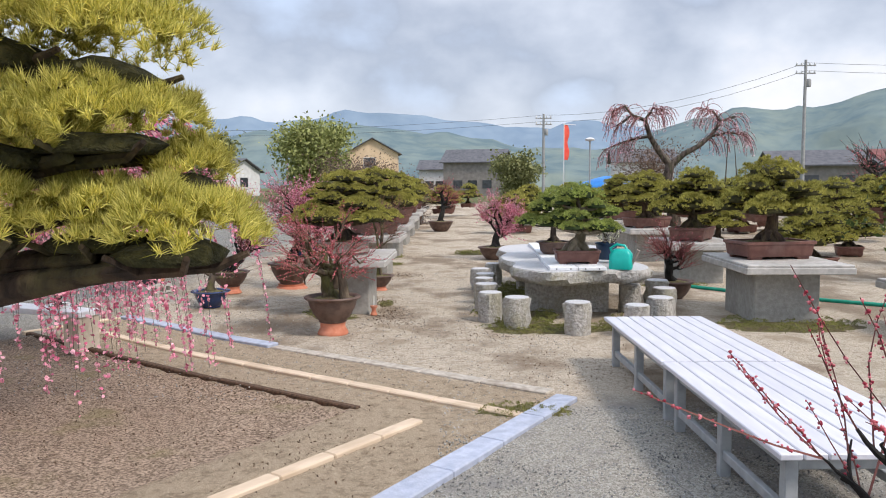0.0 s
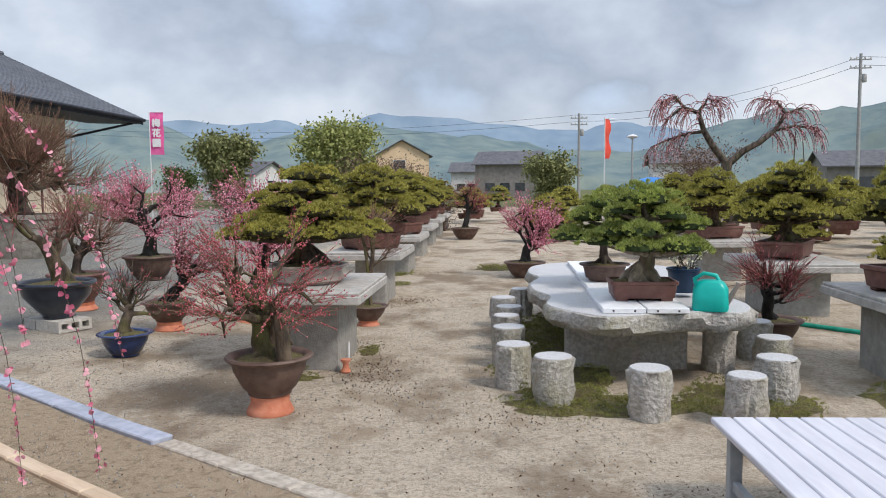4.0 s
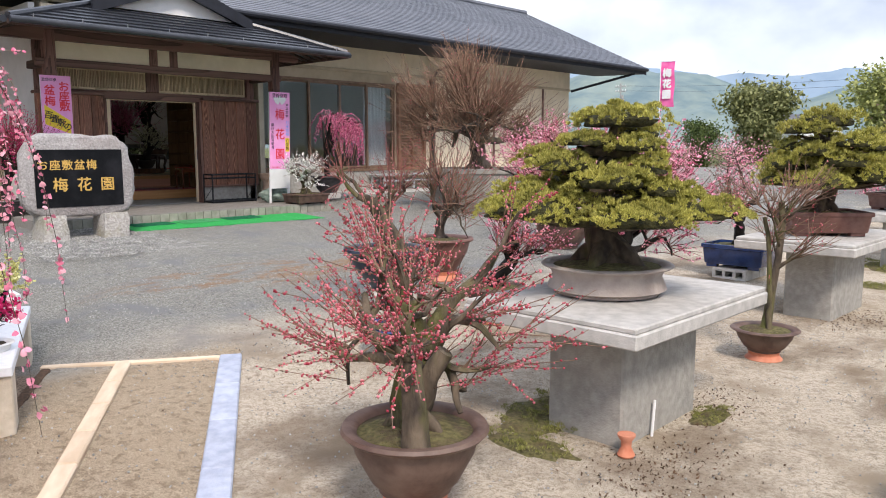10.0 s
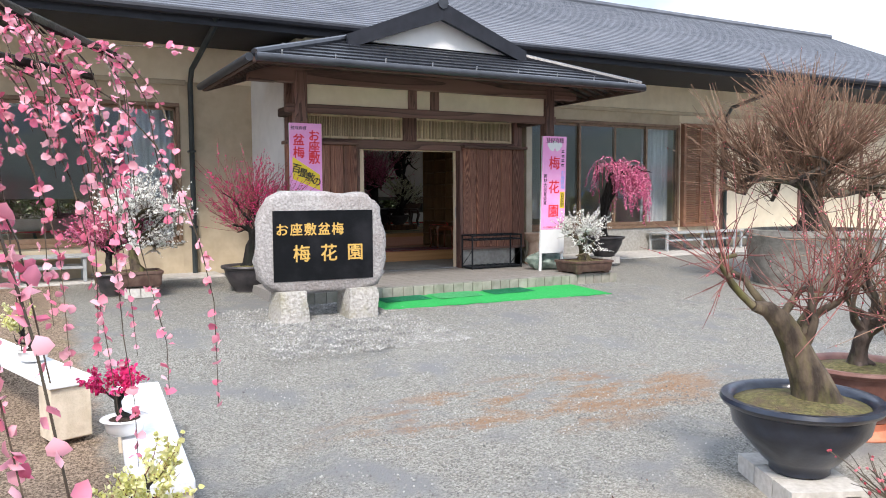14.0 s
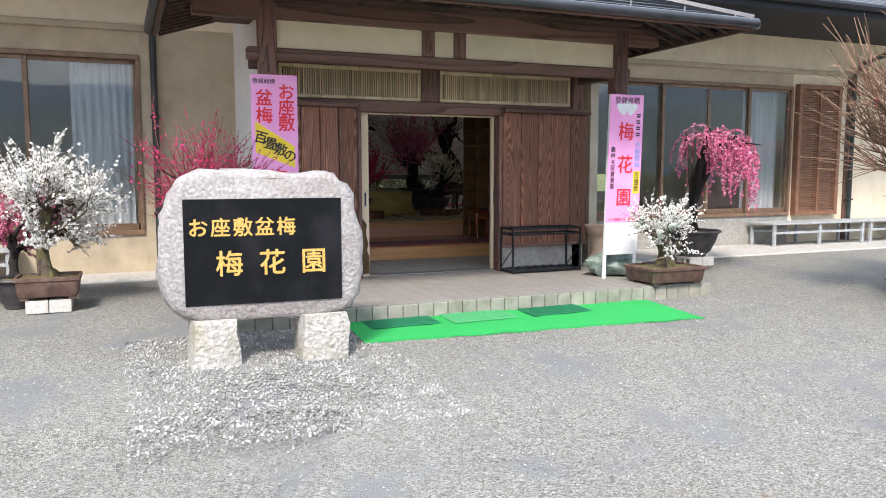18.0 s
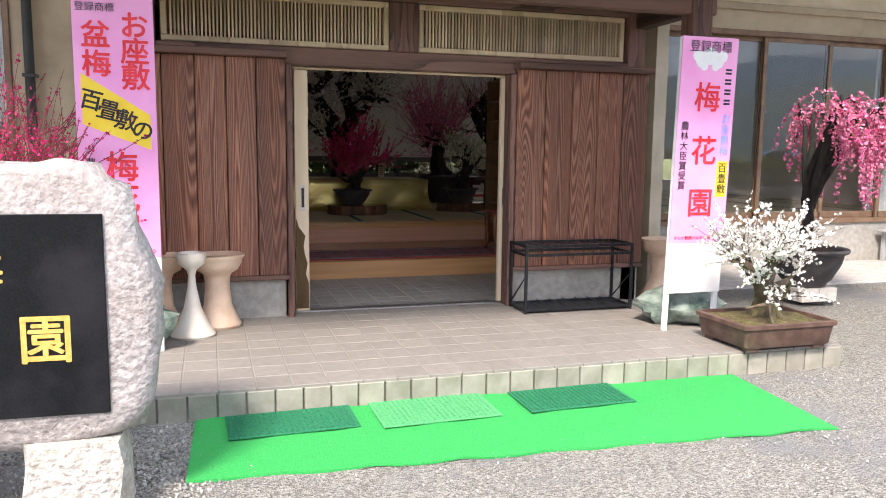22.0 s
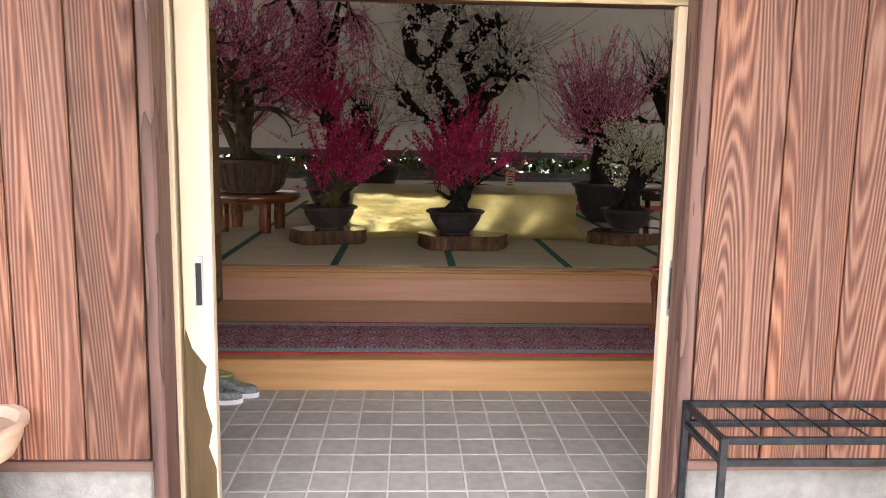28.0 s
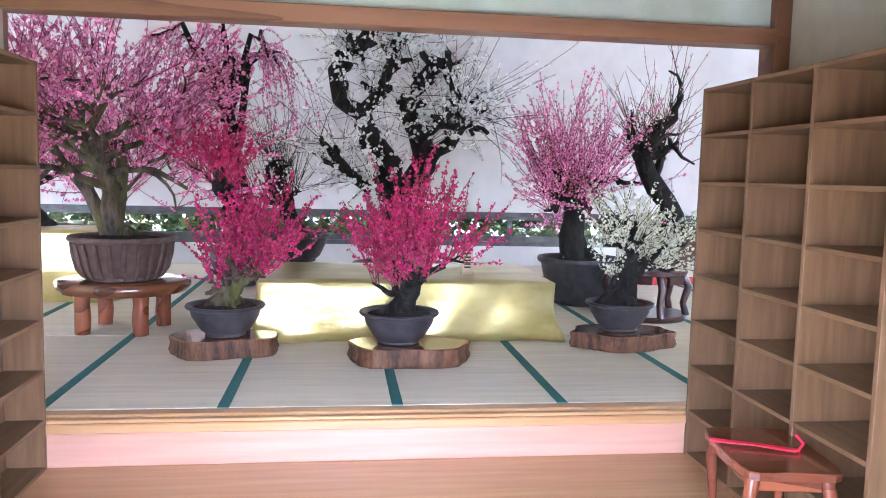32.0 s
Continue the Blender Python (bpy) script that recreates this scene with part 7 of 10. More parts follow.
def smooth_loop(pts, per=4):
    out, n = [], len(pts)
    for i in range(n):
        p0, p1, p2, p3 = (Vector(pts[(i + k - 1) % n]) for k in range(4))
        for j in range(per):
            t = j / per
            out.append(tuple(0.5 * ((2 * p1) + (p2 - p0) * t + (2 * p0 - 5 * p1 + 4 * p2 - p3) * t * t + (3 * p1 - p0 - 3 * p2 + p3) * t ** 3)))
    return out


loop = smooth_loop(outline)
rings = []
for z, s, j in ((0.43, 0.90, 0.02), (0.46, 0.955, 0.035), (0.50, 0.99, 0.04), (0.55, 1.0, 0.03), (0.58, 0.985, 0.012), (0.588, 0.97, 0.004)):
    rings.append([(x * s + rs.normal(0, j * 0.5), y * (1 - (1 - s) * 0.45) + rs.normal(0, j * 0.5), z + rs.normal(0, j * 0.25)) for x, y in loop])
g = Geo()
g.loft(rings)
top_slab = part("tabletop", g, "granite", st, smooth=50)
g = Geo()
g.prism([(x * 0.968, y * 0.986) for x, y in loop], 0.583, 0.594, None, 0.004)
part("dressed_face", g, "granite_top", top_slab)
for y0, y1 in ((-1.0, -0.72), (0.9, 1.2)):
    g = Geo()
    g.box(-0.52, y0, -0.05, 0.5, y1, 0.46, 0.03)
    part("leg", g, "granite", st)


def stone_seat(x, y, r, h, seed):
    g = Geo()
    rng = np.random.default_rng(seed)
    n = 26
    rings = []
    for z, s in ((-0.03, 0.97), (0.05, 1.0), (h * 0.35, 1.02), (h * 0.7, 1.0), (h * 0.95, 0.985), (h * 0.985, 0.965), (h, 0.94)):
        j = 0.0 if z >= h * 0.98 else 0.012
        rings.append([((r * s + rng.normal(0, j)) * math.cos(2 * math.pi * i / n), (r * s + rng.normal(0, j)) * math.sin(2 * math.pi * i / n), z) for i in range(n)])
    g.loft(rings)
    o = thing("stone_stool", "rough round granite seat with a dressed top", "stool", "stone stools", Matrix.Translation((x, y, 0.03)))
    part("seat_block", g, "granite", o, smooth=50)
    g = Geo()
    g.lathe([(r * 0.90, h - 0.004), (r * 0.935, h + 0.002), (r * 0.90, h + 0.007), (r * 0.4, h + 0.008)], 26)
    part("seat_face", g, "granite_top", o, smooth=40)


for i, (x, y) in enumerate(((0.22, 8.88), (0.19, 9.58), (0.17, 10.22), (0.20, 10.87), (0.14, 11.55), (0.35, 12.2), (0.50, 8.40), (1.12, 8.10), (1.72, 7.98), (2.09, 8.52), (2.3, 9.2), (1.95, 9.5), (2.4, 10.0))):
    stone_seat(x, y, 0.138 + 0.01 * math.sin(i * 2.2), 0.335 + 0.012 * math.sin(i * 1.3), i)

# things on the stone table
for i, (y0, y1) in enumerate(((8.78, 9.98), (10.0, 11.3), (11.32, 12.6))):
    for j, (x0, x1) in enumerate(((0.895, 1.215), (1.225, 1.54))):
        b = thing("foam_board", "pale insulating board lying on the stone table", "board", "boards on the stone table")
        g = Geo()
        g.box(x0 + 0.02 * i, y0, 0.6245, x1 + 0.02 * i, y1, 0.665, 0.005)
        part("board", g, "foam", b)
        for q in (0.25, 0.75):
            g = Geo()
            g.lathe([(0.008, 0), (0.008, 0.003), (0.004, 0.004)], 8, pose(x0 + (x1 - x0) * q, y0 + 0.001, 0.645, 90))
            part("screw_hole", g, "black_ink", b)
pine_on(1.27, 9.3, 0.666, 31, 0.74, 1.02, ("tray", 0.26, 0.18, 0.16, "pot_red"), 0.085, 4, 0, "needle_green", "shade_core_green", lean=0.12, first=0.40, top_share=0.62, needle=0.026, gap=0.026, per=18, width=0.0032, bark="bark_pale", label="bright green five-needle pine bonsai in a red clay tray pot")
pine_on(1.13, 10.55, 0.666, 33, 0.66, 1.1, ("bowl", 0.22, 0.17, "pot_brown", 0.7), 0.05, 3, 90, "needle_green", "shade_core_green", lean=0.12, first=0.45, top_share=0.6, needle=0.03, gap=0.03, per=15, width=0.0036, bark="bark", label="green pine bonsai in a round brown pot")

can = thing("watering_can", "turquoise plastic watering can on the stone table", "watering can", m=Matrix.Translation((1.74, 8.98, 0.624)) @ Matrix.Rotation(radians(-15), 4, "Z"))
g = Geo()
g.loft([tray_ring(0.125, 0.095, 0.0, 0.05), tray_ring(0.135, 0.10, 0.02, 0.05), tray_ring(0.13, 0.095, 0.17, 0.05), tray_ring(0.10, 0.075, 0.22, 0.05), tray_ring(0.07, 0.06, 0.235, 0.04)])
part("body", g, "turq", can, smooth=50)
g = Geo()
g.tube([(-0.10, 0, 0.16), (-0.12, 0, 0.24), (-0.05, 0, 0.285), (0.04, 0, 0.27), (0.07, 0, 0.21)], 0.016, 8)
part("handle", g, "turq", can, smooth=60)
g = Geo()
g.tube([(0.11, -0.02, 0.05), (0.15, -0.05, 0.12), (0.19, -0.07, 0.20), (0.20, -0.075, 0.23)], [0.026, 0.02, 0.016, 0.022], 8)
part("spout", g, "pot_grey", can, "pale grey spout", smooth=60)
tub = thing("blue_tub", "dark blue plastic tub on the stone table", "tub", m=Matrix.Translation((1.70, 9.72, 0.666)))
g = Geo()
g.lathe([(0.10, 0), (0.105, 0.01), (0.135, 0.19), (0.145, 0.195), (0.145, 0.21), (0.13, 0.21), (0.125, 0.19), (0.10, 0.05)], 24)
part("body", g, "blue_tub", tub, smooth=50)
t = thing("potted_shrub", "small pale sprouting shrub in the blue tub", "plant", m=Matrix.Translation((1.70, 9.72, 0.72)))
plant(t, plum_meshes(77, 0.5, 0.5, 0.02, 0.4, 5, 50, 0.2, 0.6, 0, 25, 0.012), ("bark", "twig_grey", "fl_cream"), 0)

# ---- slatted silver benches ----
def slat_bench(x, y, rz, length=1.72, wide=0.86, z=0.42):
    b = thing("slatted_bench", "low silver-grey slatted bench on the gravel", "bench", "slatted benches", pose(x, y, 0.03, 0, 0, rz))
    n = 8
    w = wide / n
    for i in range(n):
        g = Geo()
        g.box(-wide / 2 + i * w + 0.004, 0, z - 0.03, -wide / 2 + (i + 1) * w - 0.004, length, z, 0.005)
        part("slat", g, "bench_white", b)
    for sx in (-1, 1):
        for yy in (0.1, length / 2, length - 0.1):
            g = Geo()
            g.box(sx * (wide / 2 - 0.09) - 0.03, yy - 0.03, -0.02, sx * (wide / 2 - 0.09) + 0.03, yy + 0.03, z - 0.031, 0.005)
            part("leg", g, "bench_leg", b)
        for zz in (0.12, z - 0.075):
            g = Geo()
            g.box(sx * (wide / 2 - 0.09) - 0.018, 0.1, zz - 0.025, sx * (wide / 2 - 0.09) + 0.018, length - 0.1, zz + 0.025, 0.004)
            part("rail", g, "bench_leg", b)
    for yy in (0.1, length - 0.1):
        g = Geo()
        g.box(-wide / 2 + 0.1, yy - 0.018, z - 0.10, wide / 2 - 0.1, yy + 0.018, z - 0.05, 0.004)
        part("cross_rail", g, "bench_leg", b)


slat_bench(1.66, 5.02, 2.5)
slat_bench(1.74, 3.27, 2.5)

# ---- edging and kerbs of the planting plot ----
def laid_line(name, label, category, group, a, b, wide, high, length, material, sink=0.03, gap=0.006):
    a, b = Vector(a), Vector(b)
    L = (b - a).length
    n = max(1, round(L / length))
    d = (b - a) / n
    ang = math.degrees(math.atan2(d.y, d.x))
    for i in range(n):
        c = a + d * (i + 0.5)
        g = Geo()
        g.box(-d.length / 2 + gap / 2, -wide / 2, -sink, d.length / 2 - gap / 2, wide / 2, high, 0.008)
        o = thing(name, label, category, group, pose(c.x, c.y, gz(c.x), 0, math.degrees(math.atan2(gz((c - d / 2).x) - gz((c + d / 2).x), d.length)), ang))
        part("block" if name.endswith("block") else "board", g, material, o)


laid_line("edging_block", "pale beige edging block set in the ground", "edging", "edging blocks", (-4.38, 8.16), (0.42, 5.08), 0.10, 0.025, 0.42, "edging")
laid_line("edging_block", "pale beige edging block set in the ground", "edging", "edging blocks", (-0.36, 5.02), (-2.0, 2.65), 0.10, 0.025, 0.42, "edging")
laid_line("kerb_block", "blue-grey concrete kerb block at the edge of the plot", "kerb", "kerb blocks", (-4.05, 8.78), (-1.95, 7.424), 0.15, 0.03, 0.6, "kerb")
laid_line("kerb_block", "kerb block almost buried in pale sand", "kerb", "kerb blocks", (-1.93, 7.41), (0.60, 5.777), 0.13, 0.012, 0.6, "sandy_kerb")
laid_line("kerb_block", "blue-grey concrete kerb block at the edge of the plot", "kerb", "kerb blocks", (0.70, 5.58), (-0.75, 3.1), 0.17, 0.035, 0.6, "kerb")
laid_line("edging_board", "narrow pale timber edging board set in the ground", "edging", "timber edging", (-4.65, 7.72), (-4.08, 8.72), 0.05, 0.02, 1.2, "edging")
# dark strip added in place of the bed's dark, trench-like eroded edge
laid_line("bed_board", "dark strip added for the trench-like edge of the sunken bed", "edging", "bed boards", (-4.6, 7.74), (-0.80, 5.33), 0.06, 0.012, 1.3, "debris", 0.09)

# ---- potted plums along the walk ----
def potted_plum(x, y, z, label, pot, mats, rz=0.0, group="potted plums", extra=0.0, **kw):
    t = thing("potted_plum", label, "plum tree", group, Matrix.Translation((x, y, z)))
    top = extra
    if pot[0] == "tray":
        top = tray_pot(t, pot[1], pot[2], pot[3], pot[4], extra)
    else:
        if len(pot) > 4 and pot[4]:
            stand(t, pot[4][0], pot[4][1])
            top = pot[4][1]
        top = bowl_pot(t, pot[1], pot[2], pot[3], z=top, moss=True)
    plant(t, plum_meshes(**kw), mats, top, radians(rz))
    return t


potted_plum(-1.48, 8.10, 0.03, "budding pink plum bonsai in a brown bowl on terracotta", ("bowl", 0.275, 0.28, "pot_brown", (0.165, 0.13)), ("bark_green", "twig_brown", "fl_bud"),
            seed=101, height=1.0, spread=1.2, trunk_r=0.08, stem=0.44, limbs=11, shoots=270, shoot=0.38, upright=0.36, limb_share=0.78, per_m=46, fl=0.0078, bud=True, double=2, twig_r=0.0034, wiggle=0.4)


def old_plum(seed, way, height, trunk_r, shoots):
    """A very old plum: a stout mossy trunk that leans over and ends in sawn stubs, with limbs along one side and long thin shoots."""
    rng = np.random.default_rng(seed)
    wx, wy = way
    trunk = [Vector((0.05, 0.08, -0.03)), Vector((0.02, 0.03, 0.14)), Vector((wx * 0.05, wy * 0.02, 0.24)), Vector((wx * 0.15, wy * 0.12, 0.34)), Vector((wx * 0.3, wy * 0.28, 0.44)), Vector((wx * 0.45, wy * 0.45, 0.50)), Vector((wx * 0.6, wy * 0.65, 0.52))]
    wood, twig, pos, boughs, bones = Geo(), Geo(), [], [], []
    wood.tube(trunk, [trunk_r * k for k in (1.5, 1.1, 0.9, 0.8, 0.66, 0.5, 0.32)], 10)
    for q, d, L, r in ((trunk[3], (0.5, 0.5, 0.9), 0.45, 0.34), (trunk[4], (-0.3, 0.5, 1.0), 0.32, 0.3), (trunk[5], (wx * 1.2, wy * 0.7, 0.35), 0.4, 0.26), (trunk[6], (wx, wy, 0.5), 0.3, 0.22), (trunk[5], (wx - 0.5, wy, -0.05), 0.45, 0.3), (trunk[2], (0.7, 0.1, 0.6), 0.45, 0.36), (trunk[3], (0.1, 0.9, 0.7), 0.5, 0.36)):
        b = crook(rng, q, d, L, 6, 0.3, 0.05)
        g = Geo()
        g.tube(b, taper(trunk_r * r, trunk_r * 0.13, len(b)), 7)
        boughs.append(g)
        bones.append(b)
    for _ in range(shoots):
        b = bones[rng.integers(len(bones))]
        p, d = sample(b, rng.uniform(0.3, 1.0))
        d = (d * 0.6 + Vector((wx * 0.35, wy * 0.35, rng.uniform(-0.45, 0.55))) + Vector(rng.normal(0, 0.45, 3))).normalized()
        L = rng.uniform(0.15, 0.6)
        s = crook(rng, p, d, L, 5, 0.07, 0.02)
        twig.tube(s, taper(0.0038, 0.0014, len(s)), 3, cap=False)
        if rng.random() < 0.5:
            q, d2 = sample(s, rng.uniform(0.2, 0.6))
            s2 = crook(rng, q, (d2 + Vector(rng.normal(0, 0.5, 3))).normalized(), L * 0.5, 3, 0.1)
            twig.tube(s2, taper(0.0032, 0.0012, len(s2)), 3, cap=False)
        for _ in range(rng.poisson(L * 3)):
            pos.append(tuple(sample(s, rng.uniform(0.2, 1))[0]))
    flowers = scattered("blossom_mass", BUD_V, BUD_F, pos, 0.0065, rng)
    return to_mesh("trunk", wood, 60), to_mesh("twig_spray", twig), flowers, [to_mesh("limb", g, 60) for g in boughs]


def block_pair(x, y, z, rz, n=2):
    for i in range(n):
        g = Geo()
        o = thing("concrete_block", "hollow concrete block lying under a pot", "block", "concrete blocks", pose(x, y, z, 0, 0, rz) @ Matrix.Translation((0, (i - (n - 1) / 2) * 0.2, 0)))
        g.pierced((-0.195, -0.16, -0.08, -0.045, 0.045, 0.08, 0.16, 0.195), (0, 0.028, 0.092, 0.12), -0.095, 0.095, ((1, 1), (3, 1), (5, 1)))
        part("block", g, "concrete_block", o)


block_pair(-4.65, 10.8, gz(-4.65), 65, 3)
old = thing("potted_plum", "old leaning plum, bare but for brown shoots, in a navy bowl", "plum tree", "potted plums", Matrix.Translation((-4.65, 10.8, gz(-4.65) + 0.12)))
old_top = bowl_pot(old, 0.375, 0.40, "pot_navy", foot=0.4, moss=True)
plant(old, old_plum(113, (-0.16, -0.40), 0.92, 0.088, 110), ("bark_green", "twig_red", "fl_bud"), old_top - 0.02)
# a great plum in a rough planter before the house end
pl_ = thing("stone_planter", "great round planter of rough grey concrete", "planter", m=Matrix.Translation((-9.75, 17.95, gz(-9.75))))
g = Geo()
g.lathe([(0.80, -0.05), (0.84, 0.02), (0.92, 0.35), (0.96, 0.72), (1.0, 0.76), (0.98, 0.84), (0.90, 0.85), (0.86, 0.74)], 40, wob=0.03)
part("shell", g, "planter", pl_, smooth=40)
g = Geo()
g.lathe([(0.88, 0.70), (0.87, 0.755), (0.5, 0.79), (0.05, 0.80)], 26, wob=0.02)
part("soil", g, "soil", pl_, smooth=180)
gt = thing("great_plum", "great old plum, leafless, with dense brown shoots", "plum tree", m=Matrix.Translation((-9.75, 17.95, gz(-9.75) + 0.79)))
plant(gt, plum_meshes(117, 2.95, 3.9, 0.20, 0.40, 15, 1900, 0.85, 0.62, 0.1, 0.6, 0.012, True, 0.4, 0.0085, 0.6), ("bark", "twig_brown", "fl_bud"), 0)
potted_plum(-3.35, 9.72, gz(-3.35), "small old plum with few buds in a blue glazed bowl", ("bowl", 0.22, 0.22, "pot_blue", None), ("bark_green", "twig_grey", "fl_bud"),
            seed=121, height=0.85, spread=0.95, trunk_r=0.055, stem=0.45, limbs=6, shoots=110, shoot=0.28, upright=0.5, per_m=10, fl=0.008, bud=True)
potted_plum(-3.5, 11.0, gz(-3.5), "dark old plum with pink buds on a terracotta stand", ("bowl", 0.26, 0.22, "pot_brown", (0.16, 0.10)), ("bark_dark", "twig_red", "fl_pink"),
            seed=131, height=1.0, spread=0.95, trunk_r=0.07, stem=0.45, limbs=6, shoots=170, shoot=0.34, upright=0.5, per_m=18, fl=0.010)
potted_plum(-2.78, 11.75, 0.03, "tall pink flowering plum in a brown pot on bricks", ("bowl", 0.33, 0.33, "pot_brown", (0.25, 0.08)), ("bark_dark", "twig_red", "fl_pink"),
            seed=141, height=1.65, spread=1.5, trunk_r=0.08, stem=0.45, limbs=9, shoots=420, shoot=0.48, upright=0.5, per_m=34, fl=0.012)
potted_plum(-1.40, 11.55, 0.03, "slender bare plum with twisted stems in a brown bowl", ("bowl", 0.21, 0.17, "pot_brown", (0.13, 0.06)), ("bark_green", "twig_brown", "fl_bud"),
            seed=153, height=1.5, spread=0.8, trunk_r=0.032, stem=0.62, limbs=7, shoots=150, shoot=0.30, upright=0.45, per_m=5, fl=0.007, bud=True, double=1, wiggle=0.12)
potted_plum(0.50, 16.3, 0.03, "pink flowering plum in a brown bowl beside the walk", ("bowl", 0.34, 0.28, "pot_brown", None), ("bark_dark", "twig_red", "fl_pink"),
            seed=161, height=1.55, spread=1.6, trunk_r=0.08, stem=0.4, limbs=8, shoots=380, shoot=0.45, upright=0.5, per_m=26, fl=0.013)
potted_plum(-1.05, 26.5, 0.03, "reddish plum in a brown bowl at the end of the walk", ("bowl", 0.42, 0.36, "pot_brown", None), ("bark_dark", "twig_red", "fl_bud"),
            seed=171, height=1.9, spread=1.5, trunk_r=0.09, stem=0.5, limbs=7, shoots=200, shoot=0.45, upright=0.5, per_m=14, fl=0.012)
potted_plum(2.76, 10.66, 0.03, "leafless reddish plum in a brown bowl", ("bowl", 0.28, 0.25, "pot_brown", None), ("bark_dark", "twig_red", "fl_bud"),
            seed=181, height=0.98, spread=0.95, trunk_r=0.06, stem=0.45, limbs=7, shoots=260, shoot=0.32, upright=0.5, per_m=8, fl=0.007, bud=True)
potted_plum(-5.6, 15.0, gz(-5.6), "tall pale pink flowering plum in a dark pot", ("bowl", 0.4, 0.4, "pot_brown", None), ("bark_dark", "twig_red", "fl_pink"),
            seed=191, height=1.9, spread=2.0, trunk_r=0.1, stem=0.4, limbs=9, shoots=420, shoot=0.5, upright=0.5, per_m=26, fl=0.014)
potted_plum(-5.1, 12.0, gz(-5.1), "pale-stemmed plum with a few red buds in a red clay pot", ("bowl", 0.33, 0.36, "pot_red", (0.22, 0.10)), ("bark", "twig_brown", "fl_bud"),
            seed=201, height=1.25, spread=1.3, trunk_r=0.06, stem=0.35, limbs=9, shoots=200, shoot=0.6, upright=0.6, per_m=6, fl=0.007, bud=True)
block_pair(-2.98, 14.85, gz(-2.98), 0, 3)
potted_plum(-2.98, 14.85, gz(-2.98) + 0.12, "dark plum in a rectangular blue pot on blocks", ("tray", 0.36, 0.26, 0.27, "pot_blue"), ("bark_dark", "twig_brown", "fl_bud"),
            seed=211, height=1.2, spread=1.2, trunk_r=0.07, stem=0.42, limbs=7, shoots=160, shoot=0.4, upright=0.5, per_m=6, fl=0.008, bud=True)

# ---- the weeping plum of the bed, with a long crown ----
wp = thing("weeping_plum", "weeping plum tree in full pink flower in the planting bed", "plum tree", m=Matrix.Translation((-4.2, 5.7, 0.02)))
plant(wp, weeping_meshes(301, 2.45, 4.25, 0.11, 40, 1600, 1.1, 46, 0.0148, 0.55, 0.5, long_side=-0.15, rising=4), ("bark_dark", "twig_grey", "fl_pink"), 0)

# ---- big garden pine beside the start ----
gp = thing("garden_pine", "large clipped garden pine with upright yellow-green needles", "pine", m=Matrix.Translation((-1.55, 1.75, 0.0)))
wood = Geo()
wood.tube([(0, 0, -0.05), (0.05, 0.0, 0.6), (-0.02, 0.05, 1.1), (0.05, 0.0, 1.6), (0.0, 0.0, 2.3)], [0.14, 0.11, 0.09, 0.075, 0.03], 10)
PADS = [(0.92, -0.12, 1.465, 0.17, 0.18, 0.101), (0.72, -0.04, 1.485, 0.17, 0.18, 0.095), (0.89, 0.05, 1.615, 0.085, 0.11, 0.068), (0.74, -0.05, 1.7, 0.19, 0.2, 0.101), (0.5, -0.1, 1.67, 0.19, 0.18, 0.108), (0.7, 0.0, 1.855, 0.22, 0.22, 0.162), (0.45, -0.05, 1.9, 0.26, 0.25, 0.189), (0.53, -0.2, 1.5, 0.11, 0.12, 0.095), (0.3, 0.0, 2.12, 0.42, 0.38, 0.27), (0.1, 0.5, 1.65, 0.36, 0.28, 0.162), (-0.4, 0.1, 1.7, 0.45, 0.4, 0.243), (-0.3, -0.5, 1.9, 0.42, 0.36, 0.243)]
for i, (x, y, z, rx, ry, rz_) in enumerate(PADS):
    wood.tube([(0.02, 0.02, z - 0.20), (x * 0.4, y * 0.4, z - 0.12), (x * 0.75, y * 0.8, z - 0.055), (x * 1.08, y * 1.05, z - 0.02)], [0.05, 0.042, 0.030, 0.012], 7)
    for k in range(5):
        a = k * 1.3 + i
        wood.tube([(x * 0.6, y * 0.6, z - 0.07), (x + math.cos(a) * rx * 0.5, y + math.sin(a) * ry * 0.5, z - 0.035), (x + math.cos(a) * rx * 0.9, y + math.sin(a) * ry * 0.9, z - 0.005)], [0.018, 0.013, 0.007], 5)
part("trunk", wood, "bark_pine", gp, smooth=60)
for i, (x, y, z, rx, ry, rz_) in enumerate(PADS):
    fo = part("needle_cloud", pad_mesh("needle_cloud", 400 + i, rx * 1.08, ry * 1.08, rz_ * 1.5, 0.033, 0.0155, 0.0016, 20, 0.55, 0.055), "needle_garden", gp, m=Matrix.Translation((x, y, z)))
    # same dark-painted filler core as in the bonsai pads
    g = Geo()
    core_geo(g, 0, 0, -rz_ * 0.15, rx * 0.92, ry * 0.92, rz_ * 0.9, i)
    part("inner_needles", g, "shade_core", fo, smooth=180)

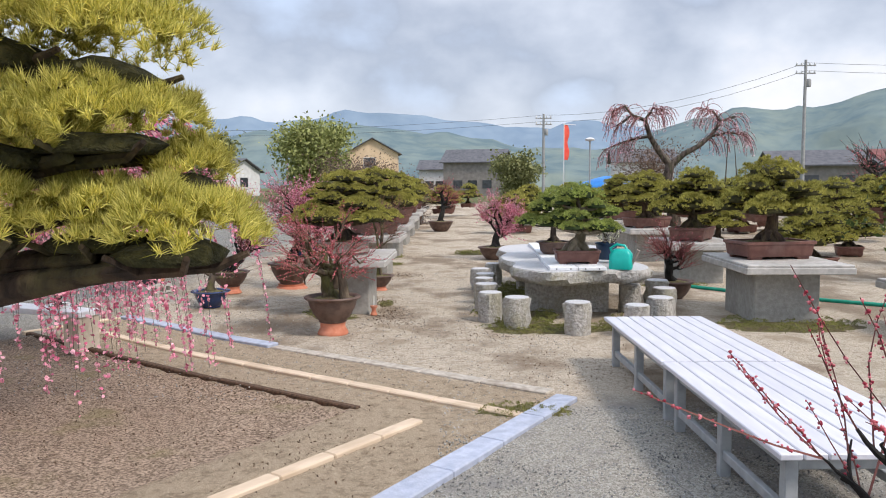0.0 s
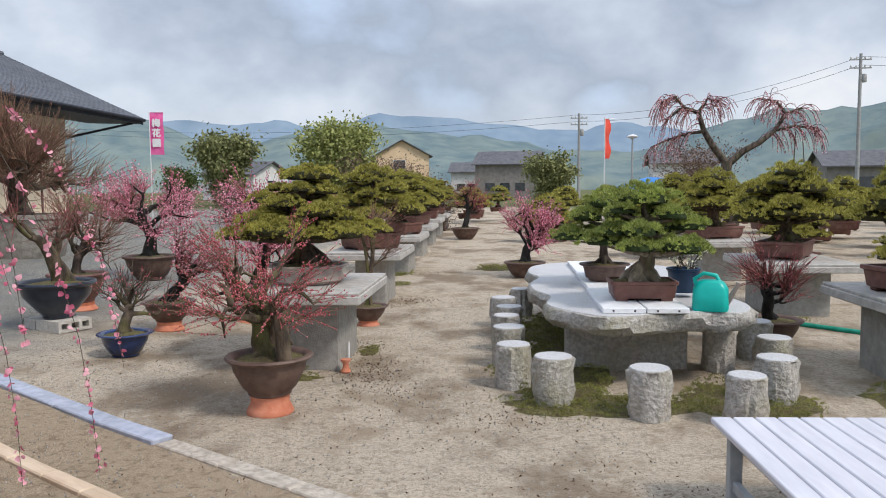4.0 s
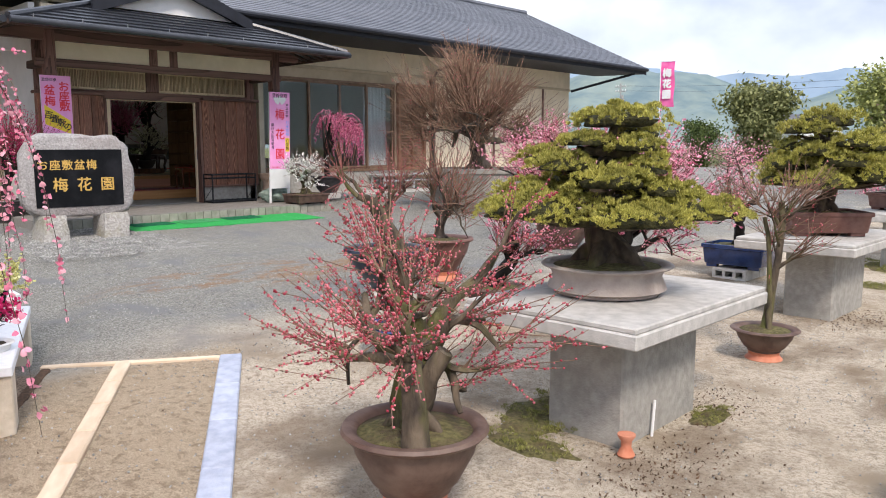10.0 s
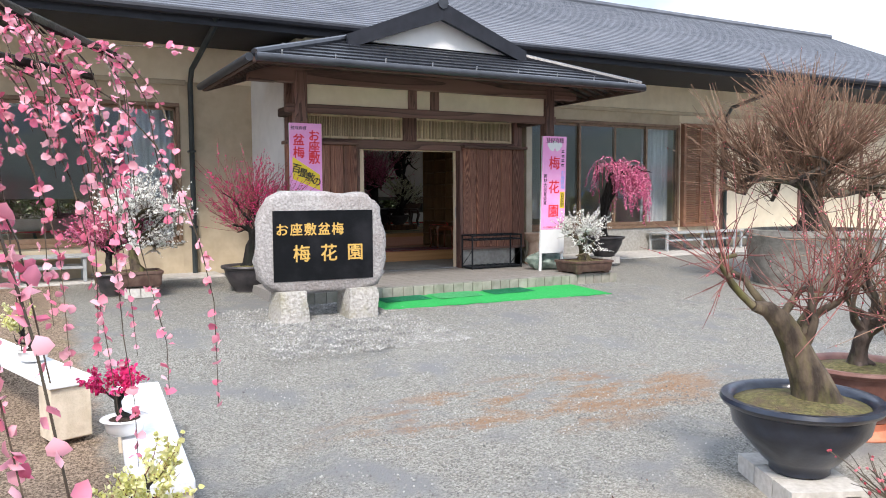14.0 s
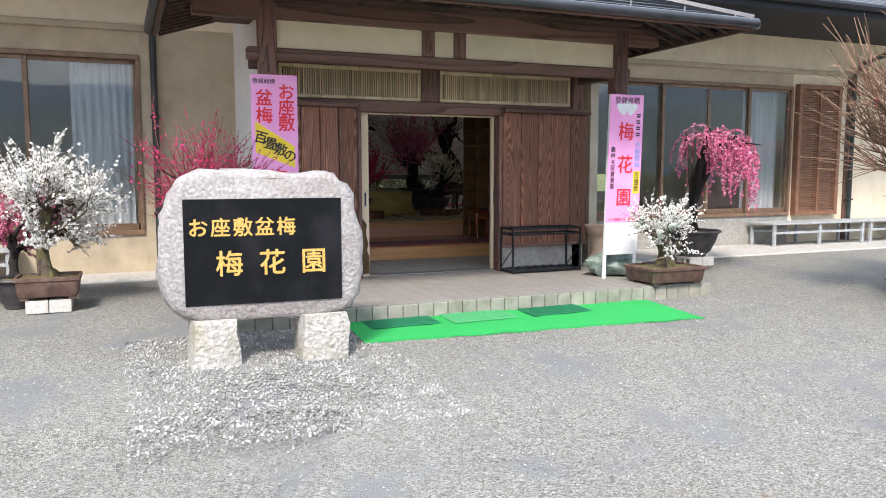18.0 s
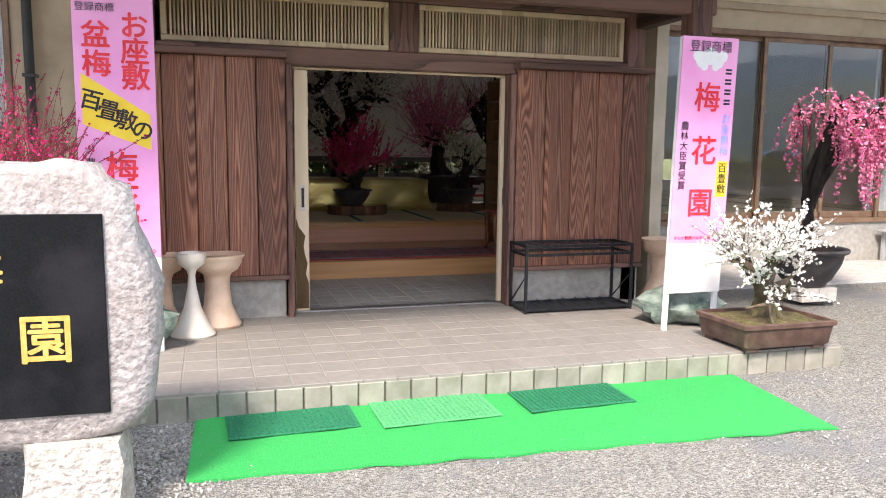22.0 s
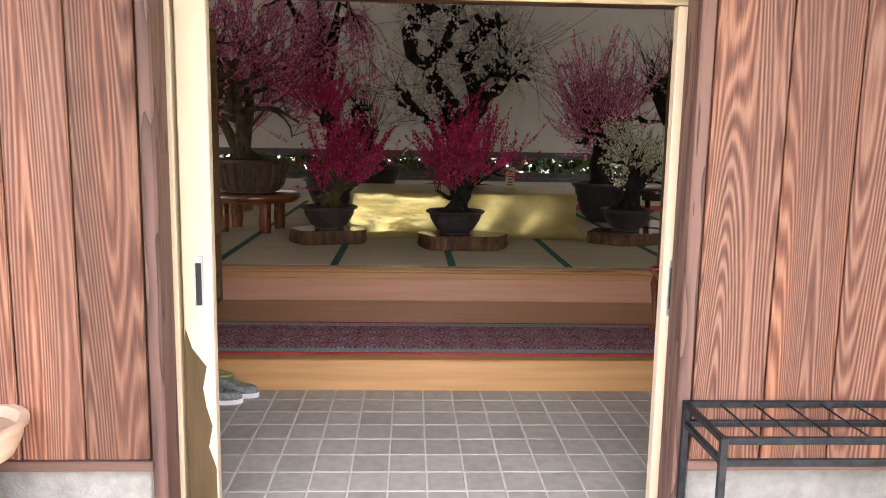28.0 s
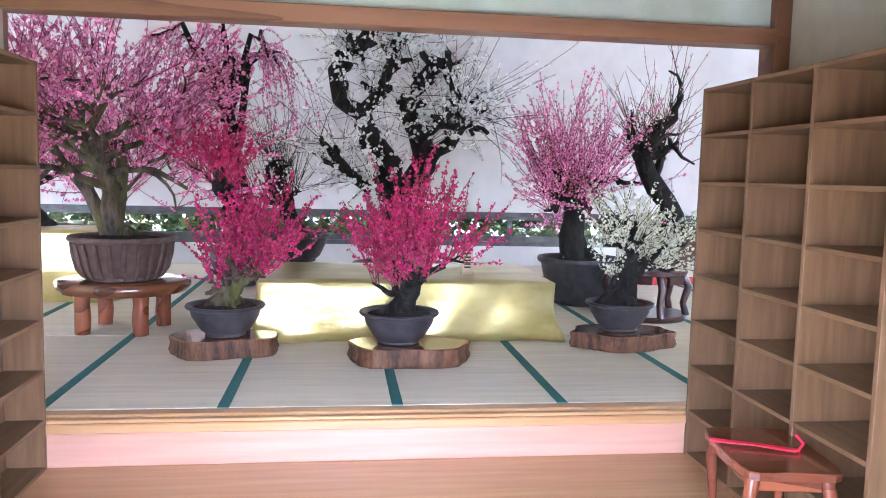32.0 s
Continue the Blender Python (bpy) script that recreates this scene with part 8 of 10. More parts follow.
# ---- the stone name board ----
sg = thing("stone_sign", "white stone name board with gold writing on a black plate", "sign", m=Matrix.Translation((-10.3, 10.2, gz(-10.3))) @ Matrix.Rotation(radians(-2.5), 4, "Z"))
pts = smooth_loop([(-0.73, 0.55), (-0.74, 1.0), (-0.68, 1.26), (-0.55, 1.40), (-0.25, 1.43), (0.2, 1.42), (0.48, 1.42), (0.64, 1.32), (0.72, 1.1), (0.77, 0.85), (0.74, 0.55), (0.66, 0.36), (0.40, 0.30), (0.0, 0.30), (-0.4, 0.30), (-0.62, 0.36)], 3)
rr = np.random.default_rng(9)
rings = []
for x, s, j in ((-0.22, 0.90, 0.012), (-0.16, 0.97, 0.015), (-0.06, 1.0, 0.014), (0.03, 0.985, 0.010), (0.06, 0.955, 0.006), (0.072, 0.90, 0.004)):
    rings.append([(x + rr.normal(0, j * 0.5), y * s + rr.normal(0, j), 0.86 + (z - 0.86) * s + rr.normal(0, j)) for y, z in pts])
g = Geo()
g.loft(rings)
part("slab", g, "sign_stone", sg, smooth=50)
g = Geo()
g.box(0.066, -0.575, 0.445, 0.084, 0.575, 1.222, 0.003)
plate = part("plate", g, "sign_plate", sg, "polished black plate")
for k, (y, w) in enumerate(((-0.38, 0.17), (0.43, 0.18))):
    g = Geo()
    rings = []
    for z, s in ((-0.04, 1.08), (0.1, 1.04), (0.25, 1.0), (0.335, 0.93)):
        rings.append([(-0.05 + a * 0.20 * s + rr.normal(0, 0.008), y + b * w * s + rr.normal(0, 0.008), z) for a, b in ((-1, -1), (-0.3, -1.04), (0.4, -1), (1, -0.9), (1.04, -0.2), (1, 0.5), (0.9, 1), (0.2, 1.04), (-0.5, 1), (-1, 0.8), (-1.03, 0.0))])
    g.loft(rings)
    part("stone_foot", g, "granite", sg, smooth=35)
FACE = pose(0, 0, 0, 90, 0, 90)
for i, ch in enumerate("お座敷盆梅"):
    lettering(ch, 0.145, "gold", plate, Matrix.Translation((0.085, -0.475 + i * 0.158, 1.005)) @ FACE, bold=0.0012)
for y, ch in ((-0.26, "梅"), (0.05, "花"), (0.36, "園")):
    lettering(ch, 0.20, "gold", plate, Matrix.Translation((0.085, y, 0.735)) @ FACE, bold=0.0015)

# ---- pink signboards ----
def signboard(y, x, lean, label, z_top, z_pink, z_bot, rows, wide=0.45):
    t = thing("signboard", label, "signboard", "pink signboards", Matrix.Translation((x, y, PZ)) @ Matrix.Rotation(radians(lean), 4, "Y"))
    for s in (-1, 1):
        g = Geo()
        g.box(-0.035, s * (wide / 2 - 0.02) - 0.018, 0.0, -0.004, s * (wide / 2 - 0.02) + 0.018, z_top - PZ, 0.003)
        part("post", g, "white_paint", t)
    g = Geo()
    g.box(-0.004, -wide / 2, z_pink - PZ, 0.008, wide / 2, z_top - PZ, 0.002)
    b = part("pink_board", g, "pink", t)
    g = Geo()
    g.box(-0.004, -wide / 2, z_bot - PZ, 0.007, wide / 2, z_pink - PZ - 0.002, 0.002)
    part("white_board", g, "white_paint", t)
    return t, b


t1, b1 = signboard(10.64, -12.12, 0, "pink signboard with red and black vertical writing", 2.66, 1.10, 0.79, None)


def put(text, y, z, size, mt, b, line=0.85, bold=0.0, rot=0.0, x=0.0115):
    lettering(text, size, mt, b, Matrix.Translation((x, y, z)) @ FACE @ Matrix.Rotation(radians(rot), 4, "Z"), line=line, bold=bold, deep=0.001)


put("登録商標", -0.10, 2.10, 0.055, "black_ink", b1)
put("お\n座\n敷", 0.115, 1.845, 0.165, "red_ink", b1, 0.92, 0.0015)
put("盆\n梅", -0.10, 1.85, 0.165, "red_ink", b1, 1.02, 0.0015)
g = Geo()
g.add([(0.0095, -0.19, 1.44 + 0.28), (0.0095, 0.19, 1.32 + 0.16), (0.0095, 0.19, 1.13 + 0.14), (0.0095, -0.19, 1.20 + 0.22), (0.008, -0.19, 1.72), (0.008, 0.19, 1.48), (0.008, 0.19, 1.27), (0.008, -0.19, 1.42)],
      [(0, 3, 2, 1), (4, 5, 6, 7), (0, 1, 5, 4), (1, 2, 6, 5), (2, 3, 7, 6), (3, 0, 4, 7)])
part("yellow_panel", g, "yellow", b1)
for i, ch in enumerate("百畳敷の"):
    put(ch, -0.14 + i * 0.094, 1.555 - i * 0.058, 0.13, "black_ink", b1, bold=0.001, rot=-14)
put("梅\n花\n園", 0.02, 0.965, 0.19, "red_ink", b1, 1.0, 0.0015)
put("農\n林\n大\n臣\n賞\n受\n賞", -0.155, 0.99, 0.065, "black_ink", b1, 1.0)
put("テレビ新聞ラジオで御紹介の", 0.0, 0.645, 0.03, "red_ink", b1)

t2, b2 = signboard(14.52, -11.83, 2.0, "pink signboard with red vertical writing leaning on the porch post", 2.58, 1.14, 0.77, None)
put("登録商標", 0.0, 2.02, 0.085, "black_ink", b2)
g = Geo()
for dy, dz, r in ((-0.06, 0.0, 0.055), (0.06, 0.0, 0.055), (0.0, 0.03, 0.06), (-0.1, 0.03, 0.04), (0.1, 0.03, 0.04), (-0.045, -0.04, 0.03), (0.045, -0.04, 0.03)):
    g.lathe([(r, 0.0), (r, 0.003), (r * 0.5, 0.003)], 14, pose(0.008 + 0.0003 * len(g.v) / 40, dy, 1.93 + dz, 90, 0, 90))
part("flower_mark", g, "white_paint", b2, "white flower shape")
put("梅", 0.0, 1.665, 0.215, "red_ink", b2, bold=0.0012)
put("花", 0.0, 1.295, 0.215, "red_ink", b2, bold=0.0012)
put("園", 0.0, 0.925, 0.215, "red_ink", b2, bold=0.0012)
g = Geo()
for i in range(4):
    for dz in (-0.012, 0.012):
        g.box(0.008, 0.135, 1.86 - i * 0.07 + dz - 0.007, 0.0105, 0.185, 1.86 - i * 0.07 + dz + 0.007)
part("writing_bars", g, "black_ink", b2)
put("お\n座\n敷\n梅", 0.165, 1.417, 0.075, "blue_ink", b2, 1.0)
g = Geo()
g.box(0.008, 0.12, 0.98, 0.0100, 0.21, 1.235, 0.0)
part("yellow_panel", g, "yellow", b2)
put("百\n畳\n敷", 0.165, 1.108, 0.075, "black_ink", b2, 1.0)
put("農\n林\n大\n臣\n賞\n受\n賞", -0.165, 1.267, 0.066, "black_ink", b2, 1.05)
put("テレビ新聞ラジオで御紹介の", 0.0, 0.685, 0.03, "red_ink", b2)

# ---- garden stones behind the signboards ----
for (x, y, z, sx, sy, sz, s) in ((-12.2, 10.56, PZ, 0.2, 0.33, 0.2, 3), (-12.1, 14.62, PZ, 0.22, 0.34, 0.17, 5)):
    g = Geo()
    g.stone(sx, sy, sz, s, 0.22, 20, 0.8)
    solid("garden_stone", g, "greenstone", "mottled green garden stone on the porch floor", "stone", "green garden stones", 50, m=Matrix.Translation((x, y, z + sz * 0.8)))

# ---- urns ----
def urn(x, y, kind):
    tall = kind == "tall"
    t = thing("urn", "cream goblet-shaped ashtray stand" if tall else "pale terracotta pedestal bowl", "urn", "pedestal urns", Matrix.Translation((x, y, PZ)))
    g = Geo()
    if tall:
        prof = [(0.145, 0), (0.152, 0.015), (0.11, 0.08), (0.058, 0.2), (0.03, 0.34), (0.024, 0.42), (0.034, 0.46), (0.085, 0.50), (0.10, 0.545), (0.095, 0.575), (0.083, 0.58), (0.07, 0.55)]
    else:
        prof = [(0.155, 0), (0.165, 0.02), (0.145, 0.06), (0.10, 0.16), (0.085, 0.30), (0.09, 0.36), (0.10, 0.39), (0.15, 0.42), (0.175, 0.47), (0.18, 0.50), (0.196, 0.515), (0.196, 0.53), (0.17, 0.53), (0.15, 0.49)]
    g.lathe(prof, 28)
    part("body", g, "urn_white" if tall else "urn", t, smooth=50)
    if not tall:
        q = Geo()
        q.lathe([(0.158, 0.49), (0.155, 0.498), (0.05, 0.503)], 20)
        part("sand", q, "edging", t, smooth=180)


urn(-12.80, 10.80, "bowl")
urn(-12.78, 11.20, "bowl")
urn(-12.52, 11.03, "tall")
urn(-13.02, 15.02, "bowl")

# ---- umbrella rack ----
rk = thing("umbrella_rack", "black iron umbrella rack with a wire grid", "umbrella rack", m=Matrix.Translation((-12.785, 14.02, PZ)))
for sx in (-0.16, 0.16):
    for sy in (-0.47, 0.47):
        g = Geo()
        g.box(sx - 0.011, sy - 0.011, 0, sx + 0.011, sy + 0.011, 0.55, 0.002)
        part("leg", g, "iron", rk)
for z in (0.54, 0.47, 0.03):
    for sx in (-0.16, 0.16):
        g = Geo()
        g.box(sx - 0.009, -0.47, z - 0.011, sx + 0.009, 0.47, z + 0.011, 0.002)
        part("rail", g, "iron", rk)
    for sy in (-0.47, 0.47):
        g = Geo()
        g.box(-0.16, sy - 0.009, z - 0.011, 0.16, sy + 0.009, z + 0.011, 0.002)
        part("rail", g, "iron", rk)
for z in (0.54, 0.05):
    for i in range(1, 8):
        g = Geo()
        g.tube([(-0.16, -0.47 + i * 0.1175, z), (0.16, -0.47 + i * 0.1175, z)], 0.004, 5)
        part("wire", g, "iron", rk)
    g = Geo()
    g.tube([(0, -0.47, z), (0, 0.47, z)], 0.004, 5)
    part("wire", g, "iron", rk)
g = Geo()
g.box(-0.15, -0.46, 0.005, 0.15, 0.46, 0.022, 0.003)
part("drip_tray", g, "iron", rk)
for sy in (-0.47, 0.47):
    g = Geo()
    g.tube([(-0.15, sy, 0.05), (0.15, sy, 0.30)], 0.006, 5)
    part("brace", g, "iron", rk)

# ---- green carpet and mats before the porch ----
mz = gz(-10.75)
g = Geo()
n = 24
v = []
for i in range(2):
    for j in range(n + 1):
        x = (-11.19 if i else -10.46 + 0.19 * j / n) + 0.012 * math.sin(j * 1.9 + i * 2)
        y = 11.06 + (14.42 - 11.06) * j / n + (0.0 if i else -0.03)
        v.append((x, y, gz(x) + 0.012 + 0.004 * math.sin(j * 2.3)))
v += [(a, b, c - 0.012) for a, b, c in v]
k = n + 1
g.add(v, [(j, j + 1, k + j + 1, k + j) for j in range(n)] + [(2 * k + j, 2 * k + j + 1, 3 * k + j + 1, 3 * k + j)[::-1] for j in range(n)] + [(j, 2 * k + j, 2 * k + j + 1, j + 1) for j in range(n)] + [(k + j, k + j + 1, 3 * k + j + 1, 3 * k + j) for j in range(n)])
solid("green_carpet", g, "matgreen", "bright green carpet strip on the gravel before the porch", "carpet")
for y, mt, lab, d in ((11.55, "mat_dark", "dark green bristle doormat on the green carpet", 0.32), (12.33, "mat_pale", "pale green openwork doormat on the green carpet", 0.38), (13.17, "mat_dark", "dark green bristle doormat on the green carpet", 0.34)):
    t = thing("doormat", lab, "doormat", "doormats", pose(-11.02, y, gz(-11.02) + 0.017, 0, 2.0, 2))
    g = Geo()
    g.box(-d / 2, -0.335, 0, d / 2, 0.335, 0.006, 0.002)
    part("mat_base", g, mt, t)
    g = Geo()
    rng = np.random.default_rng(int(y * 10))
    for i in range(14):
        for j in range(22):
            x0, y0 = -d / 2 + 0.02 + i * (d - 0.05) / 13.5, -0.32 + j * 0.0295
            g.box(x0, y0, 0.005, x0 + 0.016, y0 + 0.014, 0.010 + rng.uniform(0, 0.003))
    o = part("bristle_carpet", g, mt, t, kind="stuff")

# ---- plants by the porch ----
t = potted_plum(-11.38, 14.80, PZ, "white flowering plum bonsai in a flat brown tray pot", ("tray", 0.27, 0.36, 0.19, "pot_brown"), ("bark_green", "twig_grey", "fl_white"), 0,
                seed=501, height=1.05, spread=1.05, trunk_r=0.085, stem=0.34, limbs=9, shoots=170, shoot=0.30, upright=0.45, per_m=60, fl=0.013)
t = thing("weeping_plum_pot", "weeping rose-pink plum in a dark round pot on a concrete block", "plum tree", "potted plums", Matrix.Translation((-12.9, 16.5, 0.46)))
top = bowl_pot(t, 0.34, 0.36, "pot_dark", 0.55, z=0.1)
plant(t, weeping_meshes(511, 1.45, 1.75, 0.07, 14, 260, 0.62, 80, 0.015, 0.36, 0.45, sector=(-0.5, 2.7)), ("bark_dark", "twig_red", "fl_mid"), top)
block_pair(-12.9, 16.5, 0.44, 0, 2)
potted_plum(-12.75, 8.55, gz(-12.75) + 0.12, "white and pink flowering plum in a flat brown pot", ("tray", 0.22, 0.28, 0.22, "pot_brown"), ("bark_green", "twig_grey", "fl_white"), 0,
            seed=521, height=1.65, spread=1.5, trunk_r=0.07, stem=0.4, limbs=9, shoots=380, shoot=0.45, upright=0.5, per_m=52, fl=0.014, lean=-0.3)
block_pair(-12.75, 8.55, gz(-12.75), 0, 2)
potted_plum(-12.95, 8.25, gz(-12.95), "low rose pink flowering plum in a dark pot by the wall", ("bowl", 0.22, 0.3, "pot_dark", None), ("bark_dark", "twig_red", "fl_mid"), 0,
            seed=523, height=1.0, spread=1.0, trunk_r=0.05, stem=0.45, limbs=7, shoots=200, shoot=0.4, upright=0.55, per_m=60, fl=0.013)
potted_plum(-12.6, 9.95, gz(-12.6), "bushy red-budded plum with long brown shoots behind the sign", ("bowl", 0.34, 0.36, "pot_dark", None), ("bark_dark", "twig_red", "fl_red"), 0,
            seed=531, height=1.7, spread=1.7, trunk_r=0.08, stem=0.4, limbs=9, shoots=420, shoot=0.6, upright=0.55, per_m=20, fl=0.010)

# low garden benches by the wall
def wall_bench(x0, y0, x1, y1, z, zb):
    b = thing("wall_bench", "grey wooden veranda bench on metal legs by the wall", "bench", "veranda benches")
    n = 4
    for i in range(n):
        g = Geo()
        g.box(x0 + (x1 - x0) * i / n + 0.004, y0, z - 0.03, x0 + (x1 - x0) * (i + 1) / n - 0.004, y1, z, 0.005)
        part("slat", g, "bench_leg", b)
    for x in (x0 + 0.05, x1 - 0.05):
        for y in (y0 + 0.08, (y0 + y1) / 2, y1 - 0.08):
            g = Geo()
            g.box(x - 0.025, y - 0.025, zb, x + 0.025, y + 0.025, z - 0.031, 0.004)
            part("leg", g, "bench_leg", b)
        g = Geo()
        g.box(x - 0.015, y0 + 0.08, z - 0.19, x + 0.015, y1 - 0.08, z - 0.15, 0.004)
        part("rail", g, "bench_leg", b)


wall_bench(-14.85, 19.35, -14.25, 21.6, 0.84, 0.44)
wall_bench(-14.85, 21.65, -14.25, 24.0, 0.84, 0.44)
wall_bench(-14.85, 6.2, -14.3, 8.1, 0.84, 0.46)

# ---- white plank benches with small pots beside the bed ----
def plank_bench(x, y, rz, length, z=0.37, wide=0.26):
    b = thing("plank_bench", "white plank shelf on concrete blocks beside the bed", "bench", "plank shelves", pose(x, y, gz(x), 0, 0, rz))
    g = Geo()
    g.box(0, -wide / 2, z - 0.055, length, wide / 2, z, 0.006)
    part("plank", g, "foam", b)
    for q in (0.12, length - 0.12):
        g = Geo()
        g.box(q - 0.10, -wide / 2 + 0.005, -0.02, q + 0.10, wide / 2 - 0.005, z - 0.056, 0.008)
        part("support_block", g, "block_cream", b)


plank_bench(-3.62, 7.12, 159, 1.70)
plank_bench(-5.35, 7.72, 176, 1.9)
plank_bench(-7.3, 7.48, 197, 3.2)
for x, y, mt, lab, s in ((-4.0, 7.27, "fl_red", "small crimson flowering plum in a white oval pot", 601), (-4.86, 7.58, "fl_yellow", "small pale yellow flowering shrub in a white oval pot", 602), (-6.12, 7.66, "fl_red", "small crimson flowering plum in a white oval pot", 603), (-7.95, 7.28, "fl_yellow", "small pale shrub in a white oval pot", 604)):
    t = thing("small_potted_plum", lab, "plum tree", "small pots on the plank shelves", Matrix.Translation((x, y, gz(-4.3) + 0.31 if x > -5.2 else gz(x) + 0.36)))
    top = bowl_pot(t, 0.105, 0.08, "pot_white", 0.7, 0.012)
    plant(t, plum_meshes(s, 0.36, 0.34, 0.022, 0.4, 5, 45, 0.13, 0.5, 0, 190, 0.011, twig_r=0.0022), ("bark_dark", "twig_red", mt), top)

# ---- near plum by the benches, moss, litter and small clutter ----
potted_plum(1.30, 2.52, 0.03, "young plum with long red shoots and pink buds", ("bowl", 0.24, 0.26, "pot_brown", None), ("bark_dark", "twig_red", "fl_bud"),
            seed=221, height=1.0, spread=0.9, trunk_r=0.045, stem=0.42, limbs=6, shoots=40, shoot=0.62, upright=0.62, per_m=42, fl=0.0085, bud=True)


def moss_patch(x, y, rx, ry, seed, material="moss", z=None, high=0.016):
    """A low, ragged cushion of moss on the ground."""
    n, rows = 40, 5
    v = [(0, 0, high)]
    f = []
    for j in range(1, rows + 1):
        for i in range(n):
            a = 2 * math.pi * i / n
            e = 1 + 0.28 * noise.noise(Vector((math.cos(a) * 2.2 + seed, math.sin(a) * 2.2, 0))) + 0.16 * noise.noise(Vector((math.cos(a) * 6, math.sin(a) * 6, seed)))
            r = j / rows * e
            px, py = r * rx * math.cos(a), r * ry * math.sin(a)
            h = high * (1 - (j / rows) ** 2) + 0.010 * noise.noise(Vector((px * 14, py * 14, seed))) - (0.012 if j == rows else 0)
            v.append((px, py, h))
    for i in range(n):
        f.append((0, 1 + i, 1 + (i + 1) % n))
    for j in range(rows - 1):
        for i in range(n):
            k = (i + 1) % n
            f.append((1 + j * n + i, 1 + (j + 1) * n + i, 1 + (j + 1) * n + k, 1 + j * n + k))
    g = Geo()
    g.add(v, f)
    lab = "low cushion of green moss on the courtyard ground" if material == "moss" else "patch of dark leaf litter on the ground"
    ob = solid("moss_patch" if material == "moss" else "litter_patch", g, material, lab, "moss" if material == "moss" else "litter", "ground patches", 180, "stuff", Matrix.Translation((x, y, gz(x) + 0.004 if z is None else z)))
    blades = part("moss_blades", pad_mesh("moss_blades", seed + 50, rx * 1.05, ry * 1.05, high, 0.016, 0.03, 0.0022, 8, 0.7, 0.09), "moss_blade", ob, kind="stuff")
    return ob


for i, (x, y, rx, ry) in enumerate(((0.55, 9.4, 0.5, 1.2), (0.85, 8.35, 0.75, 0.3), (0.7, 11.2, 0.5, 1.0), (1.9, 8.5, 0.5, 0.6), (-1.62, 9.05, 0.28, 0.13), (-1.8, 9.6, 0.3, 0.5), (-1.13, 10.1, 0.10, 0.2), (3.5, 8.6, 0.8, 0.45), (3.1, 12.0, 0.5, 0.35), (0.35, 5.25, 0.35, 0.16), (-1.7, 3.35, 0.35, 0.2), (-1.9, 17.0, 0.4, 0.6), (0.0, 17.8, 0.4, 0.5), (-1.6, 15.3, 0.25, 0.2), (4.9, 6.4, 0.6, 0.4))):
    moss_patch(x, y, rx, ry, i)


def chips(name, label, x, y, rx, ry, n, seed, size, material):
    """Dead leaves and husks lying flat."""
    rng = np.random.default_rng(seed)
    pos = np.stack([x + rng.normal(0, rx * 0.5, n), y + rng.normal(0, ry * 0.5, n), np.zeros(n)], 1)
    pos[:, 2] = [gz(p[0]) + 0.008 for p in pos]
    lv = np.array([(-1, 0, 0.1), (-0.2, -0.5, 0), (1, 0, 0.15), (0.1, 0.5, 0.05)])
    me = scattered(name, lv, np.array([(0, 1, 2, 3)]), pos, size, rng)
    me.materials.append(MT[material])
    tagged(new(name, me), label, "litter", "ground litter", "stuff")


for i, (x, y, rx, ry, n) in enumerate(((-0.95, 9.2, 0.3, 0.6, 420), (-1.2, 10.3, 0.25, 0.5, 240), (-1.2, 13.4, 0.45, 0.5, 420), (-0.8, 8.6, 0.5, 0.5, 160), (-1.4, 17.0, 0.4, 0.6, 200), (0.9, 6.6, 0.6, 0.6, 200), (0.2, 8.0, 0.5, 0.4, 160), (2.0, 7.3, 0.7, 0.4, 200), (-2.2, 5.4, 1.6, 1.3, 900), (-0.4, 7.0, 1.5, 1.3, 300), (-0.2, 14.0, 0.8, 3.0, 260), (-3.6, 9.6, 1.2, 1.2, 200), (-1.0, 4.3, 0.8, 0.7, 300))):
    chips("leaf_litter", "scattered dead leaves and husks on the ground", x, y, rx, ry, n, 900 + i, 0.0095, "debris")


def pebbles(x0, x1, y0, y1, n, seed, size, lab):
    rng = np.random.default_rng(seed)
    pos = np.stack([rng.uniform(x0, x1, n), rng.uniform(y0, y1, n), np.zeros(n)], 1)
    pos[:, 2] = [gz(p[0]) + 0.004 for p in pos]
    me = scattered("gravel", BUD_V * [1, 1, 0.75], BUD_F, pos, size, rng)
    me.materials.append(MT["pebble"])
    tagged(new("gravel", me), lab, "gravel", "gravel", "stuff")


pebbles(-11.2, -8.6, 9.2, 11.2, 5200, 1, 0.014, "loose grey gravel round the stone sign")
pebbles(-11.1, -5.0, 8.4, 15.5, 14000, 2, 0.0095, "loose fine gravel on the forecourt")
pebbles(-0.2, 2.6, 2.2, 5.4, 6000, 3, 0.009, "loose fine gravel on the walk")
pebbles(-4.5, 1.0, 5.5, 14.0, 5000, 4, 0.008, "loose grit on the sandy walk")

# small terracotta cup and a white stick by the pedestal
cup = thing("terracotta_cup", "small upturned terracotta cup on the ground", "cup", m=Matrix.Translation((-1.19, 9.28, 0.03)))
g = Geo()
g.lathe([(0.04, 0), (0.045, 0.01), (0.025, 0.05), (0.028, 0.08), (0.045, 0.105), (0.045, 0.115), (0.03, 0.115)], 16)
part("cup", g, "terracotta", cup, smooth=50)
g = Geo()
g.tube([(-1.235, 9.62, 0.02), (-1.235, 9.64, 0.22)], 0.008, 8)
solid("white_stake", g, "white_paint", "short white stake by the pedestal", "stake")
concrete_table(4.5, 6.9, 5.9, 8.7, 0.55, 4.8, 7.3, 5.5, 8.3, label="pale stone slab table on a low pedestal")

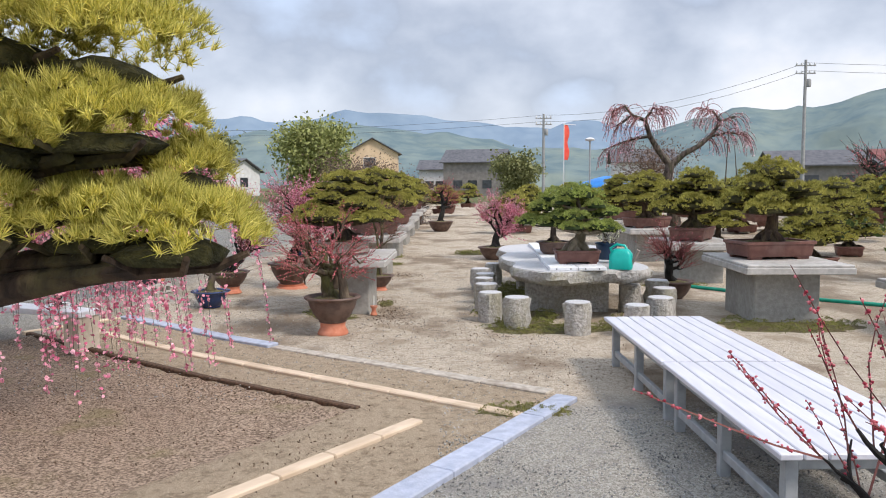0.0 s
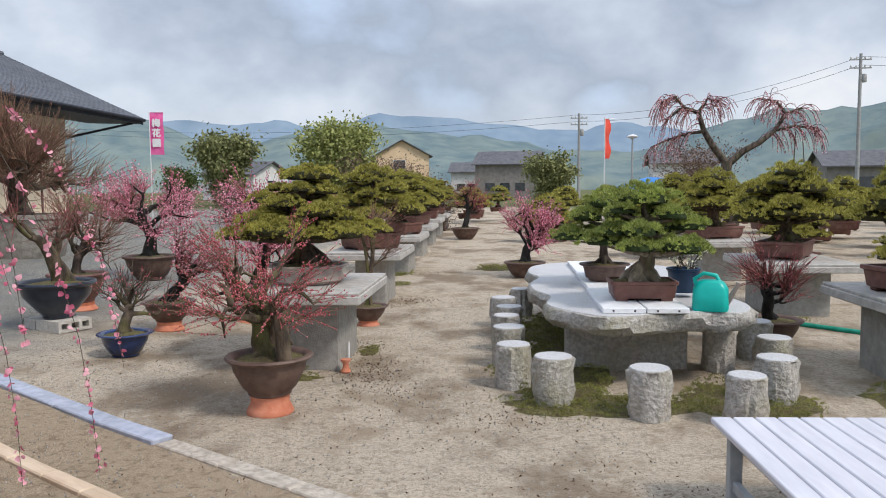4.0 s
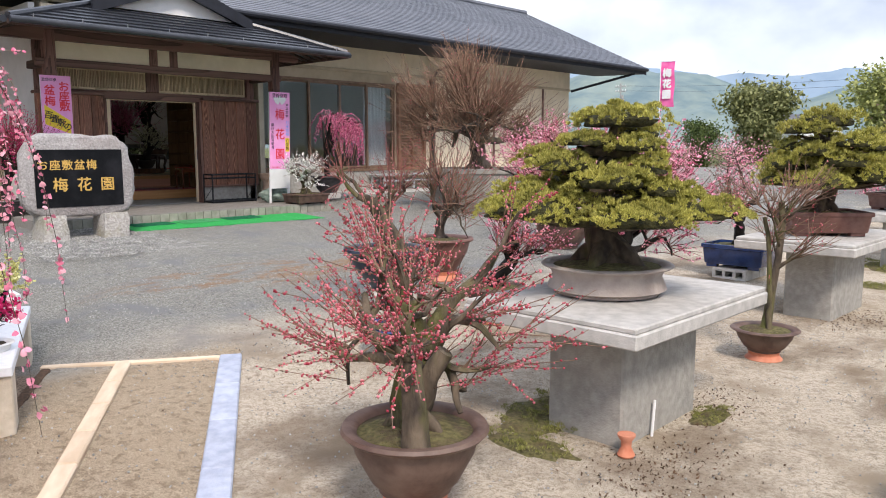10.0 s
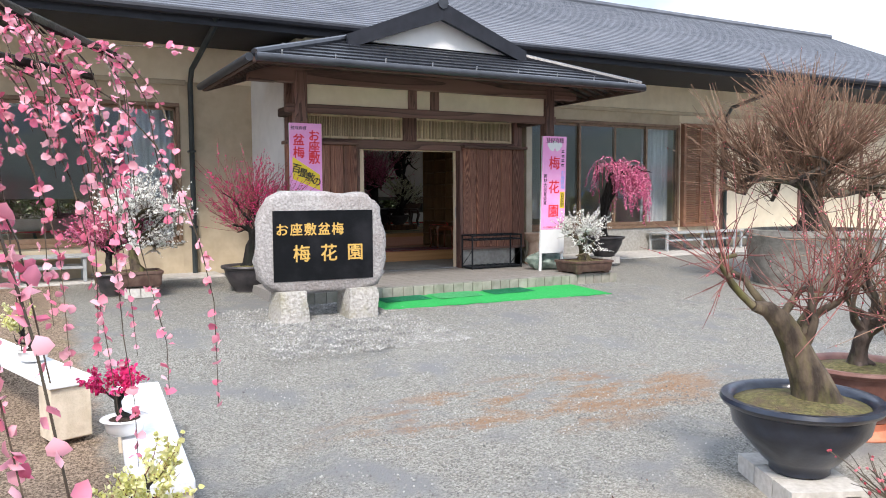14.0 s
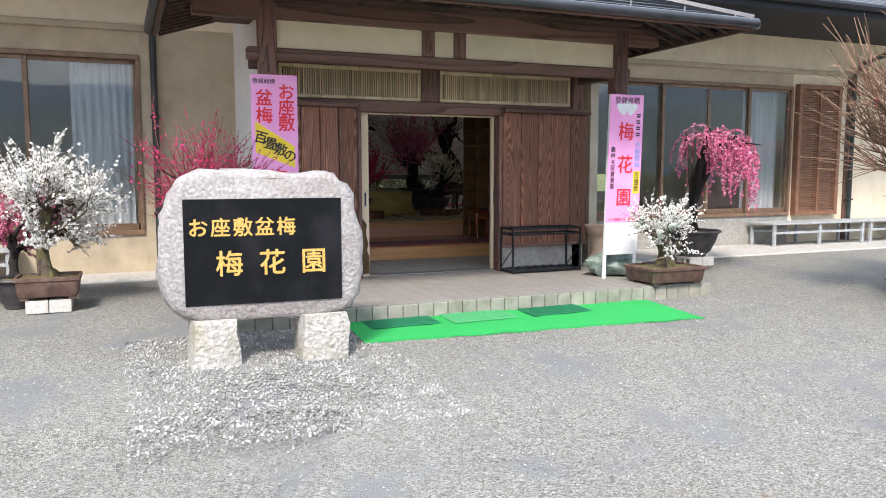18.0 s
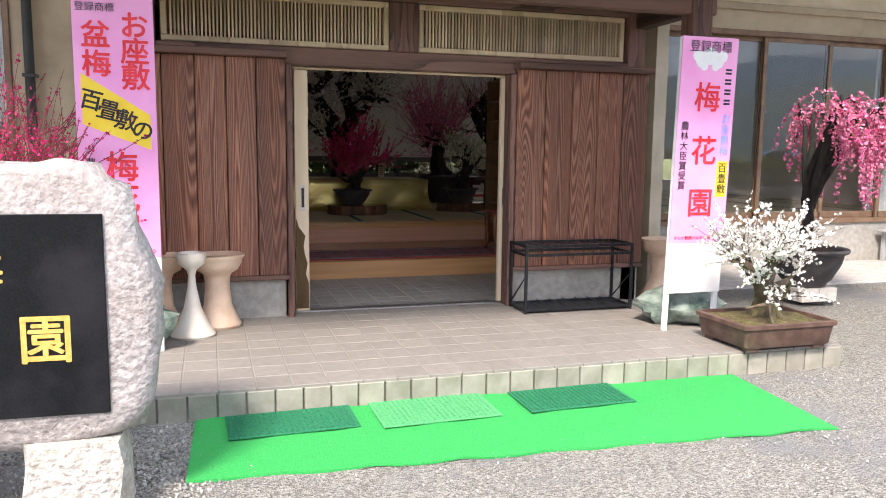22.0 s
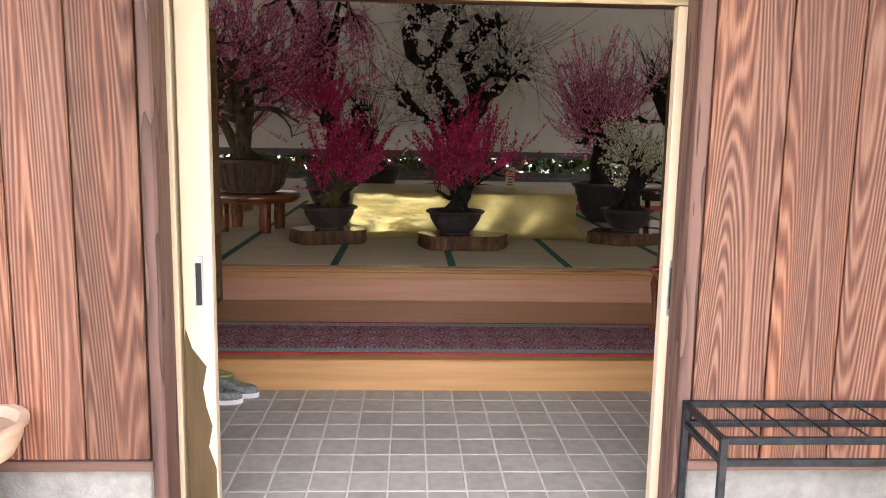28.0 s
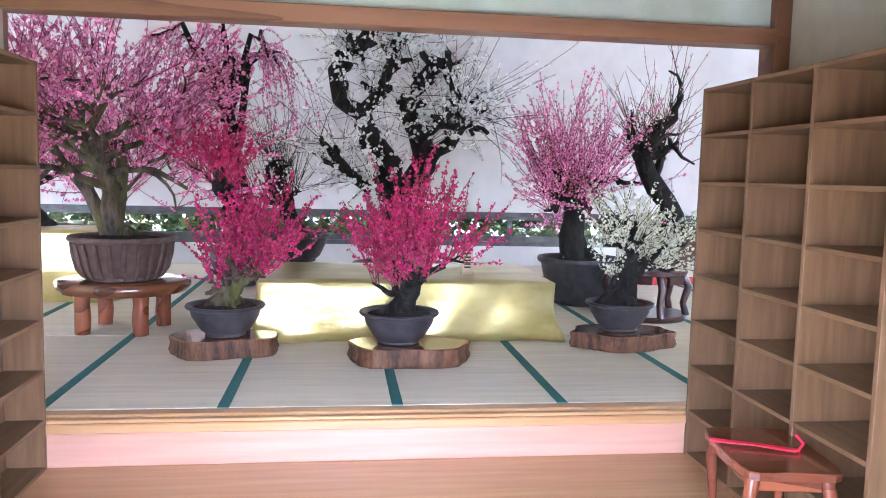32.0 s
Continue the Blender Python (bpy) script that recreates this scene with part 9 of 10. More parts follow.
# ---- hall furniture: pigeonhole shoe shelves ----
def shoe_shelf(x0, x1, y_face, y_back, z0, z1, cols, rows):
    t = thing("shoe_shelf", "tall pale wooden pigeonhole shoe shelf against the wall", "shelf", "shoe shelves")
    for i in range(cols + 1):
        x = x0 + (x1 - x0) * i / cols
        g = Geo()
        g.box(x - 0.012, min(y_face, y_back), z0, x + 0.012, max(y_face, y_back), z1, 0.002)
        part("upright", g, "oak_z", t)
    for j in range(rows + 1):
        z = z0 + (z1 - z0) * j / rows
        for i in range(cols):
            a, b = x0 + (x1 - x0) * i / cols, x0 + (x1 - x0) * (i + 1) / cols
            g = Geo()
            g.box(min(a, b) + 0.0125, min(y_face, y_back) + 0.001, z - 0.010 if 0 < j < rows else z - (0.02 if j else 0), max(a, b) - 0.0125, max(y_face, y_back) - 0.001, z + 0.010 if 0 < j < rows else z + (0 if j else 0.02), 0.002)
            part("shelf_board", g, "oak_x", t)
    g = Geo()
    s = 1 if y_back > y_face else -1
    g.box(x0, y_back, z0, x1, y_back + s * 0.008, z1)
    part("back_panel", g, "oak_z", t)
    return t


shoe_shelf(-16.15, -14.72, 14.48, 14.92, 0.667, 2.63, 3, 8)
shoe_shelf(-16.15, -14.62, 11.20, 11.02, 0.667, 2.63, 3, 8)

# patterned runner on the step
g = Geo()
g.box(-15.46, 11.30, 0.666, -14.77, 14.45, 0.674, 0.002)
rug = thing("runner_rug", "dusty rose patterned runner rug on the wooden step", "rug")
part("rug_field", g, "rug", rug)
for x in (-15.468, -14.762):
    g = Geo()
    g.box(x - 0.008, 11.28, 0.666, x + 0.008, 14.45, 0.676, 0.002)
    part("rug_edge", g, "rug_red", rug)

# small red-brown side stool with red straps
sl = thing("side_stool", "small red-brown lacquered stool with cabriole legs on the step", "stool", m=pose(-15.05, 14.30, 0.6745, 0, 0, 82))
g = Geo()
top_out = smooth_loop([(-0.17, -0.24), (0.0, -0.25), (0.17, -0.24), (0.185, 0.0), (0.17, 0.24), (0.0, 0.25), (-0.17, 0.24), (-0.185, 0.0)], 4)
g.prism(top_out, 0.40, 0.43, None, 0.006)
part("seat", g, "stoolwood", sl)
for sx in (-1, 1):
    g = Geo()
    g.box(sx * 0.135 - 0.01, -0.18, 0.34, sx * 0.135 + 0.01, 0.18, 0.40, 0.004)
    part("apron", g, "stoolwood", sl)
    g = Geo()
    g.box(-0.12, sx * 0.195 - 0.01, 0.34, 0.12, sx * 0.195 + 0.01, 0.40, 0.004)
    part("apron", g, "stoolwood", sl)
    for sy in (-1, 1):
        g = Geo()
        g.tube([(sx * 0.135, sy * 0.195, 0.40), (sx * 0.15, sy * 0.21, 0.32), (sx * 0.14, sy * 0.20, 0.18), (sx * 0.135, sy * 0.195, 0.06), (sx * 0.155, sy * 0.215, 0.0)], [0.028, 0.026, 0.018, 0.014, 0.018], 8)
        part("leg", g, "stoolwood", sl, smooth=60)
strap = thing("red_strap", "bright red plastic straps lying on the stool", "strap", m=pose(-15.07, 14.29, 1.105, 0, 0, 20))
for k in range(2):
    g = Geo()
    a, b = Vector((-0.13 + 0.02 * k, -0.16, 0.012)), Vector((0.10, 0.06 + 0.02 * k, 0.006))
    d = (b - a).normalized().cross(Vector((0, 0, 1))) * 0.013
    up = Vector((0, 0, 0.004))
    mid_ = a.lerp(b, 0.5) + Vector((0, 0, 0.004))
    g.add([a - d, a + d, mid_ + d, mid_ - d, b + d, b - d, a - d + up, a + d + up, mid_ + d + up, mid_ - d + up, b + d + up, b - d + up],
          [(0, 1, 2, 3), (3, 2, 4, 5), (9, 8, 7, 6), (11, 10, 8, 9), (0, 6, 7, 1), (1, 7, 8, 2), (2, 8, 10, 4), (4, 10, 11, 5), (5, 11, 9, 3), (3, 9, 6, 0)])
    part("strap", g, "redtape", strap)
g = Geo()
g.tube([(0.09, 0.09, 0.006), (0.08, 0.13, 0.02), (0.05, 0.12, 0.05)], 0.006, 6)
part("loop", g, "redtape", strap)

# a pair of sports shoes on the tiles
for x, y, rz in ((-14.56, 11.64, 80), (-14.44, 11.57, 92)):
    t = thing("shoe", "grey sports shoe with a lime green collar on the hall tiles", "shoe", "pair of shoes", pose(x, y, PZ, 0, 0, rz))
    sole = smooth_loop([(-0.12, -0.035), (-0.04, -0.037), (0.05, -0.05), (0.12, -0.035), (0.14, 0.0), (0.11, 0.04), (0.04, 0.045), (-0.05, 0.035), (-0.12, 0.033), (-0.135, 0)], 4)
    g = Geo()
    g.prism(sole, 0.0, 0.026, None, 0.005)
    part("sole", g, "white_paint", t, "white rubber sole")
    g = Geo()
    rings = []
    for share, s in ((0.0, 0.965), (0.35, 0.985), (0.7, 0.90), (0.92, 0.74), (1.0, 0.55), (0.96, 0.45)):
        rings.append([(px * (0.5 + 0.5 * s) - 0.01 * share, py * s, 0.0255 + share * (0.036 + 0.052 * min(1, max(0, (0.06 - px) / 0.13)))) for px, py in sole])
    g.loft(rings)
    part("upper", g, "shoe_grey", t, "grey mesh upper", smooth=180)
    g = Geo()
    ring = [(-0.068 + 0.052 * math.cos(q), 0.030 * math.sin(q), 0.108 + 0.012 * abs(math.cos(q)) - 0.010 * math.cos(q)) for q in np.arange(0, 6.5, 0.39)]
    g.tube(ring, 0.012, 6)
    part("collar", g, "leaf_willow", t, "lime green padded collar", smooth=180)
    for k in range(3):
        g = Geo()
        x0 = 0.005 + 0.026 * k
        g.tube([(x0, -0.026, 0.082 - 0.010 * k), (x0 + 0.004, 0.0, 0.094 - 0.012 * k), (x0, 0.026, 0.082 - 0.010 * k)], 0.0035, 5)
        part("lace", g, "leaf_willow", t, "lime green lace")

# ---- tatami room ----
TZ = 0.9175
gc = thing("low_table", "low table draped in shining gold cloth", "table", m=Matrix.Translation((-18.5, 13.12, TZ)))
g = Geo()
g.box(-0.60, -1.08, 0.405, 0.60, 1.08, 0.43, 0.008)
part("tabletop", g, "oak_x", gc)
for sx in (-0.5, 0.5):
    for sy in (-0.95, 0.95):
        g = Geo()
        g.box(sx - 0.03, sy - 0.03, 0, sx + 0.03, sy + 0.03, 0.404, 0.004)
        part("leg", g, "rosewood", gc)
cl_ = thing("gold_cloth", "crumpled gold foil tablecloth over the low table", "tablecloth", m=Matrix.Translation((-18.5, 13.12, TZ)))
loop_pts = tray_ring(0.62, 1.11, 0, 0.04, 5)
dense = []
nn = len(loop_pts)
for i in range(nn):
    a, b = Vector(loop_pts[i]), Vector(loop_pts[(i + 1) % nn])
    m_ = max(1, int((b - a).length / 0.05))
    for j in range(m_):
        dense.append(a.lerp(b, j / m_))
rings = []
rc = np.random.default_rng(4)
for k, (z, s, w) in enumerate(((0.003, 1.03, 0.035), (0.07, 1.02, 0.030), (0.16, 1.012, 0.022), (0.26, 1.006, 0.014), (0.36, 1.002, 0.006), (0.43, 1.0, 0.001), (0.4385, 0.992, 0.0), (0.4385, 0.6, 0.0), (0.4385, 0.2, 0.0))):
    ring = []
    for i, p in enumerate(dense):
        q = i / len(dense) * 2 * math.pi
        f = 1 + w * (0.9 * math.sin(q * 7 + 1.0 * k) + 0.5 * math.sin(q * 15 - 0.9 * k) + 1.6 * noise.noise(Vector((i * 0.09 + k * 0.35, k * 0.3, 0))))
        ring.append((p.x * s * f, p.y * s * (1 + (f - 1) * 0.6), z + 0.004 * noise.noise(Vector((p.x * 6, p.y * 6, k)))))
    rings.append(ring)
g = Geo()
g.loft(rings)
part("cloth", g, "goldcloth", cl_, smooth=180)


def burl_slab(x, y, w, d, h, seed, z=TZ):
    rng = np.random.default_rng(seed)
    ph = rng.uniform(0, 6.28)
    pts = smooth_loop([(d * math.cos(a) * (1 + 0.16 * math.cos(3 * a + ph)) * rng.uniform(0.88, 1.1), w * math.sin(a) * (1 + 0.08 * math.cos(5 * a + ph)) * rng.uniform(0.92, 1.06)) for a in np.arange(0, 6.28, 0.35)], 3)
    t = thing("burl_slab", "polished live-edge wooden slab under a plum pot", "slab", "wooden display slabs", Matrix.Translation((x, y, z)))
    g = Geo()
    g.loft([[(px * s * (1 + 0.02 * math.sin(i * 2.1 + zz * 60)), py * s * (1 + 0.012 * math.sin(i * 1.7)), zz) for i, (px, py) in enumerate(pts)] for zz, s in ((0, 0.97), (h * 0.25, 1.01), (h * 0.6, 0.975), (h * 0.93, 1.0), (h - 0.003, 0.985))])
    part("live_edge", g, "slab_bark", t, "rough dark brown bark edge", smooth=40)
    g = Geo()
    g.prism([(px * 0.975, py * 0.975) for px, py in pts], h - 0.008, h, None, 0.003)
    part("slab_top", g, "lacquer", t, "polished red-brown top")
    return z + h


def room_plum(x, y, z, label, pot, mats, rz=0.0, **kw):
    t = thing("indoor_plum", label, "plum tree", "indoor flowering plums", Matrix.Translation((x, y, z)))
    top = bowl_pot(t, pot[0], pot[1], pot[2], pot[3] if len(pot) > 3 else 0.6, 0.02)
    plant(t, plum_meshes(**kw), mats, top, radians(rz))
    return t


z1 = burl_slab(-17.30, 13.07, 0.41, 0.25, 0.125, 1)
room_plum(-17.30, 13.0, z1, "crimson flowering plum bonsai in a dark bowl on a wooden slab", (0.245, 0.21, "pot_dark", 0.55), ("bark_dark", "twig_red", "fl_red"),
          seed=701, height=1.15, spread=0.92, trunk_r=0.085, stem=0.26, limbs=10, shoots=165, shoot=0.56, upright=0.85, per_m=74, fl=0.0118)
z2 = burl_slab(-17.55, 11.85, 0.37, 0.23, 0.125, 2)
t = room_plum(-17.55, 11.85, z2, "two-tiered crimson flowering plum bonsai in a dark bowl", (0.245, 0.21, "pot_dark", 0.55), ("bark_green", "twig_red", "fl_red"),
              seed=711, height=0.92, spread=0.98, trunk_r=0.085, stem=0.28, limbs=10, shoots=160, shoot=0.46, upright=0.82, per_m=74, fl=0.0118)
up = plum_meshes(712, 0.75, 0.62, 0.045, 0.35, 7, 85, 0.36, 0.78, 0.0, 78, 0.0118)
for me in up[3]:
    part("limb", me, "bark_dark", t, m=Matrix.Translation((0.0, 0.05, 0.85)))
for nm, me, mt in zip(("upper_stem", "upper_twig_spray", "upper_blossom_mass"), up, ("bark_dark", "twig_red", "fl_red")):
    part(nm, me, mt, t, m=Matrix.Translation((0.0, 0.05, 0.85)))
z3 = burl_slab(-17.72, 14.70, 0.40, 0.24, 0.115, 3)
room_plum(-17.75, 14.68, z3, "cream flowering plum bonsai in a dark bowl on a wooden slab", (0.235, 0.21, "pot_dark", 0.55), ("bark_dark", "twig_grey", "fl_cream"),
          seed=721, height=1.12, spread=1.05, trunk_r=0.11, stem=0.42, limbs=9, shoots=150, shoot=0.36, upright=0.5, per_m=75, fl=0.0125)

# round live-edge table with the large pink plum
lt = thing("burl_table", "round live-edge wooden table on log legs", "table", m=Matrix.Translation((-18.35, 10.98, TZ)))
rg = np.random.default_rng(14)
pts = smooth_loop([(0.42 * math.cos(a) * rg.uniform(0.9, 1.08), 0.48 * math.sin(a) * rg.uniform(0.92, 1.08)) for a in np.arange(0, 6.28, 0.6)], 4)
g = Geo()
g.loft([[(px * s, py * s, zz) for px, py in pts] for zz, s in ((0.30, 0.93), (0.34, 1.0), (0.375, 0.99), (0.39, 0.95))])
part("tabletop", g, "lacquer", lt, smooth=50)
for a in (0.6, 2.2, 3.8, 5.4):
    g = Geo()
    x, y = 0.27 * math.cos(a), 0.32 * math.sin(a)
    g.tube([(x, y, 0), (x * 1.02, y * 0.98, 0.12), (x * 0.98, y, 0.22), (x, y, 0.31)], [0.055, 0.06, 0.056, 0.06], 9)
    part("leg", g, "stoolwood", lt, smooth=60)
big_plum = room_plum(-18.35, 10.98, TZ + 0.39, "large pink flowering plum with several stems in a fluted brown pot", (0.37, 0.33, "pot_brown", 0.7), ("bark_green", "twig_red", "fl_rose"),
          seed=731, height=1.95, spread=2.7, trunk_r=0.08, stem=0.45, limbs=14, shoots=420, shoot=0.8, upright=0.5, per_m=60, fl=0.0145, double=3)

for i in range(22):
    a = 2 * math.pi * i / 22
    g = Geo()
    g.tube([(math.cos(a) * r, math.sin(a) * r, z) for r, z in ((0.272, 0.02), (0.318, 0.09), (0.345, 0.20), (0.358, 0.285))], [0.012, 0.018, 0.019, 0.014], 6)
    part("flute", g, "pot_brown", big_plum, smooth=60)

# plums on and behind the gold table
def antler_plum(seed):
    """A gnarled plum: a stout trunk, two antler-like limbs with knuckled spurs, and long flowering shoots."""
    rng = np.random.default_rng(seed)
    wood, twig, pos, boughs, bones = Geo(), Geo(), [], [], []
    wood.tube([(0, 0.05, -0.03), (0.02, 0.06, 0.25), (-0.03, 0.0, 0.5), (0.0, 0.03, 0.68)], [0.21, 0.17, 0.15, 0.14], 10)
    for line, r0 in (([(0, 0.0, 0.6), (0.04, -0.10, 0.9), (-0.05, -0.24, 1.12), (0.03, -0.36, 1.36), (-0.03, -0.56, 1.46), (0.04, -0.60, 1.72), (-0.04, -0.46, 1.90), (0.02, -0.25, 2.02)], 0.115),
                     ([(0, 0.04, 0.6), (-0.05, 0.22, 0.92), (0.05, 0.14, 1.2), (-0.04, 0.02, 1.48), (0.04, 0.20, 1.68), (0.0, 0.36, 1.84), (0.05, 0.46, 1.60)], 0.115),
                     ([(0, 0.02, 0.5), (0.1, -0.22, 0.72), (0.05, -0.42, 0.78), (0.1, -0.60, 0.98)], 0.08),
                     ([(0.03, -0.36, 1.36), (-0.05, -0.2, 1.55), (0.04, -0.12, 1.8), (0, 0.0, 2.0)], 0.07),
                     ([(0.05, 0.14, 1.2), (0.1, 0.32, 1.3), (0.05, 0.45, 1.42), (0.1, 0.66, 1.52)], 0.075),
                     ([(-0.05, 0.22, 0.92), (0.05, 0.42, 1.1), (0.0, 0.60, 1.38), (0.05, 0.80, 1.48)], 0.075)):
        pts = smooth_line([Vector(p) for p in line], rng)
        g = Geo()
        g.tube(pts, [a * rng.uniform(0.82, 1.2) for a in taper(r0, r0 * 0.42, len(pts))], 8)
        for _ in range(11):
            q, d = sample(pts, rng.uniform(0.25, 1.0))
            s = crook(rng, q, d * 0.3 + Vector(rng.normal(0, 1, 3)) + Vector((0, 0, 0.3)), rng.uniform(0.12, 0.30), 4, 0.35)
            g.tube(s, [a * rng.uniform(0.8, 1.25) for a in taper(r0 * 0.48, r0 * 0.26, len(s))], 6)
            bones.append(s)
        boughs.append(g)
        bones.append(pts)
    for k in range(430):
        p, d = sample(bones[rng.integers(len(bones))], rng.uniform(0.2, 1.0))
        d = (Vector((0, p.y * 0.6, 0.35)) + Vector(rng.normal(0, 0.6, 3))).normalized()
        s = crook(rng, p, d, rng.uniform(0.2, 0.62) if k % 6 else rng.uniform(0.7, 1.05), 5, 0.09)
        twig.tube(s, taper(0.0045, 0.0015, len(s)), 3, cap=False)
        for _ in range(rng.poisson(27 if k % 6 else 12)):
            pos.append(tuple(sample(s, rng.uniform(0.05, 1))[0] + Vector(rng.normal(0, 0.008, 3))))
    return to_mesh("trunk", wood, 60), to_mesh("twig_spray", twig), scattered("blossom_mass", BLOSSOM_V, BLOSSOM_F, pos, 0.0185, rng), [to_mesh("limb", g, 60) for g in boughs]


def smooth_line(pts, rng):
    """A line through the points, with small kinks between them."""
    out = [pts[0]]
    for a, b in zip(pts, pts[1:]):
        out += [a.lerp(b, 0.5) + Vector(rng.normal(0, 0.022, 3)), b]
    return out


wt_ = thing("indoor_plum", "tall white flowering plum with a gnarled dark trunk", "plum tree", "indoor flowering plums", Matrix.Translation((-19.3, 13.15, TZ)))
wt_top = bowl_pot(wt_, 0.42, 0.42, "pot_dark", 0.6, 0.02)
plant(wt_, antler_plum(748), ("bark_dark", "twig_grey", "fl_white"), wt_top)
room_plum(-19.6, 14.95, TZ, "tall pink flowering plum with upright shoots in a dark pot", (0.40, 0.46, "pot_dark", 0.6), ("bark_dark", "twig_red", "fl_rose"),
          seed=751, height=2.25, spread=1.6, trunk_r=0.14, stem=0.42, limbs=11, shoots=260, shoot=0.8, upright=0.78, per_m=50, fl=0.013, wiggle=0.45)
room_plum(-20.4, 12.15, TZ + 0.3, "bare white-budded plum with fine upright shoots in a dark pot", (0.34, 0.3, "pot_dark", 0.6), ("bark_dark", "twig_grey", "fl_white"),
          seed=761, height=1.6, spread=1.3, trunk_r=0.09, stem=0.35, limbs=7, shoots=120, shoot=0.65, upright=0.75, per_m=10, fl=0.011)
room_plum(-20.3, 9.7, TZ + 0.3, "rose pink flowering plum in a brown pot", (0.36, 0.34, "pot_brown", 0.6), ("bark_dark", "twig_red", "fl_rose"),
          seed=771, height=1.7, spread=1.9, trunk_r=0.09, stem=0.42, limbs=9, shoots=300, shoot=0.5, upright=0.3, per_m=50, fl=0.014)
t = thing("indoor_weeping_plum", "weeping pale pink plum with a leaning dark trunk", "plum tree", "indoor flowering plums", Matrix.Translation((-20.8, 11.55, TZ)))
top = bowl_pot(t, 0.36, 0.4, "pot_dark", 0.6)
plant(t, weeping_meshes(781, 2.3, 1.6, 0.09, 7, 110, 0.8, 60, 0.014, 0.7, 0.3), ("bark_dark", "twig_red", "fl_rose"), top)
room_plum(-19.9, 16.0, TZ + 0.35, "old dark plum with twisted limbs and few pale flowers", (0.36, 0.36, "pot_brown", 0.6), ("bark_dark", "twig_grey", "fl_pale"),
          seed=791, height=2.2, spread=1.6, trunk_r=0.12, stem=0.62, limbs=9, shoots=120, shoot=0.6, upright=0.6, per_m=9, fl=0.012, wiggle=0.6)
# dark carved flower stand
ds = thing("flower_stand", "dark carved rosewood drum stand", "stand", m=Matrix.Translation((-18.9, 15.35, TZ)))
g = Geo()
g.lathe([(0.34, 0.40), (0.36, 0.41), (0.36, 0.44), (0.34, 0.45), (0.1, 0.45)], 28)
part("top", g, "rosewood", ds, smooth=50)
g = Geo()
g.lathe([(0.36, 0.0), (0.38, 0.02), (0.36, 0.05), (0.2, 0.05)], 28)
part("base_ring", g, "rosewood", ds, smooth=50)
for k in range(6):
    a = k * math.pi / 3
    g = Geo()
    g.tube([(0.31 * math.cos(a), 0.31 * math.sin(a), 0.41), (0.37 * math.cos(a), 0.37 * math.sin(a), 0.3), (0.33 * math.cos(a), 0.33 * math.sin(a), 0.15), (0.36 * math.cos(a), 0.36 * math.sin(a), 0.04)], [0.04, 0.036, 0.03, 0.034], 7)
    part("leg", g, "rosewood", ds, smooth=60)
    g = Geo()
    g.box(0.31, -0.10, 0.33, 0.335, 0.10, 0.40, 0.004, Matrix.Rotation(a + math.pi / 6, 4, "Z"))
    part("apron", g, "rosewood", ds)

# red felt runners and a low shelf along the back windows
for y0, y1 in ((6.0, 10.6), (14.6, 19.5)):
    g = Geo()
    g.box(-21.6, y0, TZ, -20.9, y1, TZ + 0.006, 0.002)
    solid("red_felt", g, "redcarpet", "red felt runner on the tatami", "felt", "red felts")
# name plaque on the gold table
pq = thing("name_plaque", "small upright wooden plaque with dark writing", "plaque", m=Matrix.Translation((-18.35, 13.62, TZ + 0.4395)))
g = Geo()
g.box(-0.015, -0.055, 0, 0.015, 0.055, 0.025, 0.003)
part("plaque_base", g, "lattice", pq)
g = Geo()
g.box(-0.008, -0.045, 0.02, 0.008, 0.045, 0.24, 0.003)
part("plaque_board", g, "lattice", pq)
g = Geo()
for i in range(3):
    for d in (-0.014, 0.012):
        g.box(0.008, -0.026, 0.075 + i * 0.055 + d - 0.006, 0.0095, 0.026, 0.075 + i * 0.055 + d + 0.006)
part("writing_bars", g, "black_ink", pq)

# second draped table at the side of the room
dt = thing("draped_table", "low table under a pale gold foil cloth beside the plums", "table", m=Matrix.Translation((-20.0, 9.75, TZ)))
g = Geo()
g.loft([[(x * s * (1 + w * math.sin(i * 2.3)), y * s * (1 + w * math.sin(i * 1.7)), z) for i, (x, y) in enumerate(smooth_loop([(-0.4, -0.75), (0.0, -0.76), (0.4, -0.75), (0.41, 0.0), (0.4, 0.75), (0.0, 0.76), (-0.4, 0.75), (-0.41, 0.0)], 6))] for z, s, w in ((0.002, 1.03, 0.02), (0.3, 1.01, 0.012), (0.62, 1.0, 0.002), (0.64, 0.98, 0.0), (0.64, 0.3, 0.0))])
part("cloth", g, "goldcloth", dt, smooth=180)

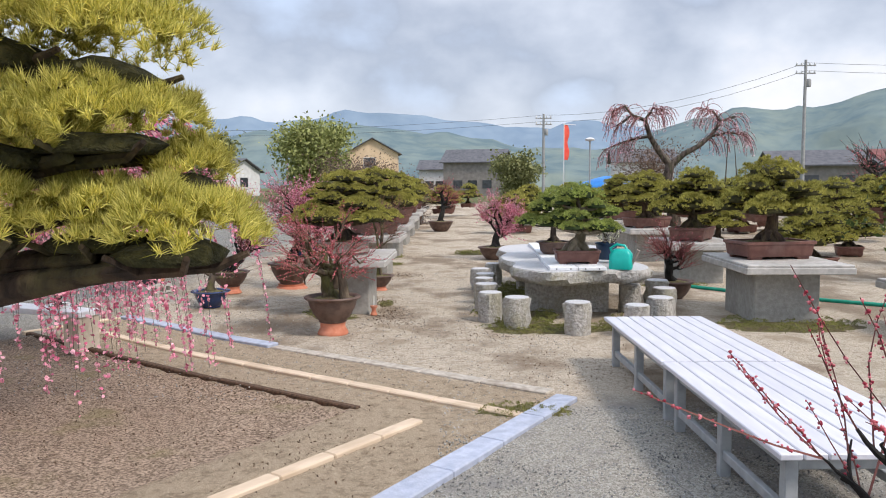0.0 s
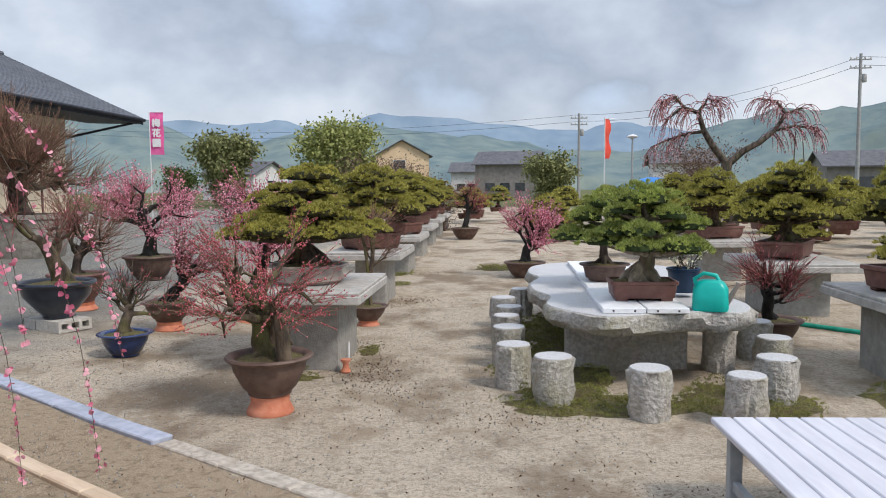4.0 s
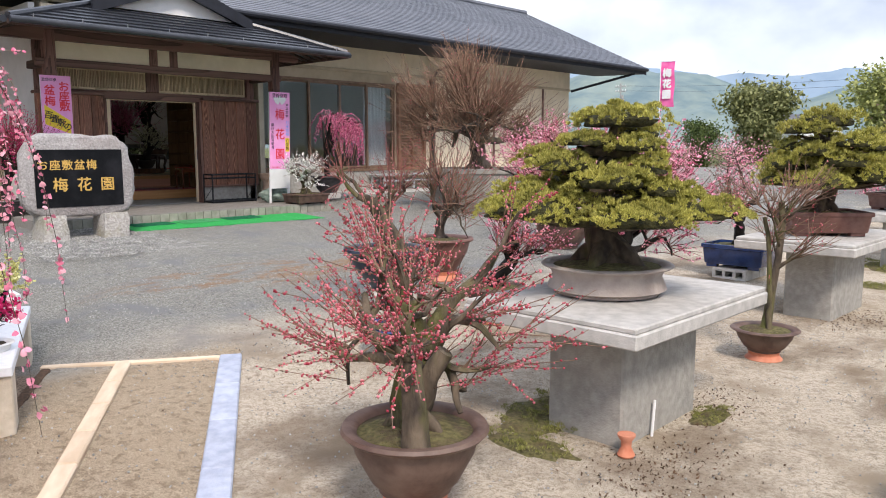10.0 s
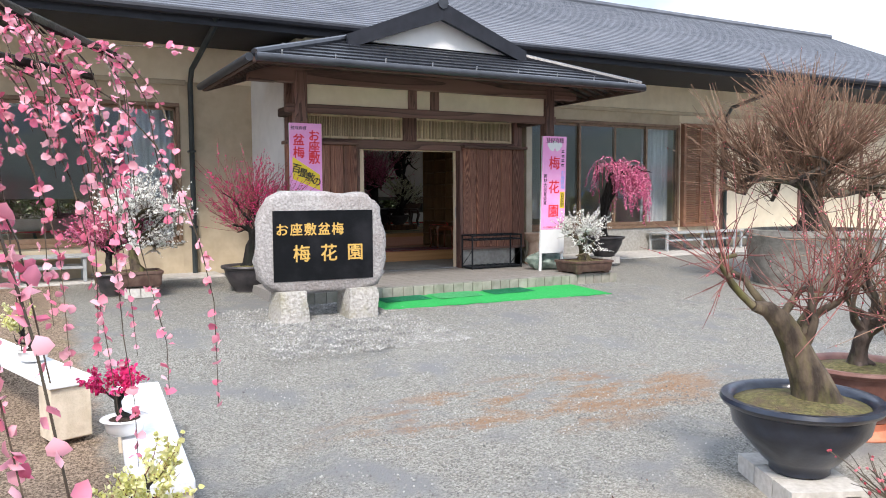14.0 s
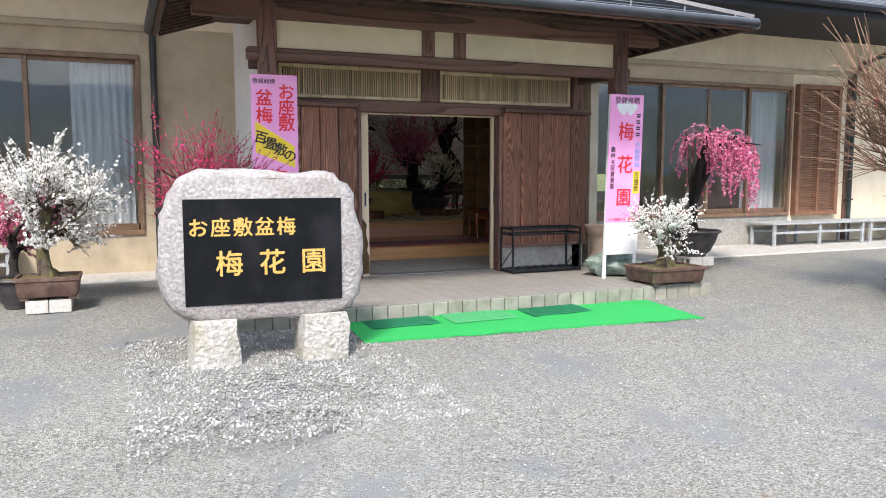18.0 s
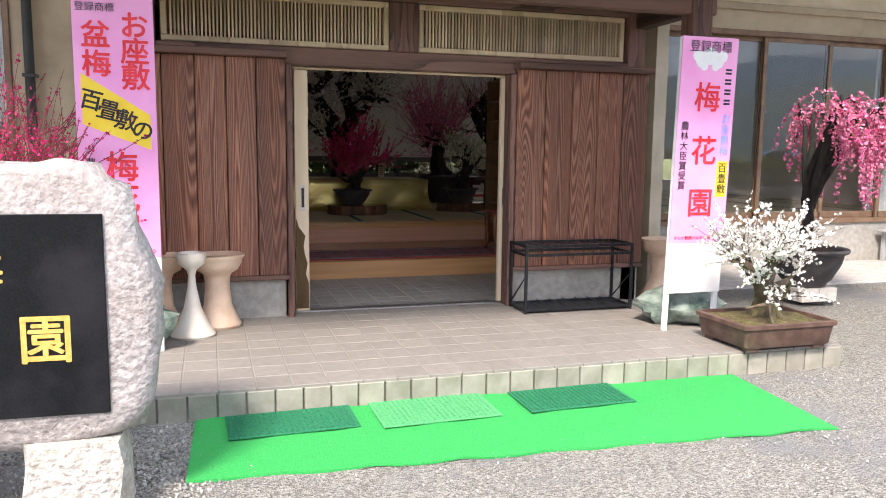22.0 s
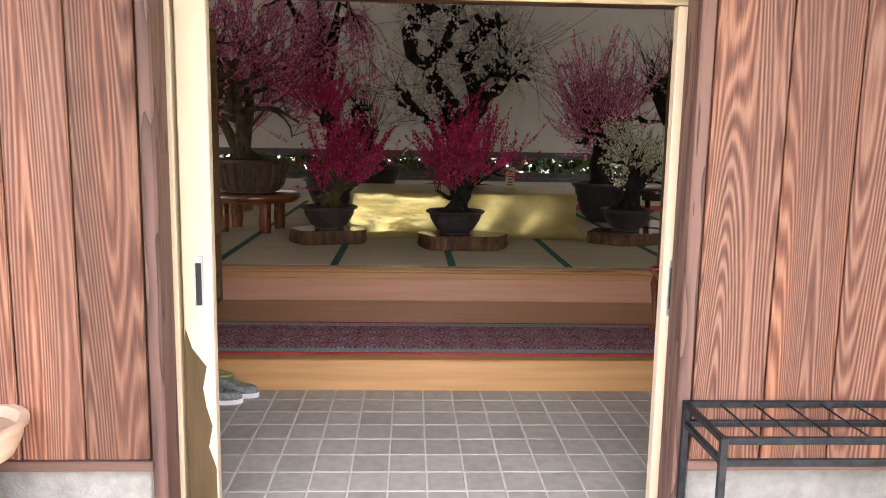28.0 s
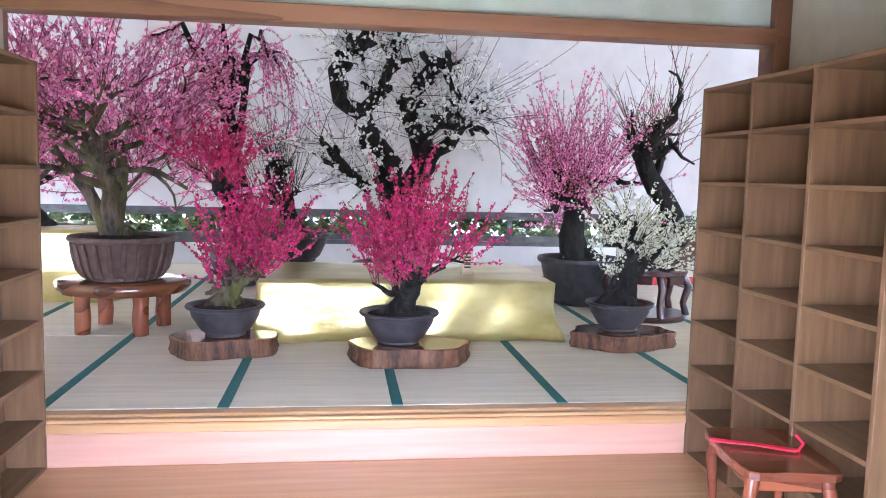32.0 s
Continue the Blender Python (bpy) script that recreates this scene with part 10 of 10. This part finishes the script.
# ---- beyond the garden ----
def leaf_tree(name, x, y, height, spread, trunk_r, material, seed, label, leaves=2600, leaf=0.16, stem=0.3, z=0.0, shape=0.85, droop=0.0):
    rng = np.random.default_rng(seed)
    t = thing(name, label, "tree", "trees beyond the garden", Matrix.Translation((x, y, z)))
    wood, centres = Geo(), []
    trunk = crook(rng, (0, 0, -0.1), (0, 0, 1), height * 0.8, 6, 0.08)
    wood.tube(trunk, taper(trunk_r, trunk_r * 0.3, len(trunk)), 8)
    for k in range(16):
        tt = stem + (0.97 - stem) * k / 15
        p, _ = sample(trunk, tt)
        a = k * 2.4
        w = spread * 0.5 * math.sin(math.pi * min(1, 0.22 + 0.78 * (1 - (tt - stem) / (1 - stem)) ** shape)) * rng.uniform(0.7, 1.1)
        d = Vector((math.cos(a), math.sin(a), 0.45))
        b = crook(rng, p, d, w, 4, 0.15)
        wood.tube(b, taper(trunk_r * 0.35, trunk_r * 0.06, len(b)), 5)
        centres += [b[2], b[3], b[4], p.lerp(b[1], 0.6)]
    centres.append(trunk[-1])
    c = np.array([tuple(q) for q in centres])
    pos = c[rng.integers(len(c), size=leaves)] + rng.normal(0, spread * 0.095, (leaves, 3)) * [1, 1, 0.8]
    if droop:
        pos[:, 2] -= rng.exponential(droop, leaves)
    lv = np.array([(-0.5, 0, 0), (0, -0.28, 0.06), (0.5, 0, 0), (0, 0.28, 0.06)])
    lf = np.array([(0, 1, 2, 3)])
    part("trunk", wood, "bark", t, smooth=60)
    part("crown", scattered("crown", lv, lf, pos, leaf, rng), material, t)
    return t


leaf_tree("willow_tree", -13.0, 62.0, 8.0, 6.5, 0.25, "leaf_willow", 21, "yellow-green willow tree beyond the garden", 17000, 0.34, 0.15, droop=0.7)
leaf_tree("garden_tree", -20.5, 60.0, 6.2, 5.5, 0.2, "leaf_olive", 22, "round evergreen tree beyond the garden", 12000, 0.34, 0.25)
leaf_tree("garden_tree", 4.2, 70.0, 4.4, 4.6, 0.2, "leaf_olive", 23, "dark evergreen tree by the houses", 9000, 0.3, 0.15)
leaf_tree("garden_tree", -19.0, 47.0, 3.4, 2.4, 0.14, "leaf", 24, "small dark evergreen beyond the garden", 6000, 0.16, 0.15)
leaf_tree("bare_tree", 12.0, 52.0, 3.6, 6.0, 0.14, "leaf_brown", 25, "brown leafless tree beyond the garden", 8000, 0.14, 0.2)
leaf_tree("bare_tree", -7.0, 50.0, 3.2, 6.0, 0.14, "leaf_brown", 26, "brown leafless tree beyond the garden", 8000, 0.14, 0.2)
for i in range(9):
    leaf_tree("hedge_shrub", 7.5 + i * 1.7 + 0.6 * math.sin(i * 3), 12.5 + i * 2.2, 1.7 + 0.35 * math.sin(i * 2.3), 2.4, 0.06, "leaf", 40 + i, "dense green garden shrub", 1500, 0.13, 0.12)
for i in range(8):
    leaf_tree("brown_shrub", -11.5 + i * 1.35, 30 + 1.2 * math.sin(i * 2.0), 1.9 + 0.3 * math.sin(i), 2.2, 0.06, "leaf_brown" if i % 2 else "fl_pink", 60 + i, "twiggy plum shrub beyond the tables", 1400, 0.07, 0.15)

# large pruned weeping plum on the far side
bw = thing("pruned_weeping_plum", "tall pruned weeping plum with thin pink strands", "plum tree", m=Matrix.Translation((6.65, 26.7, 0.03)))
rb = np.random.default_rng(802)
wood, twig, pos = Geo(), Geo(), []
spine = [Vector(p) for p in ((0.35, 0, -0.1), (0.25, 0, 0.9), (0.05, 0, 1.7), (0.15, 0, 2.3))]
wood.tube(spine, [0.26, 0.20, 0.17, 0.16], 10)
ARMS = [[(0.15, 0, 2.2), (-0.25, 0.1, 2.75), (-0.55, 0.0, 3.2), (-0.75, -0.1, 3.75), (-1.2, -0.2, 3.9), (-1.7, -0.1, 3.55)], [(0.15, 0, 2.2), (0.6, 0.0, 2.6), (1.05, -0.1, 2.85), (1.5, 0.0, 3.2), (1.85, 0.1, 3.7), (2.3, 0.1, 3.85)],
        [(-0.55, 0, 3.2), (-1.0, 0.2, 3.15), (-1.5, 0.2, 3.0), (-2.1, 0.1, 2.75)], [(-0.75, -0.1, 3.75), (-0.5, -0.2, 4.15), (-0.1, -0.1, 4.0)], [(1.85, 0.1, 3.7), (1.6, 0.3, 4.1), (1.2, 0.3, 4.15)], [(-1.2, -0.2, 3.9), (-1.5, -0.4, 4.2), (-1.9, -0.4, 4.0)], [(1.5, 0, 3.2), (2.0, -0.3, 3.3), (2.5, -0.4, 3.2)]]
for k, arm in enumerate(ARMS):
    arm = [Vector(p) for p in arm]
    wood.tube(arm, taper(0.12 if k < 2 else 0.055, 0.035 if k < 2 else 0.016, len(arm)), 8)
    for _ in range(44):
        p, d = sample(arm, rb.uniform(0.45 if k < 2 else 0.1, 1.0))
        d = (d + Vector(rb.normal(0, 0.7, 3)) + Vector((0, 0, 0.5))).normalized()
        pts = [p.copy()]
        for i in range(6):
            d = (d + Vector((0, 0, -0.5))).normalized()
            p = p + d * rb.uniform(0.10, 0.17)
            pts.append(p.copy())
        twig.tube(pts, taper(0.012, 0.005, len(pts)), 3, cap=False)
        for _ in range(rb.poisson(14)):
            pos.append(tuple(sample(pts, rb.uniform(0, 1))[0] + Vector(rb.normal(0, 0.015, 3))))
plant(bw, (to_mesh("trunk", wood, 60), to_mesh("twig_spray", twig), scattered("blossom_mass", BLOSSOM_V, BLOSSOM_F, pos, 0.022, rb)), ("bark", "twig_red", "fl_pale"), 0)
bt = thing("bare_garden_tree", "leafless pruned garden tree", "tree", m=Matrix.Translation((17.8, 33.5, 0.03)))
plant(bt, plum_meshes(811, 5.2, 3.6, 0.16, 0.5, 8, 160, 0.9, 0.4, 0, 3, 0.03, True, twig_r=0.014), ("bark_dark", "twig_grey", "fl_bud"), 0)


def gabled_house(name, x, y, rz, w, d, h, rise, wall, roof_m, label, windows, along=True):
    t = thing(name, label, "house", "houses beyond the garden", pose(x, y, 0, 0, 0, rz))
    g = Geo()
    hw, hd = w / 2, d / 2
    g.add([(-hw, -hd, -0.2), (hw, -hd, -0.2), (hw, hd, -0.2), (-hw, hd, -0.2), (-hw, -hd, h), (hw, -hd, h), (hw, hd, h), (-hw, hd, h), (0, -hd, h + rise), (0, hd, h + rise)],
          [(0, 1, 5, 8, 4), (2, 3, 7, 9, 6), (1, 2, 6, 5), (3, 0, 4, 7), (4, 8, 9, 7), (5, 6, 9, 8), (3, 2, 1, 0)])
    part("wall", g, wall, t)
    o = 0.5
    sl_ = rise / hw
    for s in (-1, 1):
        g = Geo()
        a = [(s * (hw + o), -hd - o, h - o * sl_ + 0.05), (s * (hw + o), hd + o, h - o * sl_ + 0.05), (0, hd + o, h + rise + 0.05), (0, -hd - o, h + rise + 0.05)]
        g.add(a + [(p, q, r + 0.14) for p, q, r in a], [(3, 2, 1, 0), (4, 5, 6, 7), (0, 1, 5, 4), (1, 2, 6, 5), (2, 3, 7, 6), (3, 0, 4, 7)])
        part("roof", g, roof_m, t)
    for wx, wz, ww, wh in windows:
        g = Geo()
        g.box(wx - ww / 2 - 0.08, -hd - 0.06, wz - wh / 2 - 0.08, wx + ww / 2 + 0.08, -hd - 0.01, wz + wh / 2 + 0.08)
        wn = part("window", g, "house_white", t)
        g = Geo()
        g.box(wx - ww / 2, -hd - 0.085, wz - wh / 2, wx + ww / 2, -hd - 0.061, wz + wh / 2)
        part("pane", g, "dark_window", wn)
    for wy in (-hd * 0.5, 0.0, hd * 0.5):
        for wz in (1.8, 4.4):
            if wz + 0.8 < h:
                g = Geo()
                g.box(-hw - 0.06, wy - 0.7, wz - 0.6, -hw - 0.01, wy + 0.7, wz + 0.6)
                part("window", g, "dark_window", t)
    return t


gabled_house("house", -15.2, 116.0, 12, 7.6, 9.5, 6.3, 2.1, "house_wall", "house_roof", "peach two-storey house with a dark gabled roof", [(-0.4, 5.0, 1.6, 1.3)])
gabled_house("house", 1.0, 122.0, 80, 9.0, 9.0, 5.2, 1.9, "house_grey", "house_roof", "dark grey house with a low gabled roof", [(0, 3.6, 2.0, 1.2)])
gabled_house("house", -5.0, 135.0, 85, 7.0, 7.0, 4.4, 1.5, "house_white", "house_roof", "white house with a grey roof", [(0, 2.6, 2.0, 1.2)])
gabled_house("house", 24.0, 110.0, 85, 6.0, 8.0, 4.8, 1.6, "house_white", "house_roof", "white house with a dark roof", [(0, 3.0, 1.6, 1.2)])
gabled_house("house", 37.0, 80.0, 80, 8.0, 13.0, 3.4, 1.4, "house_grey", "house_roof", "long low grey house", [(0, 2.0, 1.6, 1.2)])
gabled_house("house", 45.0, 78.0, 85, 7.0, 10.0, 3.2, 1.6, "house_grey", "roof_red", "low house with a red-brown roof", [(0, 2.0, 1.6, 1.2)])
gabled_house("house", -33.0, 100.0, 70, 7.0, 8.0, 3.6, 1.5, "house_white", "house_roof", "white house half hidden by trees", [(0, 2.2, 1.6, 1.2)])


def utility_pole(x, y, h, label):
    t = thing("utility_pole", label, "utility pole", "utility poles", Matrix.Translation((x, y, 0)))
    g = Geo()
    g.tube([(0, 0, -0.2), (0, 0, h)], [0.19, 0.12], 12)
    part("shaft", g, "pole", t, smooth=60)
    for z in (h - 0.5, h - 1.2):
        g = Geo()
        g.box(-0.9, -0.05, z - 0.05, 0.9, 0.05, z + 0.05)
        part("crossarm", g, "pole", t)
        for dx in (-0.8, -0.35, 0.35, 0.8):
            g = Geo()
            g.lathe([(0.06, 0), (0.08, 0.08), (0.05, 0.2), (0.02, 0.24)], 8, Matrix.Translation((dx, 0, z + 0.05)))
            part("insulator", g, "house_white", t)
    g = Geo()
    g.lathe([(0.2, 0), (0.22, 0.05), (0.22, 0.6), (0.15, 0.7)], 12, Matrix.Translation((0.3, 0, h - 2.4)))
    part("transformer", g, "pole", t, smooth=50)
    return t


utility_pole(30.2, 71.7, 12.7, "tall concrete utility pole with crossarms")
utility_pole(8.2, 88.0, 9.6, "concrete utility pole among the houses")
utility_pole(-62.0, 110.0, 11.0, "concrete utility pole among the houses")
lines_ = thing("power_lines", "thin overhead power lines between the poles", "power lines")
for k, dz in enumerate((0.25, -0.45)):
    for a, b in (((30.2, 71.7, 12.2 + dz), (8.2, 88.0, 9.2 + dz)), ((30.2, 71.7, 12.2 + dz), (75.0, 60.0, 12.4 + dz)), ((8.2, 88.0, 9.2 + dz), (-62.0, 110.0, 10.4 + dz))):
        g = Geo()
        a, b = Vector(a), Vector(b)
        g.tube([a.lerp(b, i / 12) - Vector((0, 0, 1.2 * 4 * (i / 12) * (1 - i / 12))) for i in range(13)], 0.018, 4)
        part("wire", g, "iron", lines_)


def nobori(x, y, h, material, label, text, rz=0.0, ink="white_paint", share=0.36, wide=0.55):
    t = thing("banner_flag", label, "banner", "tall banners", pose(x, y, 0.03, 0, 0, rz))
    g = Geo()
    g.tube([(0, 0, -0.02), (0, 0, h)], 0.018, 8)
    part("pole", g, "white_paint", t)
    n = 12
    v = [(0.02 + wide * i / 3, 0.05 * math.sin(j * 0.9 + i * 0.8) * (i / 3), h - 0.05 - j * (h * share) / n) for j in range(n + 1) for i in range(4)]
    v += [(a, b + 0.004, c) for a, b, c in v]
    q = 4 * (n + 1)
    f = []
    for j in range(n):
        for i in range(3):
            f += [(j * 4 + i, j * 4 + i + 1, j * 4 + i + 5, j * 4 + i + 4), (q + j * 4 + i + 4, q + j * 4 + i + 5, q + j * 4 + i + 1, q + j * 4 + i)]
    g = Geo()
    g.add(v, f)
    c = part("cloth", g, material, t, smooth=180)
    if text:
        lettering(text, 0.36, ink, c, Matrix.Translation((0.29, -0.07, h - 0.05 - h * share * 0.5)) @ pose(0, 0, 0, 90), line=1.15, bold=0.01)
    g = Geo()
    g.tube([(0, 0, h - 0.03), (0.6, 0, h - 0.03)], 0.012, 6)
    part("arm", g, "white_paint", t)


nobori(-14.7, 34.5, 4.9, "nobori_pink", "pink cloth banner with white writing on a pole", "梅\n花\n園", 8)
nobori(3.3, 27.7, 3.75, "nobori_red", "red and white cloth banner on a pole", None, 40, "white_paint", 0.33, 0.22)
tp = Geo()
tp.stone(1.7, 1.3, 0.75, 4, 0.12, 18, 0.5, Matrix.Translation((6.2, 36.0, 1.2)))
solid("tarpaulin", tp, "tarp", "heap under a blue tarpaulin", "tarpaulin", smooth=40)
bs = Geo()
bs.box(5.2, 35.2, -0.05, 7.4, 36.8, 0.85, 0.05)
solid("stacked_blocks", bs, "concrete_block", "stack of concrete blocks under the tarpaulin", "blocks")

# green hose and pale stone slabs on the east side
hs_ = thing("garden_hose", "green garden hose lying on the ground", "hose")
g = Geo()
g.tube([(2.9, 12.2, 0.05), (3.8, 11.2, 0.05), (4.6, 10.4, 0.05), (5.6, 9.6, 0.05), (6.5, 9.2, 0.05), (8.0, 9.0, 0.05)], 0.03, 8)
part("tube", g, "hose", hs_, smooth=60)

# clipped hedge behind the house, added to block bright sky at the low windows
leafs = np.random.default_rng(91)
hp = np.stack([leafs.uniform(-24.6, -23.9, 22000), leafs.uniform(6.0, 20.0, 22000), leafs.uniform(0.1, 2.6, 22000)], 1)
hm = scattered("hedge", np.array([(-0.5, 0, 0), (0, -0.3, 0.06), (0.5, 0, 0), (0, 0.3, 0.06)]), np.array([(0, 1, 2, 3)]), hp, 0.2, leafs)
hm.materials.append(MT["leaf"])
tagged(new("hedge", hm), "dense green hedge added outside to darken the low windows", "hedge", "", "stuff")

# slim garden lamp post
lp = thing("lamp_post", "slim grey garden lamp post with a flat head", "lamp post", m=Matrix.Translation((5.18, 34.0, 0.03)))
g = Geo()
g.tube([(0, 0, -0.1), (0, 0, 3.5)], [0.045, 0.035], 8)
part("post", g, "bench_leg", lp, smooth=60)
g = Geo()
g.lathe([(0.05, 3.46), (0.2, 3.50), (0.22, 3.55), (0.12, 3.61), (0.03, 3.63)], 14)
part("lamp_head", g, "house_white", lp, smooth=50)
for k, (x, y, h) in enumerate(((8.41, 26.0, 3.25), (8.95, 26.4, 2.9))):
    g = Geo()
    g.tube([(x, y, -0.05), (x + 0.03, y, h * 0.5), (x + 0.1 * (1 - 2 * k), y, h)], [0.03, 0.022, 0.010], 6)
    solid("garden_stake", g, "twig_grey", "tall thin bare pole standing in the garden", "stake", "bare poles")

# ---- floor tiles, last ----
def laid(me_name, material, parent, x0, x1, y0, y1, dx, dy, z, gap=0.008, thick=0.02, keep=lambda x, y: True):
    """Tiles in a square bond; each a piece with its own edges."""
    nxs, nys = max(1, round(abs(x1 - x0) / dx)), max(1, round(abs(y1 - y0) / dy))
    sx, sy = (x1 - x0) / nxs, (y1 - y0) / nys
    g = Geo()
    hx, hy = abs(sx) / 2 - gap / 2, abs(sy) / 2 - gap / 2
    g.add([(-hx, -hy, -thick), (hx, -hy, -thick), (hx, hy, -thick), (-hx, hy, -thick), (-hx, -hy, -0.003), (hx, -hy, -0.003), (hx, hy, -0.003), (-hx, hy, -0.003),
           (-hx + 0.003, -hy + 0.003, 0), (hx - 0.003, -hy + 0.003, 0), (hx - 0.003, hy - 0.003, 0), (-hx + 0.003, hy - 0.003, 0)],
          [(0, 1, 5, 4), (1, 2, 6, 5), (2, 3, 7, 6), (3, 0, 4, 7), (4, 5, 9, 8), (5, 6, 10, 9), (6, 7, 11, 10), (7, 4, 8, 11), (8, 9, 10, 11)])
    me = to_mesh(me_name, g)
    me.materials.append(MT[material])
    for i in range(nxs):
        for j in range(nys):
            x, y = x0 + (i + 0.5) * sx, y0 + (j + 0.5) * sy
            if keep(x, y):
                o = new(me_name, me)
                o.parent = parent
                o.matrix_basis = Matrix.Translation((x, y, z))


laid("tile", "tile_in", hall, -14.66, FX - 0.17, 11.05, 14.95, 0.18, 0.163, PZ, 0.008)
laid("tile", "tile", porch, FX - 0.08, PX0 + 0.004, 10.01, 15.29, 0.21, 0.195, PZ, 0.006)
g = Geo()
g.box(-0.012, -0.143 / 2, -0.075, 0.012, 0.143 / 2, 0.075, 0.004)
em = to_mesh("edge_tile", g)
em.materials.append(MT["tile_edge"])
n = int((PY1 - PY0) / 0.150)
for i in range(n):
    o = new("edge_tile", em)
    o.parent = porch
    o.matrix_basis = Matrix.Translation((PX0 - 0.004, PY0 + (i + 0.5) * (PY1 - PY0) / n, PZ - 0.092))
for i in range(14):
    o = new("edge_tile", em)
    o.parent = porch
    o.matrix_basis = Matrix.Translation((PX0 - 0.09 - i * 0.15, PY1 + 0.004, PZ - 0.092)) @ Matrix.Rotation(radians(90), 4, "Z")

# tatami mats: long side away from the hall, green cloth borders along the sides
g = Geo()
g.box(-0.9, -0.40, -0.04, 0.9, 0.40, 0.0, 0.004)
tm = to_mesh("tatami_mat", g)
tm.materials.append(MT["tatami"])
g = Geo()
g.box(-0.9, -0.031, -0.03, 0.9, 0.031, 0.0025, 0.002)
bm2 = to_mesh("cloth_border", g)
bm2.materials.append(MT["tatami_edge"])
for i in range(3):
    for j in range(-7, 10):
        y = 12.925 + 0.912 * (j + 0.5)
        x = -17.22 - i * 1.815
        o = new("tatami_mat", tm)
        o.parent = room_floor
        o.matrix_basis = Matrix.Translation((x, y, 0.915)) @ Matrix.Diagonal((1, 1.12, 1, 1))
        o = new("cloth_border", bm2)
        o.parent = room_floor
        o.matrix_basis = Matrix.Translation((x, y - 0.456, 0.915))
